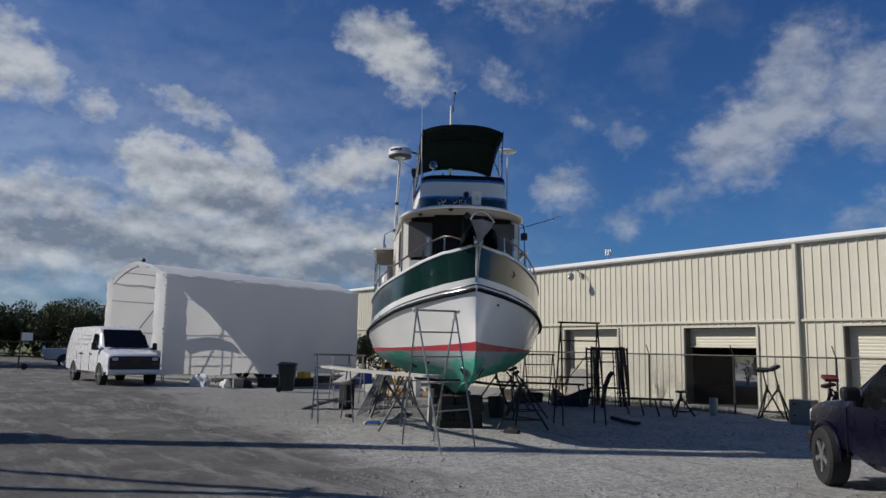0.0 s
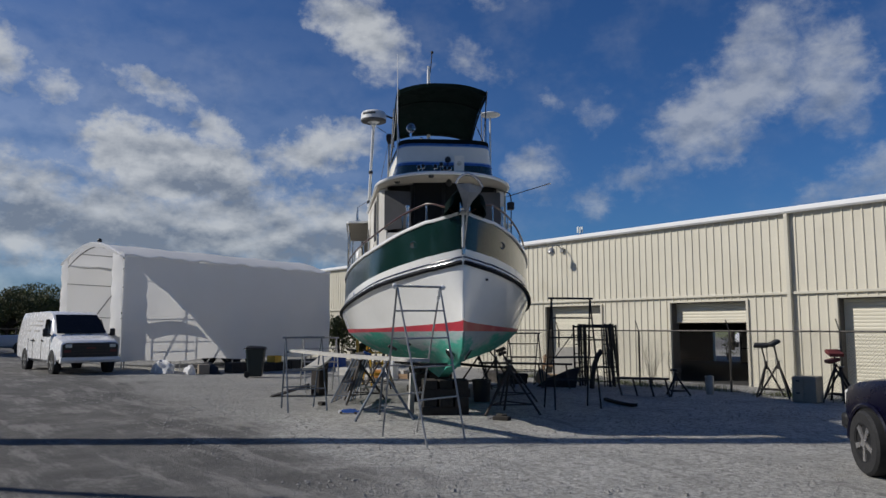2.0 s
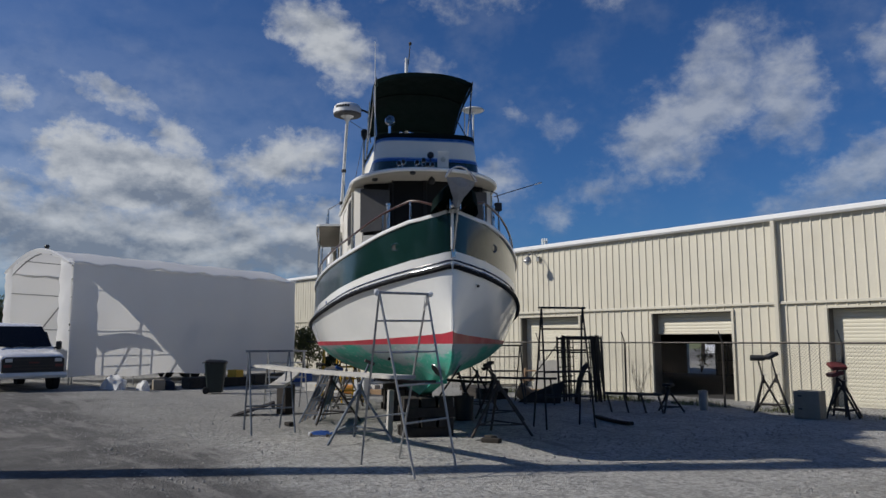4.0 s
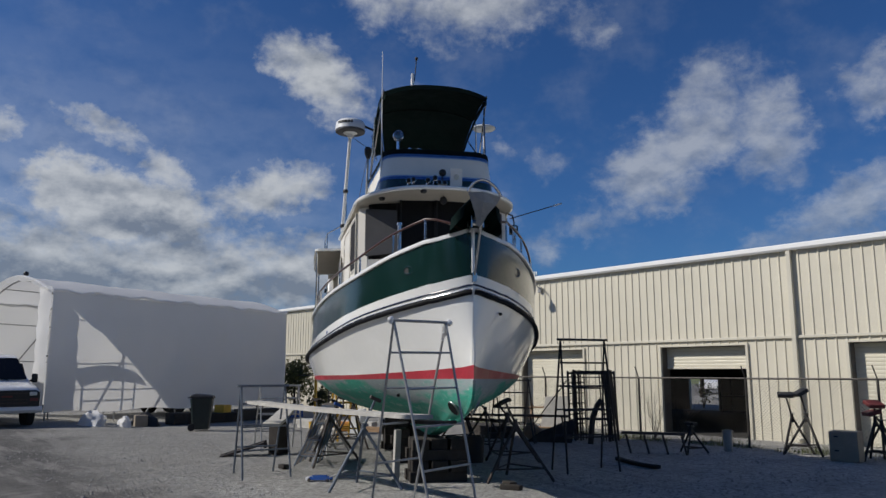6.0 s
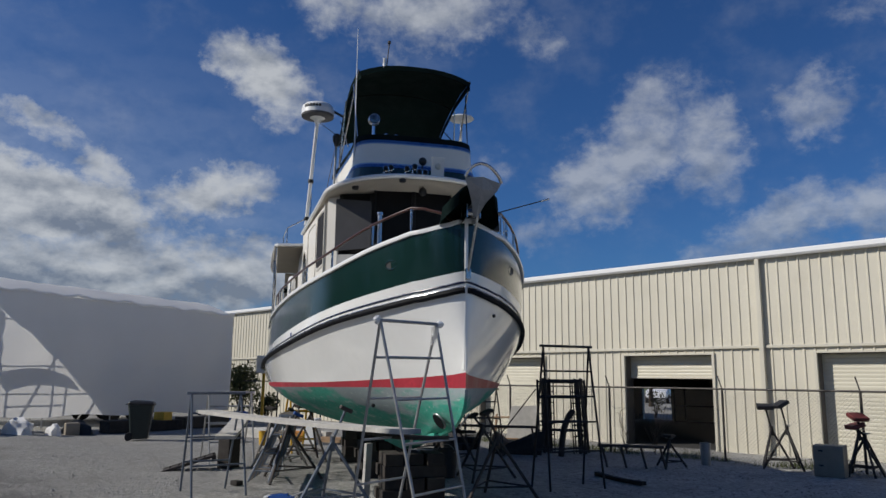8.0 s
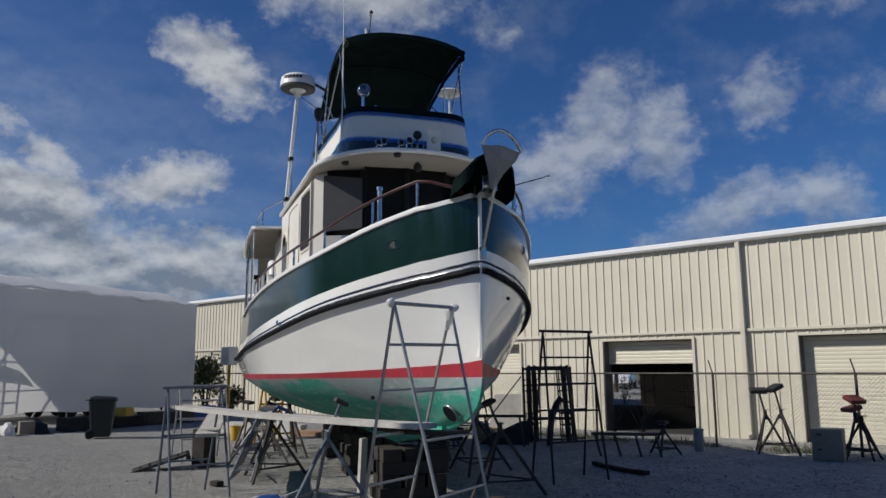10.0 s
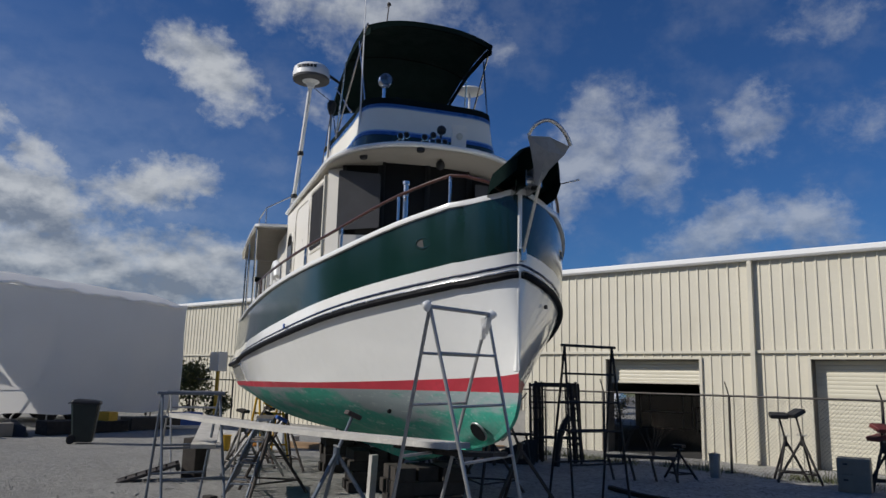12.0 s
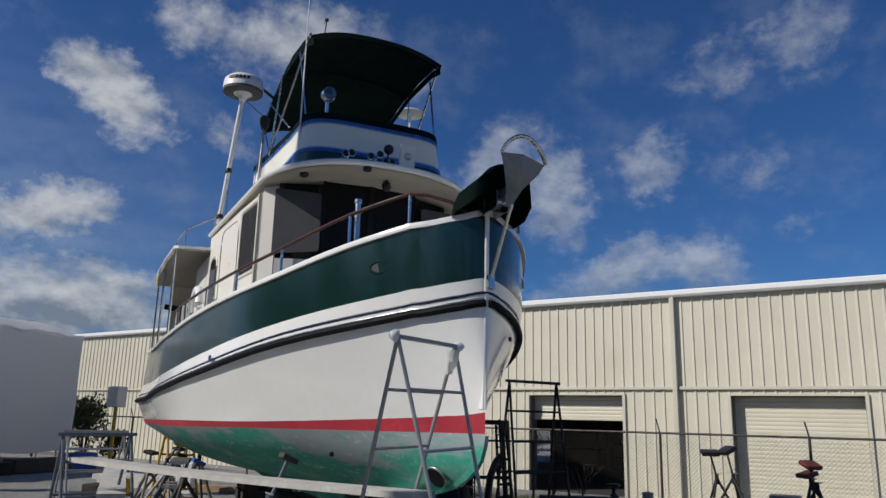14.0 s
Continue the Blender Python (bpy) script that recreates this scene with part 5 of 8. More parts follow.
def build_deck_gear():
    boat = BOAT
    # teak hand rail on steel posts along both bulwarks
    for side in (1, -1):
        pts = []
        for i in range(28):
            u = 0.42 + 4.95 * i / 27
            pts.append((u, side * (b_sheer(u) - 0.05), SHEER_F(u) + 0.29 + 0.05 * smooth01((u - 3) / 3) + 0.035 * smooth01((2.4 - u) / 1.6)))
        nose = [(0.10, side * 0.10, SHEER_F(0.10) + 0.06), (0.20, side * (b_sheer(0.20) - 0.14), SHEER_F(0.20) + 0.20), (0.32, side * (b_sheer(0.32) - 0.08), SHEER_F(0.32) + 0.29)]
        bm = B()
        sweep(bm, nose + pts, 0.017, 8)
        rail = part("hand_rail", bm, "teak", boat, "varnished brown wooden hand rail", smooth=True)
        for i in (0, 3, 8, 13, 18, 23, 27):
            u, s, z = pts[i]
            bm = B()
            rod(bm, (u, s, SHEER_F(u) + 0.03), (u, s, z), 0.014, 8)
            part("rail_post", bm, "steel", rail, smooth=True)
        for i in (22, 24, 25):
            u, s, z = pts[i]
            bm = B()
            box(bm, u - 0.03, s - 0.012, SHEER_F(u) + 0.03, u + 0.03, s + 0.012, z)
            part("rail_slat", bm, "teak" if i % 2 else "gel_white", rail)
        # teak strip on the cap rail
        bm = B()
        sweep(bm, [(u, side * (b_sheer(u) - 0.09), SHEER_F(u) + 0.055) for u in us(0.6, 9.0, 40)], 0.018, 6)
        part("teak_strip", bm, "teak", boat, smooth=True)
        # mooring post
        bm = B()
        u = 1.02
        rod(bm, (u, side * (b_sheer(u) - 0.16), SHEER_F(u) - 0.1), (u, side * (b_sheer(u) - 0.16), SHEER_F(u) + 0.47), 0.026, 10)
        rod(bm, (u, side * (b_sheer(u) - 0.16), SHEER_F(u) + 0.47), (u, side * (b_sheer(u) - 0.16), SHEER_F(u) + 0.50), 0.036, 10)
        rod(bm, (u - 0.07, side * (b_sheer(u) - 0.16), SHEER_F(u) + 0.36), (u + 0.07, side * (b_sheer(u) - 0.16), SHEER_F(u) + 0.36), 0.014, 8)
        part("mooring_post", bm, "steel", boat, smooth=True)
        # hawse pipe through the bulwark
        u, z = 0.62, 2.86
        n = Vector((-0.62, 0.78 * side, 0))
        mm = Matrix.Translation((u, side * (b_green(u) + 0.0), z)) @ n.to_track_quat("Z", "Y").to_matrix().to_4x4() @ Matrix.Diagonal((1.0, 1.0, 1, 1))
        bm = B()
        ring = [(0.085 * math.cos(a), 0.05 * math.sin(a), 0.0) for a in [6.283 * k / 20 for k in range(20)]]
        sweep(bm, [mm @ Vector(p) for p in ring], 0.013, 6, closed=True)
        hp = part("hawse_rim", bm, "gel_green", boat, "oval hawse pipe", smooth=True)
        bm = B()
        bm.faces.new([bm.verts.new(mm @ Vector((p[0] * 0.95, p[1] * 0.95, 0.004))) for p in ring])
        part("hawse_hole", bm, "black_plastic", hp)
        if side > 0:
            continue
        # small drain
        bm = B()
        mm = Matrix.Translation((0.33, side * (b_rub(0.33) - 0.03), 2.30)) @ Vector((-0.8, 0.6 * side, 0)).to_track_quat("Z", "Y").to_matrix().to_4x4()
        lathe(bm, [(0.0, 0.0), (0.02, 0.0), (0.02, 0.02), (0, 0.022)], 10, mm)
        part("drain", bm, "black_plastic", boat)
    # lifebuoy hung inside the rail
    bm = B()
    c = Vector((5.15, 1.62, 2.96))
    ring = [c + Vector((math.cos(a) * 0.28, 0, math.sin(a) * 0.28)) for a in [6.283 * k / 28 for k in range(28)]]
    sweep(bm, ring, 0.055, 10, closed=True)
    part("lifebuoy", bm, "white_plastic", boat, "white ring lifebuoy on the rail", smooth=True)
    # tape mark on the rubbing band
    bm = B()
    box(bm, 3.0, b_rub(3.05) + 0.02, RUB_F(3.05) + 0.07, 3.1, b_rub(3.05) + 0.035, RUB_F(3.05) + 0.12)
    part("tape", bm, "blue_plastic", boat, "blue masking tape")
    # bow thruster tunnel mouth
    for side in (1, -1):
        u, s, z = 0.575, 0.120, 1.167
        n = Vector((-0.25, 0.80 * side, -0.55))
        mm = Matrix.Translation((u, s * side, z)) @ n.to_track_quat("Z", "X").to_matrix().to_4x4()
        ring = [mm @ Vector((0.092 * math.cos(a), 0.092 * math.sin(a), 0.025)) for a in [6.283 * k / 24 for k in range(24)]]
        bm = B()
        sweep(bm, ring, 0.009, 6, closed=True)
        rim = part("thruster_rim", bm, "galv", boat, "bare grey thruster tunnel rim", smooth=True)
        bm = B()
        bm.faces.new([bm.verts.new(v + (mm.to_3x3() @ Vector((0, 0, 0.014)))) for v in ring])
        part("thruster_mouth", bm, "rub_black", rim, "dark thruster tunnel mouth")
    # through-hull fittings
    for u, z in ((1.65, 1.28),):
        bm = B()
        s = half(u, 1.84, 1.15) * 0.93
        bmesh.ops.create_uvsphere(bm, u_segments=10, v_segments=6, radius=0.024, matrix=Matrix.Translation((u, s - 0.01, z)))
        part("skin_fitting", bm, "rub_black", boat)
    # anchor with roll bar on the bow roller
    bm = B()
    tl, tr, tip, mid = Vector((-0.50, 0.16, 3.63)), Vector((-0.52, -0.22, 3.58)), Vector((-0.35, 0.0, 3.27)), Vector((-0.46, -0.03, 3.62))
    rows = [[tl + Vector((0, 0, 0.0)), mid + Vector((-0.06, 0, 0.02)), tr], [tl.lerp(tip, 0.30) + Vector((-0.01, 0.0, 0)), mid.lerp(tip, 0.30) + Vector((-0.08, 0, 0)), tr.lerp(tip, 0.22) + Vector((0, -0.02, 0))], [tl.lerp(tip, 0.62), mid.lerp(tip, 0.62) + Vector((-0.05, 0, 0)), tr.lerp(tip, 0.62)], [tip + Vector((0, 0.03, 0)), tip + Vector((-0.02, 0, -0.02)), tip + Vector((0, -0.03, 0))]]
    loft(bm, rows)
    bmesh.ops.solidify(bm, geom=list(bm.faces), thickness=0.018)
    anchor = part("anchor", bm, "anchor_zinc", boat, "galvanised plough anchor with a roll bar")
    bm = B()
    sweep(bm, [tl.lerp(tr, t) + Vector((-0.02, 0, 0.0)) + Vector((-0.05, 0.02, 0.155)) * math.sin(math.pi * t) ** 0.7 for t in [k / 14 for k in range(15)]], 0.017, 8)
    part("roll_bar", bm, "steel", anchor, smooth=True)
    bm = B()
    bar(bm, (-0.42, -0.02, 3.40), (0.35, 0.0, 3.38), 0.03, 0.07)
    part("shank", bm, "galv", anchor)
    bm = B()
    for s in (0.07, -0.07):
        plate(bm, [(-0.30, s, 3.26), (0.3, s, 3.22), (0.3, s, 3.40), (-0.30, s, 3.40)], 0.012, (0, 1, 0))
    rod(bm, (-0.26, -0.07, 3.32), (-0.26, 0.08, 3.32), 0.04, 10)
    part("bow_roller", bm, "steel", boat, "steel bow roller")
    bm = B()
    rod(bm, (-0.36, -0.02, 3.28), (-0.075, 0.0, 2.72), 0.014, 8)
    bob = part("bobstay", bm, "steel", boat, "steel bobstay", smooth=True)
    bm = B()
    box(bm, -0.09, -0.03, 2.64, -0.04, 0.03, 2.76, 0.008)
    part("bobstay_plate", bm, "steel", bob)
    # canvas cover over the windlass and roller
    bm = B()
    rows = []
    for u, w, zl, zr in ((0.30, 0.16, 3.24, 3.32), (0.22, 0.30, 3.22, 3.40), (0.12, 0.34, 3.23, 3.47), (0.0, 0.36, 3.26, 3.55), (-0.22, 0.29, 3.32, 3.62), (-0.32, 0.22, 3.38, 3.62)):
        rows.append([(u, -w, zl), (u, -w * 0.95, zl + (zr - zl) * 0.6), (u, -w * 0.45, zr - 0.02), (u, 0, zr), (u, w * 0.36, zr - 0.02), (u, w * 0.74, zl + (zr - zl) * 0.55), (u, w * 0.80, zl)])
    loft(bm, rows)
    bmesh.ops.solidify(bm, geom=list(bm.faces), thickness=0.01)
    part("windlass_cover", bm, "green_cloth", boat, "dark green canvas cover over the windlass", smooth=True)


build_house()
build_flybridge()
build_masts()
build_deck_gear()


# ---- things in the yard ----
def ladder_trestle(name, tops, feet, levels, r, material, label, group="", rag=False):
    """A four-legged trestle ladder: top bar between tops[0] and tops[1], feet in pairs under each end."""
    base = Vector((sum(f[0] for f in feet) / 4, sum(f[1] for f in feet) / 4, 0))
    base.z = gz(base.x, base.y)
    t = thing(name, Matrix.Translation(base), label, "trestle", group)
    T = [Vector(p) - base for p in tops]
    Fv = [Vector((x, y, gz(x, y))) - base for x, y in feet]
    d = (T[1] - T[0]).normalized()
    bm = B()
    rod(bm, T[0] - d * 0.06, T[1] + d * 0.06, r * 1.15, 8)
    part("top_bar", bm, material, t, smooth=True)
    for k, f in enumerate(Fv):
        top = T[0] if k in (0, 2) else T[1]
        bm = B()
        rod(bm, f, top, r, 8)
        part("leg", bm, material, t, smooth=True)
    for a, b in ((0, 1), (2, 3)):
        for h in levels:
            p, q = Fv[a].lerp(T[0], h), Fv[b].lerp(T[1], h)
            bm = B()
            rod(bm, p, q, r * 0.8, 8)
            part("rung", bm, material, t, smooth=True)
    if rag:
        for k, e in enumerate((T[0] - d * 0.05, T[1] + d * 0.05)):
            bm = B()
            bmesh.ops.create_icosphere(bm, subdivisions=2, radius=0.042, matrix=Matrix.Translation(e))
            for v in bm.verts:
                v.co += Vector((noise.noise(v.co * 14), noise.noise(v.co * 14 + Vector((5, 0, 0))), noise.noise(v.co * 14 + Vector((0, 7, 0))))) * 0.025
            part("padding", bm, "white_plastic", t, "white cloth padding", smooth=True)
        bm = B()
        rows = [[T[1] + Vector((-0.06 + (0.04 - 0.005 * j) * i, -0.02 + 0.015 * math.sin(i * 2 + j), -0.03 - 0.045 * j)) for i in range(4)] for j in range(5)]
        loft(bm, rows)
        bmesh.ops.solidify(bm, geom=list(bm.faces), thickness=0.012)
        part("hanging_rag", bm, "white_plastic", t, "dirty white rag", smooth=True)
    return t


ladder_trestle("ladder_trestle", [(-5.61, 7.93, 2.145), (-5.67, 8.72, 2.155)], [(-5.04, 8.04), (-5.24, 8.83), (-6.24, 8.10), (-6.38, 8.80)], (0.28, 0.48, 0.66, 0.84), 0.0145, "galv", "grey tubular steel trestle ladder before the bow", "trestles", True)
ladder_trestle("ladder_trestle", [(-7.38, 12.70, 2.13), (-7.07, 13.46, 2.13)], [(-7.14, 12.52), (-6.80, 13.42), (-7.66, 12.74), (-7.32, 13.60)], (0.26, 0.46, 0.64, 0.82), 0.017, "black_steel", "dark weathered steel trestle ladder in the boat's shade", "trestles")
ladder_trestle("sawhorse_trestle", [(-10.27, 8.43, 1.375), (-10.13, 9.12, 1.375)], [(-9.83, 8.30), (-9.73, 9.05), (-10.71, 8.57), (-10.53, 9.17)], (0.30, 0.55, 0.80), 0.0165, "blue_steel", "blue-grey steel trestle that carries a plank", "trestles")
ladder_trestle("sawhorse_trestle", [(-13.80, 10.54, 1.31), (-13.45, 11.26, 1.31)], [(-13.35, 10.40), (-13.00, 11.12), (-14.25, 10.68), (-13.90, 11.40)], (0.30, 0.55, 0.80), 0.0165, "galv", "grey steel trestle beside the shelter", "trestles")
ladder_trestle("sawhorse_trestle", [(-11.9, 15.6, 1.40), (-11.4, 16.2, 1.40)], [(-11.5, 15.4), (-11.0, 16.0), (-12.3, 15.8), (-11.8, 16.4)], (0.30, 0.55, 0.80), 0.0165, "dark_steel", "dark steel trestle near the fence", "trestles")


def plank(a, b, w, h, label, material="plank_wood", roll=0.0):
    a, b = Vector(a), Vector(b)
    mid = (a + b) / 2
    d = b - a
    bm = B()
    n = 10
    rows = []
    side = d.normalized().cross(Vector((0, 0, 1))).normalized()
    up = side.cross(d.normalized())
    rnd = random.Random(int(abs(a.x * 100)))
    for i in range(n + 1):
        p = a.lerp(b, i / n) - mid - up * (0.02 * math.sin(math.pi * i / n)) + side * rnd.uniform(-0.004, 0.004)
        rows.append([p + side * (sx * w / 2) + up * (sz * h / 2) for sx, sz in ((-1, -1), (1, -1), (1, 1), (-1, 1))])
    loft(bm, rows, close_u=True, caps=True)
    return single("plank", bm, material, label, "plank", "planks", m=Matrix.Translation(mid))


plank((-10.20, 8.60, 1.125), (-5.72, 8.44, 1.10), 0.26, 0.045, "long weathered scaffold plank laid between trestles")
plank((-9.62, 8.62, 0.80), (-11.9, 10.15, 0.90), 0.27, 0.045, "short weathered plank sloping between trestles")
plank((-6.42, 8.52, 1.055), (-5.40, 8.55, 1.055), 0.20, 0.035, "short dark board under the end of the long plank", "timber")
plank((-10.2, 14.1, 0.62), (-13.0, 14.6, 0.60), 0.22, 0.05, "dark plank in the shade on low stands", "timber")
plank((-7.77, 14.65, 0.04), (-6.56, 14.14, 0.04), 0.09, 0.06, "grey timber batten lying on the ground", "timber")


def boat_stand(name, at, foot, apex, pad, label, pad_material="yellow", leg="dark_steel", spin=0.0, pad_tilt=None):
    """A tripod stand: legs from the apex to the ground, a screw and a tilted pad."""
    base = Vector((at[0], at[1], gz(*at)))
    t = thing(name, Matrix.Translation(base), label, "boat stand", "boat stands")
    top = Vector((0, 0, apex))
    n = 3
    for k in range(n):
        a = spin + 6.2832 * k / n
        f = Vector((foot * math.cos(a), foot * math.sin(a), 0.0))
        bm = B()
        rod(bm, f, top, 0.022, 8)
        part("leg", bm, leg, t, smooth=True)
        a2 = spin + 6.2832 * (k + 1) / n
        g = Vector((foot * math.cos(a2), foot * math.sin(a2), 0.0))
        bm = B()
        rod(bm, f.lerp(top, 0.22), g.lerp(top, 0.22), 0.013, 6)
        part("brace", bm, leg, t, smooth=True)
    p = Vector(pad) - base
    bm = B()
    rod(bm, top - Vector((0, 0, 0.12)), top + Vector((0, 0, 0.06)), 0.034, 8)
    part("collar", bm, leg, t, smooth=True)
    bm = B()
    rod(bm, top, p, 0.018, 8)
    part("screw", bm, leg, t, smooth=True)
    bm = B()
    d = (p - top).normalized().cross(Vector((0, 0, 1)))
    rod(bm, top + Vector((-0.10, 0.05, 0.07)), top + Vector((0.10, -0.05, 0.07)), 0.010, 6)
    part("handle", bm, "galv", t, smooth=True)
    bm = B()
    tilt = Vector(pad_tilt) if pad_tilt else Vector((0, 0, 1))
    mm = Matrix.Translation(p) @ tilt.to_track_quat("Z", "Y").to_matrix().to_4x4()
    k = 1.0 if pad_material in ("black_plastic", "red_paint") else 0.68
    box(bm, -0.15 * k, -0.12 * k, -0.045 * k, 0.15 * k, 0.12 * k, 0.03 * k, 0.012, mm)
    part("pad", bm, pad_material, t)
    return t


def folded_trestle(foot, top, w, label, material="weathered_leg"):
    """A folded steel trestle that leans on its neighbours: two legs, rungs and a flat head."""
    base = Vector((foot[0], foot[1], gz(*foot)))
    d = Vector(top) - base
    side = d.cross(Vector((0, 0, 1))).normalized() * (w / 2)
    t = thing("folded_trestle", Matrix.Translation(base), label, "trestle", "folded trestles")
    for sgn in (-1, 1):
        bm = B()
        rod(bm, side * sgn + Vector((0, 0, 0.012)), side * sgn * 0.55 + d, 0.018, 8)
        part("leg", bm, material, t, smooth=True)
    for f in (0.16, 0.42, 0.70):
        e = side * (1 - 0.45 * f)
        bm = B()
        rod(bm, d * f - e, d * f + e, 0.012, 6)
        part("rung", bm, material, t, smooth=True)
    bm = B()
    bar(bm, d - side * 0.75, d + side * 0.75, 0.05, 0.04)
    part("head", bm, material, t)
    return t


for k in range(5):
    folded_trestle((-10.72 - 0.17 * k, 9.84 + 0.15 * k), (-11.22 - 0.15 * k, 10.62 + 0.13 * k, 0.97 + 0.02 * (k % 2)), 0.34, "grey steel trestle folded flat and leaning in a bundle", "weathered_leg" if k % 2 else "blue_steel")


def boat_point(u, s, z):
    return BOAT_M @ Vector((u, s, z))


for k, (u, s, z, side, pm, lg) in enumerate(((2.16, 0.98, 1.22, 1, "dark_steel", "blue_steel"), (5.0, 1.42, 1.02, 1, "blue_plastic", "dark_steel"), (6.6, 1.45, 1.02, 1, "timber", "galv"), (8.4, 1.30, 1.10, 1, "yellow", "dark_steel"),
                                             (2.6, 1.02, 1.16, -1, "timber", "dark_steel"), (4.6, 1.40, 1.02, -1, "timber", "dark_steel"), (6.6, 1.45, 1.02, -1, "timber", "dark_steel"), (8.3, 1.30, 1.08, -1, "timber", "dark_steel"))):
    p = boat_point(u, s * side, z)
    q = boat_point(u, (s + 0.16) * side, 0)
    out = BOAT_M.to_3x3() @ Vector((0, -0.45 * side, 1))
    boat_stand("boat_stand", (q.x, q.y), 0.58, 0.82, p, ("dark steel" if lg == "dark_steel" else "blue-grey steel" if lg == "blue_steel" else "galvanised") + " tripod boat stand propping the " + ("starboard" if side > 0 else "port") + " bilge", pm, lg, 0.6 + k * 0.5, out)
boat_stand("boat_stand", (-6.24, 18.35), 0.36, 0.72, (-6.33, 18.33, 1.15), "black tripod boat stand with a flat pad by the fence", "black_plastic", "black_steel", 0.4, (0.1, -0.2, 1))
boat_stand("boat_stand", (-5.96, 18.38), 0.44, 0.74, (-6.05, 18.36, 1.20), "black tripod boat stand with a large tilted pad by the fence", "black_plastic", "black_steel", 1.5, (-0.35, -0.4, 1))
boat_stand("boat_stand", (-4.70, 18.35), 0.36, 0.72, (-4.68, 18.32, 1.02), "steel tripod boat stand with a faded red pad", "red_paint", "black_steel", 0.2, (0.35, -0.25, 1))
boat_stand("boat_stand", (-4.62, 18.42), 0.38, 0.66, (-4.76, 18.38, 0.86), "dark tripod boat stand with a faded red pad by the fence", "red_paint", "black_steel", 1.1, (-0.2, -0.2, 1))
boat_stand("boat_stand", (-7.62, 16.9), 0.32, 0.46, (-7.62, 16.9, 0.58), "low dark tripod stand on the gravel", "black_steel", "black_steel", 0.8)
for u, s, z, pm in ((7.5, 1.80, 1.02, "timber"), (9.2, 1.2, 1.0, "timber")):
    q = boat_point(u, s, 0)
    boat_stand("boat_stand", (q.x, q.y), 0.42, 0.78, (q.x + 0.08, q.y - 0.05, z), "slim weathered grey tripod stand parked along the boat's side", pm, "weathered_leg", u, (0.2, 0.1, 1))
boat_stand("boat_stand", (-12.9, 12.3), 0.50, 0.90, (-12.9, 12.3, 1.05), "dark tripod stand standing free by the stern", "timber", "dark_steel", 0.1)


def keel_blocks(u, wide, rows, long, label):
    p = boat_point(u, 0, 0)
    ang = math.atan2(0.515, -0.857)
    t = thing("keel_block_pile", Matrix.Translation((p.x, p.y, gz(p.x, p.y))) @ Matrix.Rotation(ang, 4, "Z"), label, "timber pile", "keel blocks")
    rnd = random.Random(int(u * 10))
    h = rows[1]
    for k in range(rows[0]):
        for j in (-1, 0, 1):
            bm = B()
            e = rnd.uniform(-0.04, 0.04)
            if k % 2 == 0:
                box(bm, j * long / 3 - long / 7, -wide / 2 + e, k * h + 0.001, j * long / 3 + long / 7, wide / 2 + e, (k + 1) * h - 0.002, 0.008)
            else:
                box(bm, -long / 2 + e, j * wide / 3 - wide / 7, k * h + 0.001, long / 2 + e, j * wide / 3 + wide / 7, (k + 1) * h - 0.002, 0.008)
            part("block", bm, "timber", t)
    return t


keel_blocks(2.75, 0.85, (4, 0.155), 0.55, "stack of dark timber blocks under the keel")
keel_blocks(5.2, 0.80, (4, 0.147), 0.60, "stack of dark timber blocks under the keel amidships")
keel_blocks(7.6, 0.80, (4, 0.15), 0.60, "stack of dark timber blocks under the stern")


def simple_box(name, at, size, turn, material, label, category, bevel=0.01, lift=0.0, extra=None):
    x, y = at
    m = Matrix.Translation((x, y, gz(x, y) + lift)) @ Matrix.Rotation(radians(turn), 4, "Z")
    bm = B()
    box(bm, -size[0] / 2, -size[1] / 2, 0.0, size[0] / 2, size[1] / 2, size[2], bevel)
    return single(name, bm, material, label, category, m=m)


# upright batten and loose timber by the forward blocks
bm = B()
bar(bm, (0, 0, 0), (0.03, 0.01, 0.74), 0.10, 0.05, (1, 0, 0))
single("timber_post", bm, "plank_wood", "pale weathered timber offcut leaning on the keel blocks", "timber", m=Matrix.Translation((-8.33, 10.02, 0)))
for x, y, a, lx, label in ((-6.62, 10.72, 20, 0.30, "broken timber block on the gravel"), (-6.86, 10.93, -15, 0.22, "small dark block on the gravel"), (-10.69, 9.45, 5, 0.17, "dark flat block on the gravel")):
    simple_box("wood_block", (x, y), (lx, 0.12, 0.07), a, "timber", label, "block", 0.012)
simple_box("wood_crate", (-12.75, 10.45), (0.26, 0.30, 0.62), 20, "timber", "dark upright wooden crate under a plank", "crate", 0.015)


def creeper(at, turn):
    t = thing("wheeled_creeper", Matrix.Translation((at[0], at[1], gz(*at))) @ Matrix.Rotation(radians(turn), 4, "Z") @ Matrix.Rotation(radians(-17), 4, "Y") @ Matrix.Scale(0.74, 4), "dark mechanic's creeper board lying tilted on the gravel", "creeper")
    for y in (-0.28, 0.28):
        bm = B()
        bar(bm, (-0.75, y, 0.12), (0.75, y, 0.12), 0.07, 0.06)
        part("side_rail", bm, "dark_steel", t)
    for k in range(7):
        bm = B()
        x = -0.6 + k * 0.2
        box(bm, x - 0.08, -0.26, 0.11, x + 0.08, 0.26, 0.14, 0.004)
        part("slat", bm, "timber", t)
    for x in (-0.7, 0.7):
        for y in (-0.28, 0.28):
            bm = B()
            lathe(bm, [(0.05, -0.02), (0.055, 0), (0.05, 0.02)], 12, Matrix.Translation((x, y, 0.05)) @ Matrix.Rotation(math.pi / 2, 4, "X"))
            part("wheel", bm, "black_plastic", t)


creeper((-13.0, 9.75), 62)


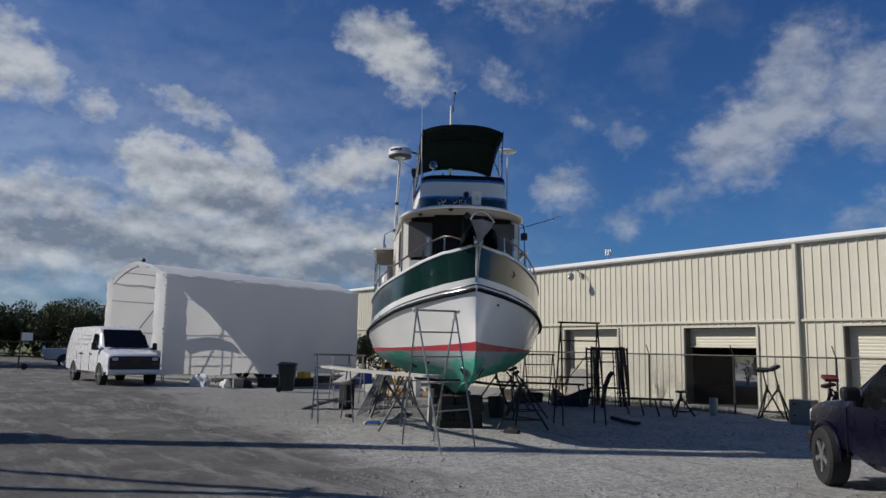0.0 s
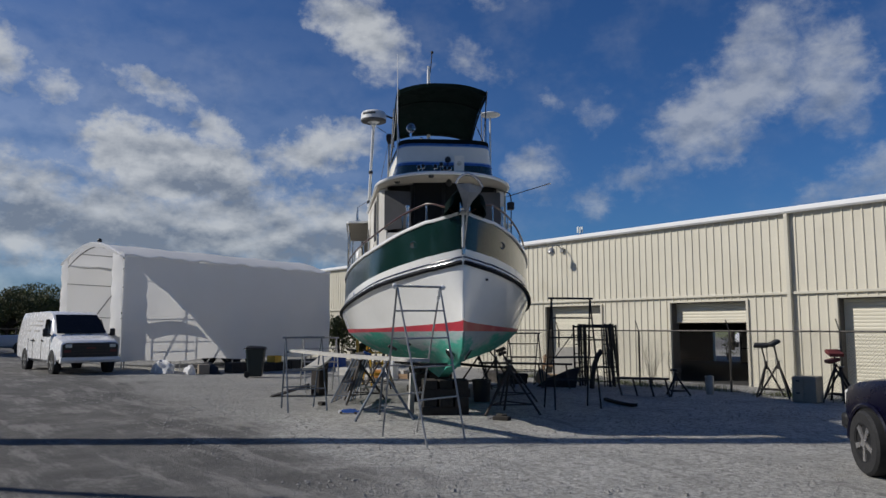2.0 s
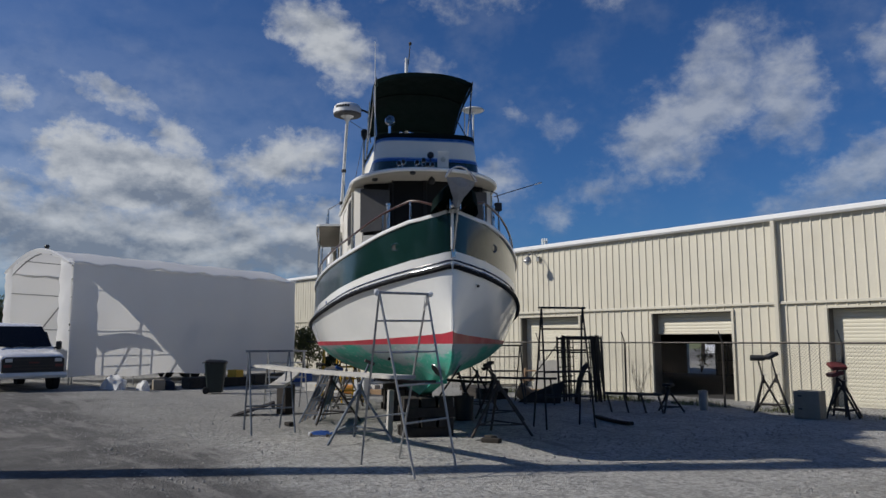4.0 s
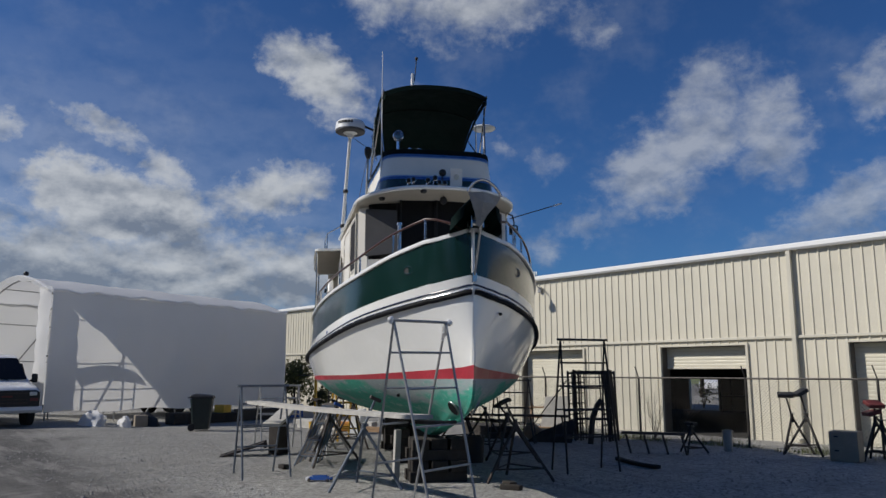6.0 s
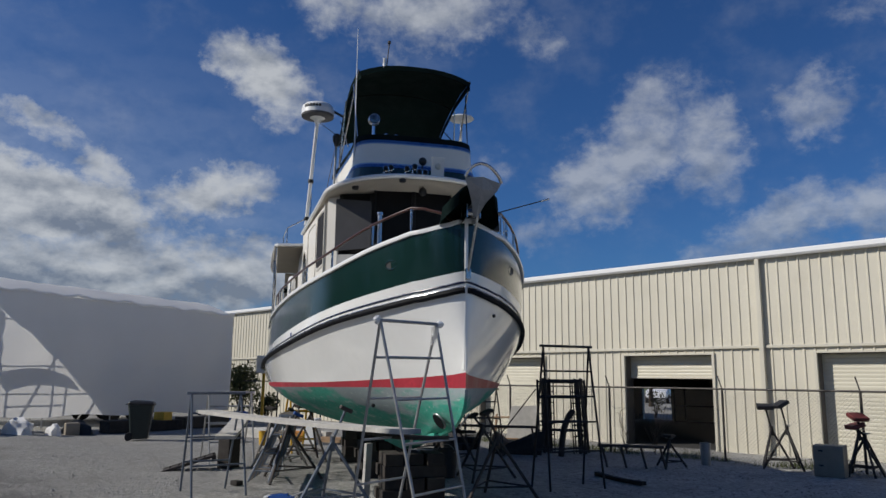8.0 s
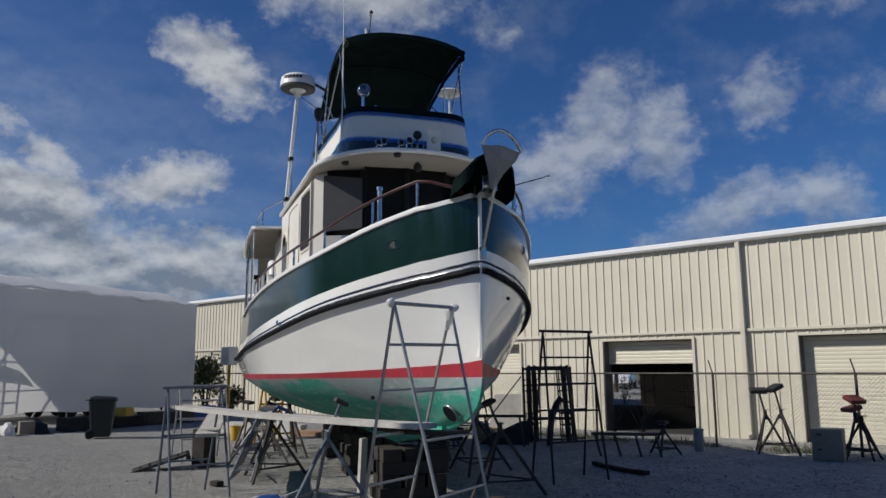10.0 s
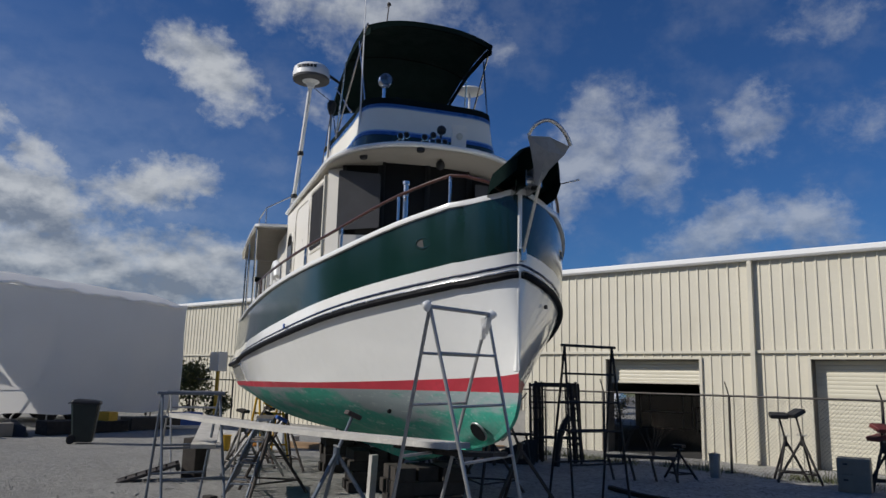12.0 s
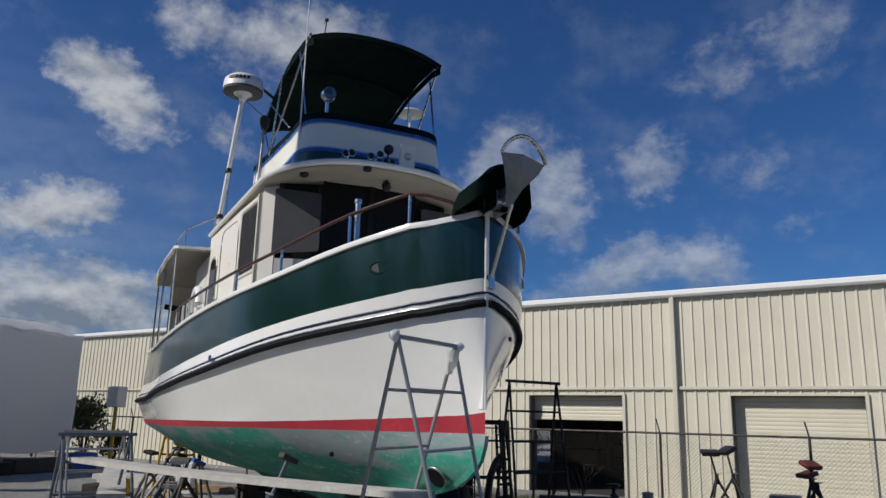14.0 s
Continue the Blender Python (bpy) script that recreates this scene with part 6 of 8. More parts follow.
def shop_tool(at):
    """A blue floor tool with a white front, lying low on the gravel."""
    t = thing("floor_jack", Matrix.Translation((at[0], at[1], gz(*at))) @ Matrix.Rotation(radians(35), 4, "Z") @ Matrix.Scale(0.5, 4), "blue and white trolley jack on the gravel", "jack")
    for y in (-0.12, 0.12):
        bm = B()
        plate(bm, [(-0.35, y, 0.04), (0.32, y, 0.05), (0.34, y, 0.12), (-0.05, y, 0.17), (-0.35, y, 0.13)], 0.012, (0, 1, 0))
        part("side_plate", bm, "blue_plastic", t)
    bm = B()
    box(bm, -0.42, -0.14, 0.02, -0.30, 0.14, 0.12, 0.01)
    part("front_bar", bm, "white_plastic", t, "white front bar")
    bm = B()
    bar(bm, (-0.25, 0, 0.10), (0.2, 0, 0.16), 0.10, 0.06)
    part("lift_arm", bm, "blue_plastic", t)
    bm = B()
    rod(bm, (0.28, 0, 0.12), (0.85, 0.02, 0.34), 0.016, 8)
    part("handle", bm, "galv", t)
    for x, y in ((-0.3, -0.15), (-0.3, 0.15), (0.28, -0.15), (0.28, 0.15)):
        bm = B()
        lathe(bm, [(0.045, -0.02), (0.05, 0.0), (0.045, 0.02)], 12, Matrix.Translation((x, y, 0.05)) @ Matrix.Rotation(math.pi / 2, 4, "X"))
        part("wheel", bm, "dark_steel", t)


shop_tool((-9.02, 9.15))


def wheelie_bin(at, turn):
    t = thing("wheelie_bin", Matrix.Translation((at[0], at[1], gz(*at))) @ Matrix.Rotation(radians(turn), 4, "Z") @ Matrix.Diagonal((0.86, 0.86, 1.02, 1)), "dark green wheeled rubbish bin with its lid shut", "bin")
    bm = B()
    rows = []
    for z, w, d in ((0.04, 0.21, 0.23), (0.10, 0.22, 0.25), (0.60, 0.26, 0.31), (0.86, 0.28, 0.34)):
        rows.append([(x * w, y * d, z) for x, y in ((-1, -0.85), (-0.85, -1), (0.85, -1), (1, -0.85), (1, 0.85), (0.85, 1), (-0.85, 1), (-1, 0.85))])
    loft(bm, rows, close_u=True, caps=True)
    part("body", bm, "bin_green", t)
    bm = B()
    rows = []
    for z, w, d in ((0.86, 0.30, 0.36), (0.90, 0.30, 0.36), (0.94, 0.27, 0.33), (0.965, 0.16, 0.22)):
        rows.append([(x * w, y * d - 0.01, z + 0.01 * y) for x, y in ((-1, -0.9), (-0.9, -1), (0.9, -1), (1, -0.9), (1, 0.9), (0.9, 1), (-0.9, 1), (-1, 0.9))])
    loft(bm, rows, close_u=True, caps=True)
    part("lid", bm, "black_plastic", t, "black lid")
    bm = B()
    rod(bm, (-0.24, 0.40, 0.88), (0.24, 0.40, 0.88), 0.015, 8)
    part("handle", bm, "bin_green", t)
    for x in (-0.25, 0.25):
        bm = B()
        lathe(bm, [(0.09, -0.03), (0.105, -0.02), (0.105, 0.02), (0.09, 0.03)], 16, Matrix.Translation((x, 0.27, 0.105)) @ Matrix.Rotation(math.pi / 2, 4, "Y"))
        part("wheel", bm, "tyre", t)


wheelie_bin((-19.40, 11.65), 150)
simple_box("plastic_crate", (-22.6, 13.7), (0.42, 0.34, 0.36), 20, "yellow", "yellow plastic box on the ground by the shelter", "box", 0.02, 0.18)


def pail(at, r, h, material, label):
    bm = B()
    lathe(bm, [(r * 0.85, 0.0), (r, h * 0.95), (r * 1.06, h * 0.95), (r * 1.06, h), (r * 0.95, h), (r * 0.80, 0.03)], 18)
    t = thing("bucket", Matrix.Translation((at[0], at[1], gz(*at))), label, "bucket", "buckets")
    part("pail", bm, material, t, smooth=True)
    bm = B()
    sweep(bm, [(r * math.cos(a), 0.02, h * 0.9 - 0.0 + 0.6 * r * math.sin(a)) for a in [math.pi * k / 8 for k in range(9)]], 0.005, 5)
    part("handle", bm, "galv", t)


for x, y, r, h, mname, label in ((-12.4, 13.9, 0.15, 0.38, "white_plastic", "white plastic bucket under the stern"), (-11.2, 12.6, 0.15, 0.36, "white_plastic", "white plastic bucket beside the keel blocks"), (-16.4, 13.4, 0.12, 0.32, "yellow", "yellow plastic bucket near the stern"), (-9.3, 12.5, 0.2, 0.46, "black_plastic", "black drum in the boat's shadow"), (-7.31, 17.75, 0.10, 0.42, "galv", "small grey gas cylinder by the fence")):
    pail((x, y), r, h, mname, label)


simple_box("white_box", (-15.9, 14.45), (0.34, 0.34, 0.62), 30, "white_plastic", "tall white plastic box on the ground past the stern", "box", 0.02)
simple_box("orange_case", (-16.75, 14.62), (0.40, 0.26, 0.26), 40, "orange_plastic", "orange plastic case on the ground past the stern", "case", 0.04)


def lumber(at, turn, n, size, material, label):
    t = thing("lumber_stack", Matrix.Translation((at[0], at[1], gz(*at))) @ Matrix.Rotation(radians(turn), 4, "Z"), label, "lumber", "lumber")
    rnd = random.Random(n)
    for k in range(n):
        bm = B()
        y = (k % 3 - 1) * size[1] * 1.1
        z = (k // 3) * size[2]
        e = rnd.uniform(-0.15, 0.15)
        box(bm, -size[0] / 2 + e, y - size[1] / 2, z + 0.001, size[0] / 2 + e, y + size[1] / 2, z + size[2] - 0.002, 0.004)
        part("board", bm, material, t)


lumber((-15.6, 15.4), 25, 4, (1.5, 0.14, 0.07), "cushion", "stack of tan timber behind the stern")
lumber((-17.6, 14.8), 10, 6, (2.6, 0.22, 0.12), "plank_wood", "stack of pale boards by the shelter")
lumber((-13.2, 16.6), -20, 6, (1.6, 0.22, 0.14), "timber", "stack of dark blocking by the fence")

# trestle ladder of pale wood near the stern
ladder_trestle("wooden_stepladder", [(-14.6, 12.9, 1.45), (-14.45, 13.3, 1.45)], [(-14.2, 12.75), (-14.0, 13.25), (-15.0, 12.95), (-14.9, 13.5)], (0.2, 0.4, 0.6, 0.8), 0.024, "yellow", "yellow wooden stepladder by the stern", "trestles")


def scaffold_frame(x, y, turn, lean, w, h, splay):
    """A welded frame: one upright plumb, the other splayed at its foot, close rungs between and a flat head."""
    m = Matrix.Translation((x, y, gz(x, y))) @ Matrix.Rotation(radians(turn), 4, "Z") @ Matrix.Rotation(radians(-lean), 4, "X")
    t = thing("scaffold_frame", m, "dark rusty steel scaffold frame leaning in a row", "scaffold frame", "scaffold frames")
    left, right = -w / 2, w / 2
    feet = ((left, left - 0.03), (right + splay, right))
    inner = ((left + 0.13, left + 0.10), (right + splay - 0.15, right - 0.13))
    for name, r, pairs in (("upright", 0.026, feet), ("inner_bar", 0.015, inner)):
        for lo, hi in pairs:
            bm = B()
            rod(bm, (lo, 0, 0.01), (hi, 0, h), r, 6)
            part(name, bm, "black_steel", t, smooth=True)
    bm = B()
    bar(bm, (left - 0.03, 0, h - 0.05), (right, 0, h - 0.05), 0.05, 0.05)
    part("head_bar", bm, "black_steel", t)
    for z in (0.14, 0.38, 0.62, 0.86, 1.10, 1.34):
        f = z / h
        for k in (0, 1):
            (a0, a1), (b0, b1) = feet[k], inner[k]
            bm = B()
            rod(bm, (a0 + (a1 - a0) * f, 0, z), (b0 + (b1 - b0) * f, 0, z), 0.013, 6)
            part("rung", bm, "black_steel", t, smooth=True)
    for z in (0.50, 1.22):
        bm = B()
        rod(bm, (left, 0, z), (right + splay * (1 - z / h), 0, z), 0.015, 6)
        part("crossbar", bm, "black_steel", t, smooth=True)


def scaffold_stack():
    """Steel scaffold frames standing one behind the other before the fence."""
    rnd = random.Random(8)
    for k in range(6):
        scaffold_frame(-10.46 - 0.035 * k + rnd.uniform(-0.05, 0.05), 17.22 + 0.11 * k, 33 + rnd.uniform(-5, 5), rnd.uniform(1, 4), 0.80 + rnd.uniform(-0.04, 0.05), 1.66 + rnd.uniform(-0.05, 0.05), 0.10 + rnd.uniform(-0.04, 0.08))
    t = thing("steel_tube", Matrix.Translation((-11.85, 16.85, gz(-11.85, 16.85))), "thin steel tube leaning on the scaffold frames", "tube")
    bm = B()
    rod(bm, (-0.25, -0.12, 0.012), (0.72, 0.42, 1.40), 0.014, 6)
    part("tube", bm, "dark_steel", t, smooth=True)


scaffold_stack()


def file_cabinet(at, turn):
    t = thing("metal_cabinet", Matrix.Translation((at[0], at[1], gz(*at))) @ Matrix.Rotation(radians(turn), 4, "Z") @ Matrix.Scale(0.86, 4), "grey two-drawer metal cabinet standing on the gravel", "cabinet")
    bm = B()
    box(bm, -0.28, -0.24, 0.0, 0.28, 0.24, 0.62, 0.012)
    part("body", bm, "grey_cabinet", t)
    for z in (0.04, 0.33):
        bm = B()
        box(bm, -0.26, -0.256, z, 0.0, -0.242, z + 0.26, 0.006)
        d = part("drawer", bm, "grey_cabinet", t)
        bm = B()
        box(bm, -0.17, -0.275, z + 0.17, -0.09, -0.26, z + 0.20)
        part("handle", bm, "black_plastic", d)


file_cabinet((-5.02, 17.80), 8)


def low_bench(a, b, h, label):
    a, b = Vector((*a, gz(*a))), Vector((*b, gz(*b)))
    mid = (a + b) / 2
    t = thing("low_rack", Matrix.Translation(mid), label, "rack", "low racks")
    up = Vector((0, 0, h))
    bm = B()
    bar(bm, a - mid + up, b - mid + up, 0.16, 0.05)
    part("beam", bm, "dark_steel", t)
    for f in (0.06, 0.35, 0.65, 0.94):
        p = a.lerp(b, f) - mid
        bm = B()
        rod(bm, p + Vector((0.08, 0.05, 0)), p + up, 0.022, 6)
        part("leg", bm, "dark_steel", t, smooth=True)


low_bench((-8.50, 15.80), (-7.45, 16.40), 0.40, "low dark steel rack in front of the fence")
low_bench((-12.4, 15.0), (-10.3, 16.3), 0.62, "dark steel rail on short legs in the shade")

# plywood cut-out and cushion leaning by the fence
def wooden_steps(at, turn):
    """Three open treads between two stringers."""
    t = thing("wooden_steps", Matrix.Translation((at[0], at[1], gz(*at))) @ Matrix.Rotation(radians(turn), 4, "Z"), "short flight of bare tan wooden steps", "steps")
    for x in (-0.26, 0.26):
        bm = B()
        plate(bm, [Vector((x, 0.0, 0.0)), Vector((x, 0.24, 0.0)), Vector((x, 0.78, 0.76)), Vector((x, 0.52, 0.76))], 0.035, (1, 0, 0))
        part("stringer", bm, "cushion", t)
    for k in range(3):
        bm = B()
        box(bm, -0.30, 0.08 + 0.19 * k, 0.19 + 0.24 * k, 0.34, 0.34 + 0.19 * k, 0.225 + 0.24 * k, 0.006)
        part("tread", bm, "cushion", t)
    return t


wooden_steps((-12.25, 17.45), 35)
bm = B()
plate(bm, [Vector(p) for p in ((-0.55, -0.10, 0.0), (0.50, -0.10, 0.0), (0.56, 0.14, 0.50), (0.30, 0.13, 0.46), (0.02, 0.08, 0.33), (-0.25, 0.0, 0.22))], 0.02, (0, -1, 0.4))
single("plywood_offcut", bm, "timber", "dark brown plywood offcut with a sloping edge by the fence", "plywood", m=Matrix.Translation((-11.0, 16.5, 0.0)) @ Matrix.Rotation(radians(30), 4, "Z"))
bm = B()
plate(bm, [Vector(p) for p in ((-0.42, 0, 0.0), (0.34, 0, 0.0), (0.36, 0.22, 0.99), (-0.28, 0.22, 0.97))], 0.018, (0, -1, 0.2))
single("sheet_panel", bm, "plank_wood", "pale grey sheet of board leaning by the fence", "panel", m=Matrix.Translation((-11.95, 17.75, 0.0)) @ Matrix.Rotation(radians(30), 4, "Z"))
bm = B()
sweep(bm, [(0.0, 0, 0.0), (0.02, 0, 0.30), (0.06, 0.02, 0.58), (0.16, 0.05, 0.84), (0.26, 0.08, 0.97)], 0.07, 6)
single("rubber_fender", bm, "black_plastic", "black rubber fender strip leaning on the scaffold frames", "fender", smooth=True, m=Matrix.Translation((-10.12, 16.84, 0.0)) @ Matrix.Rotation(radians(30), 4, "Z"))
bm = B()
box(bm, -0.25, -0.08, 0, 0.25, 0.08, 0.4, 0.06)
single("foam_cushion", bm, "cushion", "tan foam cushion dumped on the ground", "cushion", smooth=True, m=Matrix.Translation((-11.75, 16.6, 0)) @ Matrix.Rotation(radians(30), 4, "Y"))


# ---- chain-link fence ----
def build_fence():
    Y, TOP = 18.7, 1.46
    x0, x1 = -30.0, 6.0
    t = thing("chain_link_fence", Matrix.Translation((0, Y, 0)), "galvanised chain-link fence with a top rail along the shed", "fence")
    bm = B()
    rod(bm, (x0, 0, TOP), (x1, 0, TOP), 0.021, 8)
    part("top_rail", bm, "dull_galv", t, smooth=True)
    xs = [-29.6, -26.9, -24.2, -21.5, -18.8, -16.1, -13.1, -10.08, -7.35, -4.72, -2.0, 0.7, 3.4, 5.9]
    for k, x in enumerate(xs):
        bm = B()
        rod(bm, (x, 0, -0.08), (x, 0, TOP + 0.02), 0.026, 8)
        post = part("post", bm, "dull_galv", t, smooth=True)
        bm = B()
        rod(bm, (x, 0, TOP), (x - 0.05, -0.07, TOP + 0.27), 0.014, 6)
        part("barb_arm", bm, "dull_galv", post, smooth=True)
    # the mesh: zigzag wires
    verts, faces = [], []
    pitch, r = 0.075, 0.0024

    def strip(pts):
        base = len(verts)
        for x, y, z in pts:
            verts.extend(((x - r, y, z), (x + r, y - r, z), (x + r, y + r, z)))
        for i in range(len(pts) - 1):
            a = base + 3 * i
            for j in range(3):
                faces.append((a + j, a + (j + 1) % 3, a + 3 + (j + 1) % 3, a + 3 + j))

    nz = int((TOP - 0.02) / (pitch / 2))
    x = -17.0
    k = 0
    while x < -1.5:
        strip([(x + (pitch / 2 if (i + k) % 2 else 0), 0.004 if i % 2 else -0.004, 0.02 + i * pitch / 2 - 0.1) for i in range(nz + 3)])
        x += pitch / 2
        k += 1
    me = bpy.data.meshes.new("wire_mesh")
    me.from_pydata(verts, [], faces)
    me.materials.append(M["dull_galv"])
    ob = new("wire_mesh", me)
    ob.parent = t
    tagged(ob, "diamond wire mesh", kind="stuff")


build_fence()


# ---- weeds, bush and loose stones ----
def weeds():
    rnd = random.Random(12)
    verts, faces = [], []

    def blade(x, y, z, h, lean, w):
        a = rnd.uniform(0, 6.28)
        dx, dy = math.cos(a) * lean, math.sin(a) * lean
        px, py = -math.sin(a) * w, math.cos(a) * w
        b = len(verts)
        verts.extend(((x - px, y - py, z), (x + px, y + py, z), (x + dx * 0.5 + px * 0.7, y + dy * 0.5 + py * 0.7, z + h * 0.6), (x + dx * 0.5 - px * 0.7, y + dy * 0.5 - py * 0.7, z + h * 0.6), (x + dx, y + dy, z + h)))
        faces.extend(((b, b + 1, b + 2, b + 3), (b + 3, b + 2, b + 4)))

    for _ in range(5200):
        x = rnd.uniform(-16, -2)
        y = 18.75 + rnd.gauss(0, 0.22)
        d = noise.noise((x * 0.8, y, 3.0))
        if d < -0.15:
            continue
        blade(x, y, gz(x, y) - 0.01, rnd.uniform(0.05, 0.26) * (0.6 + d), rnd.uniform(0.02, 0.14), 0.004)
    me = bpy.data.meshes.new("weeds")
    me.from_pydata(verts, [], faces)
    me.materials.append(M["grass"])
    tagged(new("weeds", me), "dry weeds along the foot of the fence", "weeds", kind="stuff")


weeds()


def stones():
    rnd = random.Random(21)
    verts, faces = [], []
    octa = ((1, 0, 0), (0, 1, 0), (-1, 0, 0), (0, -1, 0), (0, 0, 1))
    tri = ((0, 1, 4), (1, 2, 4), (2, 3, 4), (3, 0, 4))
    for _ in range(9000):
        x = rnd.uniform(-16, 1.5)
        y = rnd.uniform(5.5, 18)
        if noise.noise((x * 0.5, y * 0.5, 9)) < -0.1:
            continue
        r = rnd.uniform(0.008, 0.026) * (1.5 if rnd.random() < 0.04 else 1)
        a = rnd.uniform(0, 6.28)
        b = len(verts)
        z = gz(x, y)
        for px, py, pz in octa:
            qx, qy = px * r * rnd.uniform(0.7, 1.3), py * r * rnd.uniform(0.7, 1.3)
            verts.append((x + qx * math.cos(a) - qy * math.sin(a), y + qx * math.sin(a) + qy * math.cos(a), z - 0.004 + pz * r * rnd.uniform(0.5, 0.9)))
        faces.extend(tuple(b + i for i in f) for f in tri)
    me = bpy.data.meshes.new("loose_stones")
    me.from_pydata(verts, [], faces)
    me.materials.append(M["stone"])
    tagged(new("loose_stones", me), "loose grey stones scattered over the yard", "gravel", kind="stuff")


stones()


def leaf_cloud(centres, n, size, seed, flat=0.7):
    """Many small leaves round the given (x, y, z, radius) clumps."""
    rnd = random.Random(seed)
    verts, faces = [], []
    for _ in range(n):
        cx, cy, cz, r = centres[rnd.randrange(len(centres))]
        while True:
            p = Vector((rnd.uniform(-1, 1), rnd.uniform(-1, 1), rnd.uniform(-1, 1)))
            if 0.25 < p.length < 1:
                break
        p = Vector((cx, cy, cz)) + p * r
        q = Euler((rnd.uniform(0, 6.28), rnd.uniform(0, 6.28), rnd.uniform(0, 6.28))).to_matrix()
        s = size * rnd.uniform(0.6, 1.4)
        b = len(verts)
        for a in ((-0.5, 0, 0), (0, -0.28, 0.04), (0.5, 0, 0), (0, 0.28, 0.04)):
            verts.append(p + q @ (Vector(a) * s))
        faces.append((b, b + 1, b + 2, b + 3))
    return verts, faces


def bush(at, seed, spread, height, n, label):
    rnd = random.Random(seed)
    z0 = gz(*at)
    t = thing("bush", Matrix.Translation((at[0], at[1], z0)), label, "bush", "bushes")
    cl = []
    for k in range(9):
        a = rnd.uniform(0, 6.28)
        r = rnd.uniform(0.1, spread)
        tip = Vector((r * math.cos(a), r * math.sin(a), rnd.uniform(0.45, 1.0) * height))
        bm = B()
        rod(bm, (0.03 * math.cos(a), 0.03 * math.sin(a), 0), tip, 0.02, 5, 0.008)
        part("stem", bm, "bark", t)
        cl.append((*tip, rnd.uniform(0.2, 0.38) * height))
    v, f = leaf_cloud(cl, n, 0.12, seed)
    me = bpy.data.meshes.new("crown")
    me.from_pydata([tuple(p) for p in v], [], f)
    me.materials.append(M["leaf"])
    ob = new("crown", me)
    ob.parent = t


bush((-26.95, 18.85), 3, 0.42, 1.75, 2200, "dark green bush at the corner of the shelter")
bush((-27.3, 20.2), 5, 0.4, 0.8, 900, "low olive bush beside the shed")


def dead_weed(at, seed):
    rnd = random.Random(seed)
    bm = B()
    for k in range(12):
        a = rnd.uniform(0, 6.28)
        p = Vector((0, 0, 0))
        d = Vector((math.cos(a) * 0.25, math.sin(a) * 0.25, 1)).normalized()
        for i in range(4):
            q = p + d * rnd.uniform(0.18, 0.30)
            rod(bm, p, q, 0.006 - 0.001 * i, 4)
            if i > 0:
                e = Vector((rnd.uniform(-1, 1), rnd.uniform(-1, 1), 0.6)).normalized()
                rod(bm, q, q + e * rnd.uniform(0.08, 0.2), 0.003, 4)
            p = q
            d = (d + Vector((rnd.uniform(-0.3, 0.3), rnd.uniform(-0.3, 0.3), 0))).normalized()
    single("dead_shrub", bm, "bark", "leafless brown shrub by the fence", "shrub", m=Matrix.Translation((at[0], at[1], gz(*at))))


dead_weed((-9.55, 18.5), 4)
dead_weed((-9.1, 18.95), 7)


# ---- vehicles ----
def wheel(parent, x, y, r, w, rim, steer=0.0, spokes=5):
    m = Matrix.Translation((x, y, r)) @ Matrix.Rotation(steer, 4, "Z") @ Matrix.Rotation(-math.pi / 2 if y > 0 else math.pi / 2, 4, "X")
    bm = B()
    lathe(bm, [(r * 0.60, -w / 2), (r * 0.92, -w / 2), (r, -w / 2 + 0.03), (r, w / 2 - 0.03), (r * 0.92, w / 2), (r * 0.62, w / 2 - 0.005), (r * 0.60, w / 2 - 0.05)], 28, m)
    wh = part("wheel", bm, "tyre", parent, "black tyre", smooth=True)
    bm = B()
    lathe(bm, [(r * 0.60, w / 2 - 0.03), (r * 0.62, w / 2 - 0.01), (r * 0.56, w / 2 - 0.012), (r * 0.52, w / 2 - 0.06), (0.0, w / 2 - 0.065)], 28, m)
    part("rim", bm, "black_plastic" if spokes else rim, wh, smooth=True)
    for k in range(spokes):
        a = 6.2832 * k / spokes + 0.3
        bm = B()
        c, s = math.cos(a), math.sin(a)
        nx, ny = -s, c
        pts = []
        for rr, hw, zz in ((0.10 * r, 0.024, w / 2 - 0.012), (0.57 * r, 0.034, w / 2 - 0.008)):
            pts.append([m @ Vector((c * rr + nx * hw * e, s * rr + ny * hw * e, zz - d)) for e, d in ((-1, 0.0), (1, 0.0), (1, 0.035), (-1, 0.035))])
        loft(bm, pts, close_u=True, caps=True)
        part("spoke", bm, rim, wh)
    bm = B()
    lathe(bm, [(0.0, w / 2 - 0.06), (0.06, w / 2 - 0.05), (0.055, w / 2 - 0.003), (0, w / 2)], 14, m)
    part("hub_cap", bm, rim, wh, smooth=True)
    return wh


def body_shell(bm, stations):
    """Skin over stations of (x, bottom, half width, shoulder, top half width, top)."""
    rows = []
    for x, zb, w, zm, wt, zt in stations:
        h = [(0.0, zb), (w * 0.86, zb), (w * 0.985, zb + 0.10), (w, (zb + zm) / 2), (w * 0.985, zm), (wt + (w - wt) * 0.1, zm + (zt - zm) * 0.75), (wt * 0.93, zt - 0.015), (wt * 0.6, zt + 0.015), (0.0, zt + 0.02)]
        rows.append([(x, y, z) for y, z in h] + [(x, -y, z) for y, z in h[-2:0:-1]])
    loft(bm, rows, close_u=True, caps=True)
    return bm


def glass(parent, name, pts, out, label="dark window glass"):
    n = (Vector(pts[1]) - Vector(pts[0])).cross(Vector(pts[2]) - Vector(pts[0])).normalized()
    bm = B()
    plate(bm, rounded([Vector(p) for p in pts], 0.05, 3), out, n)
    return part(name, bm, "dark_glass", parent, label)


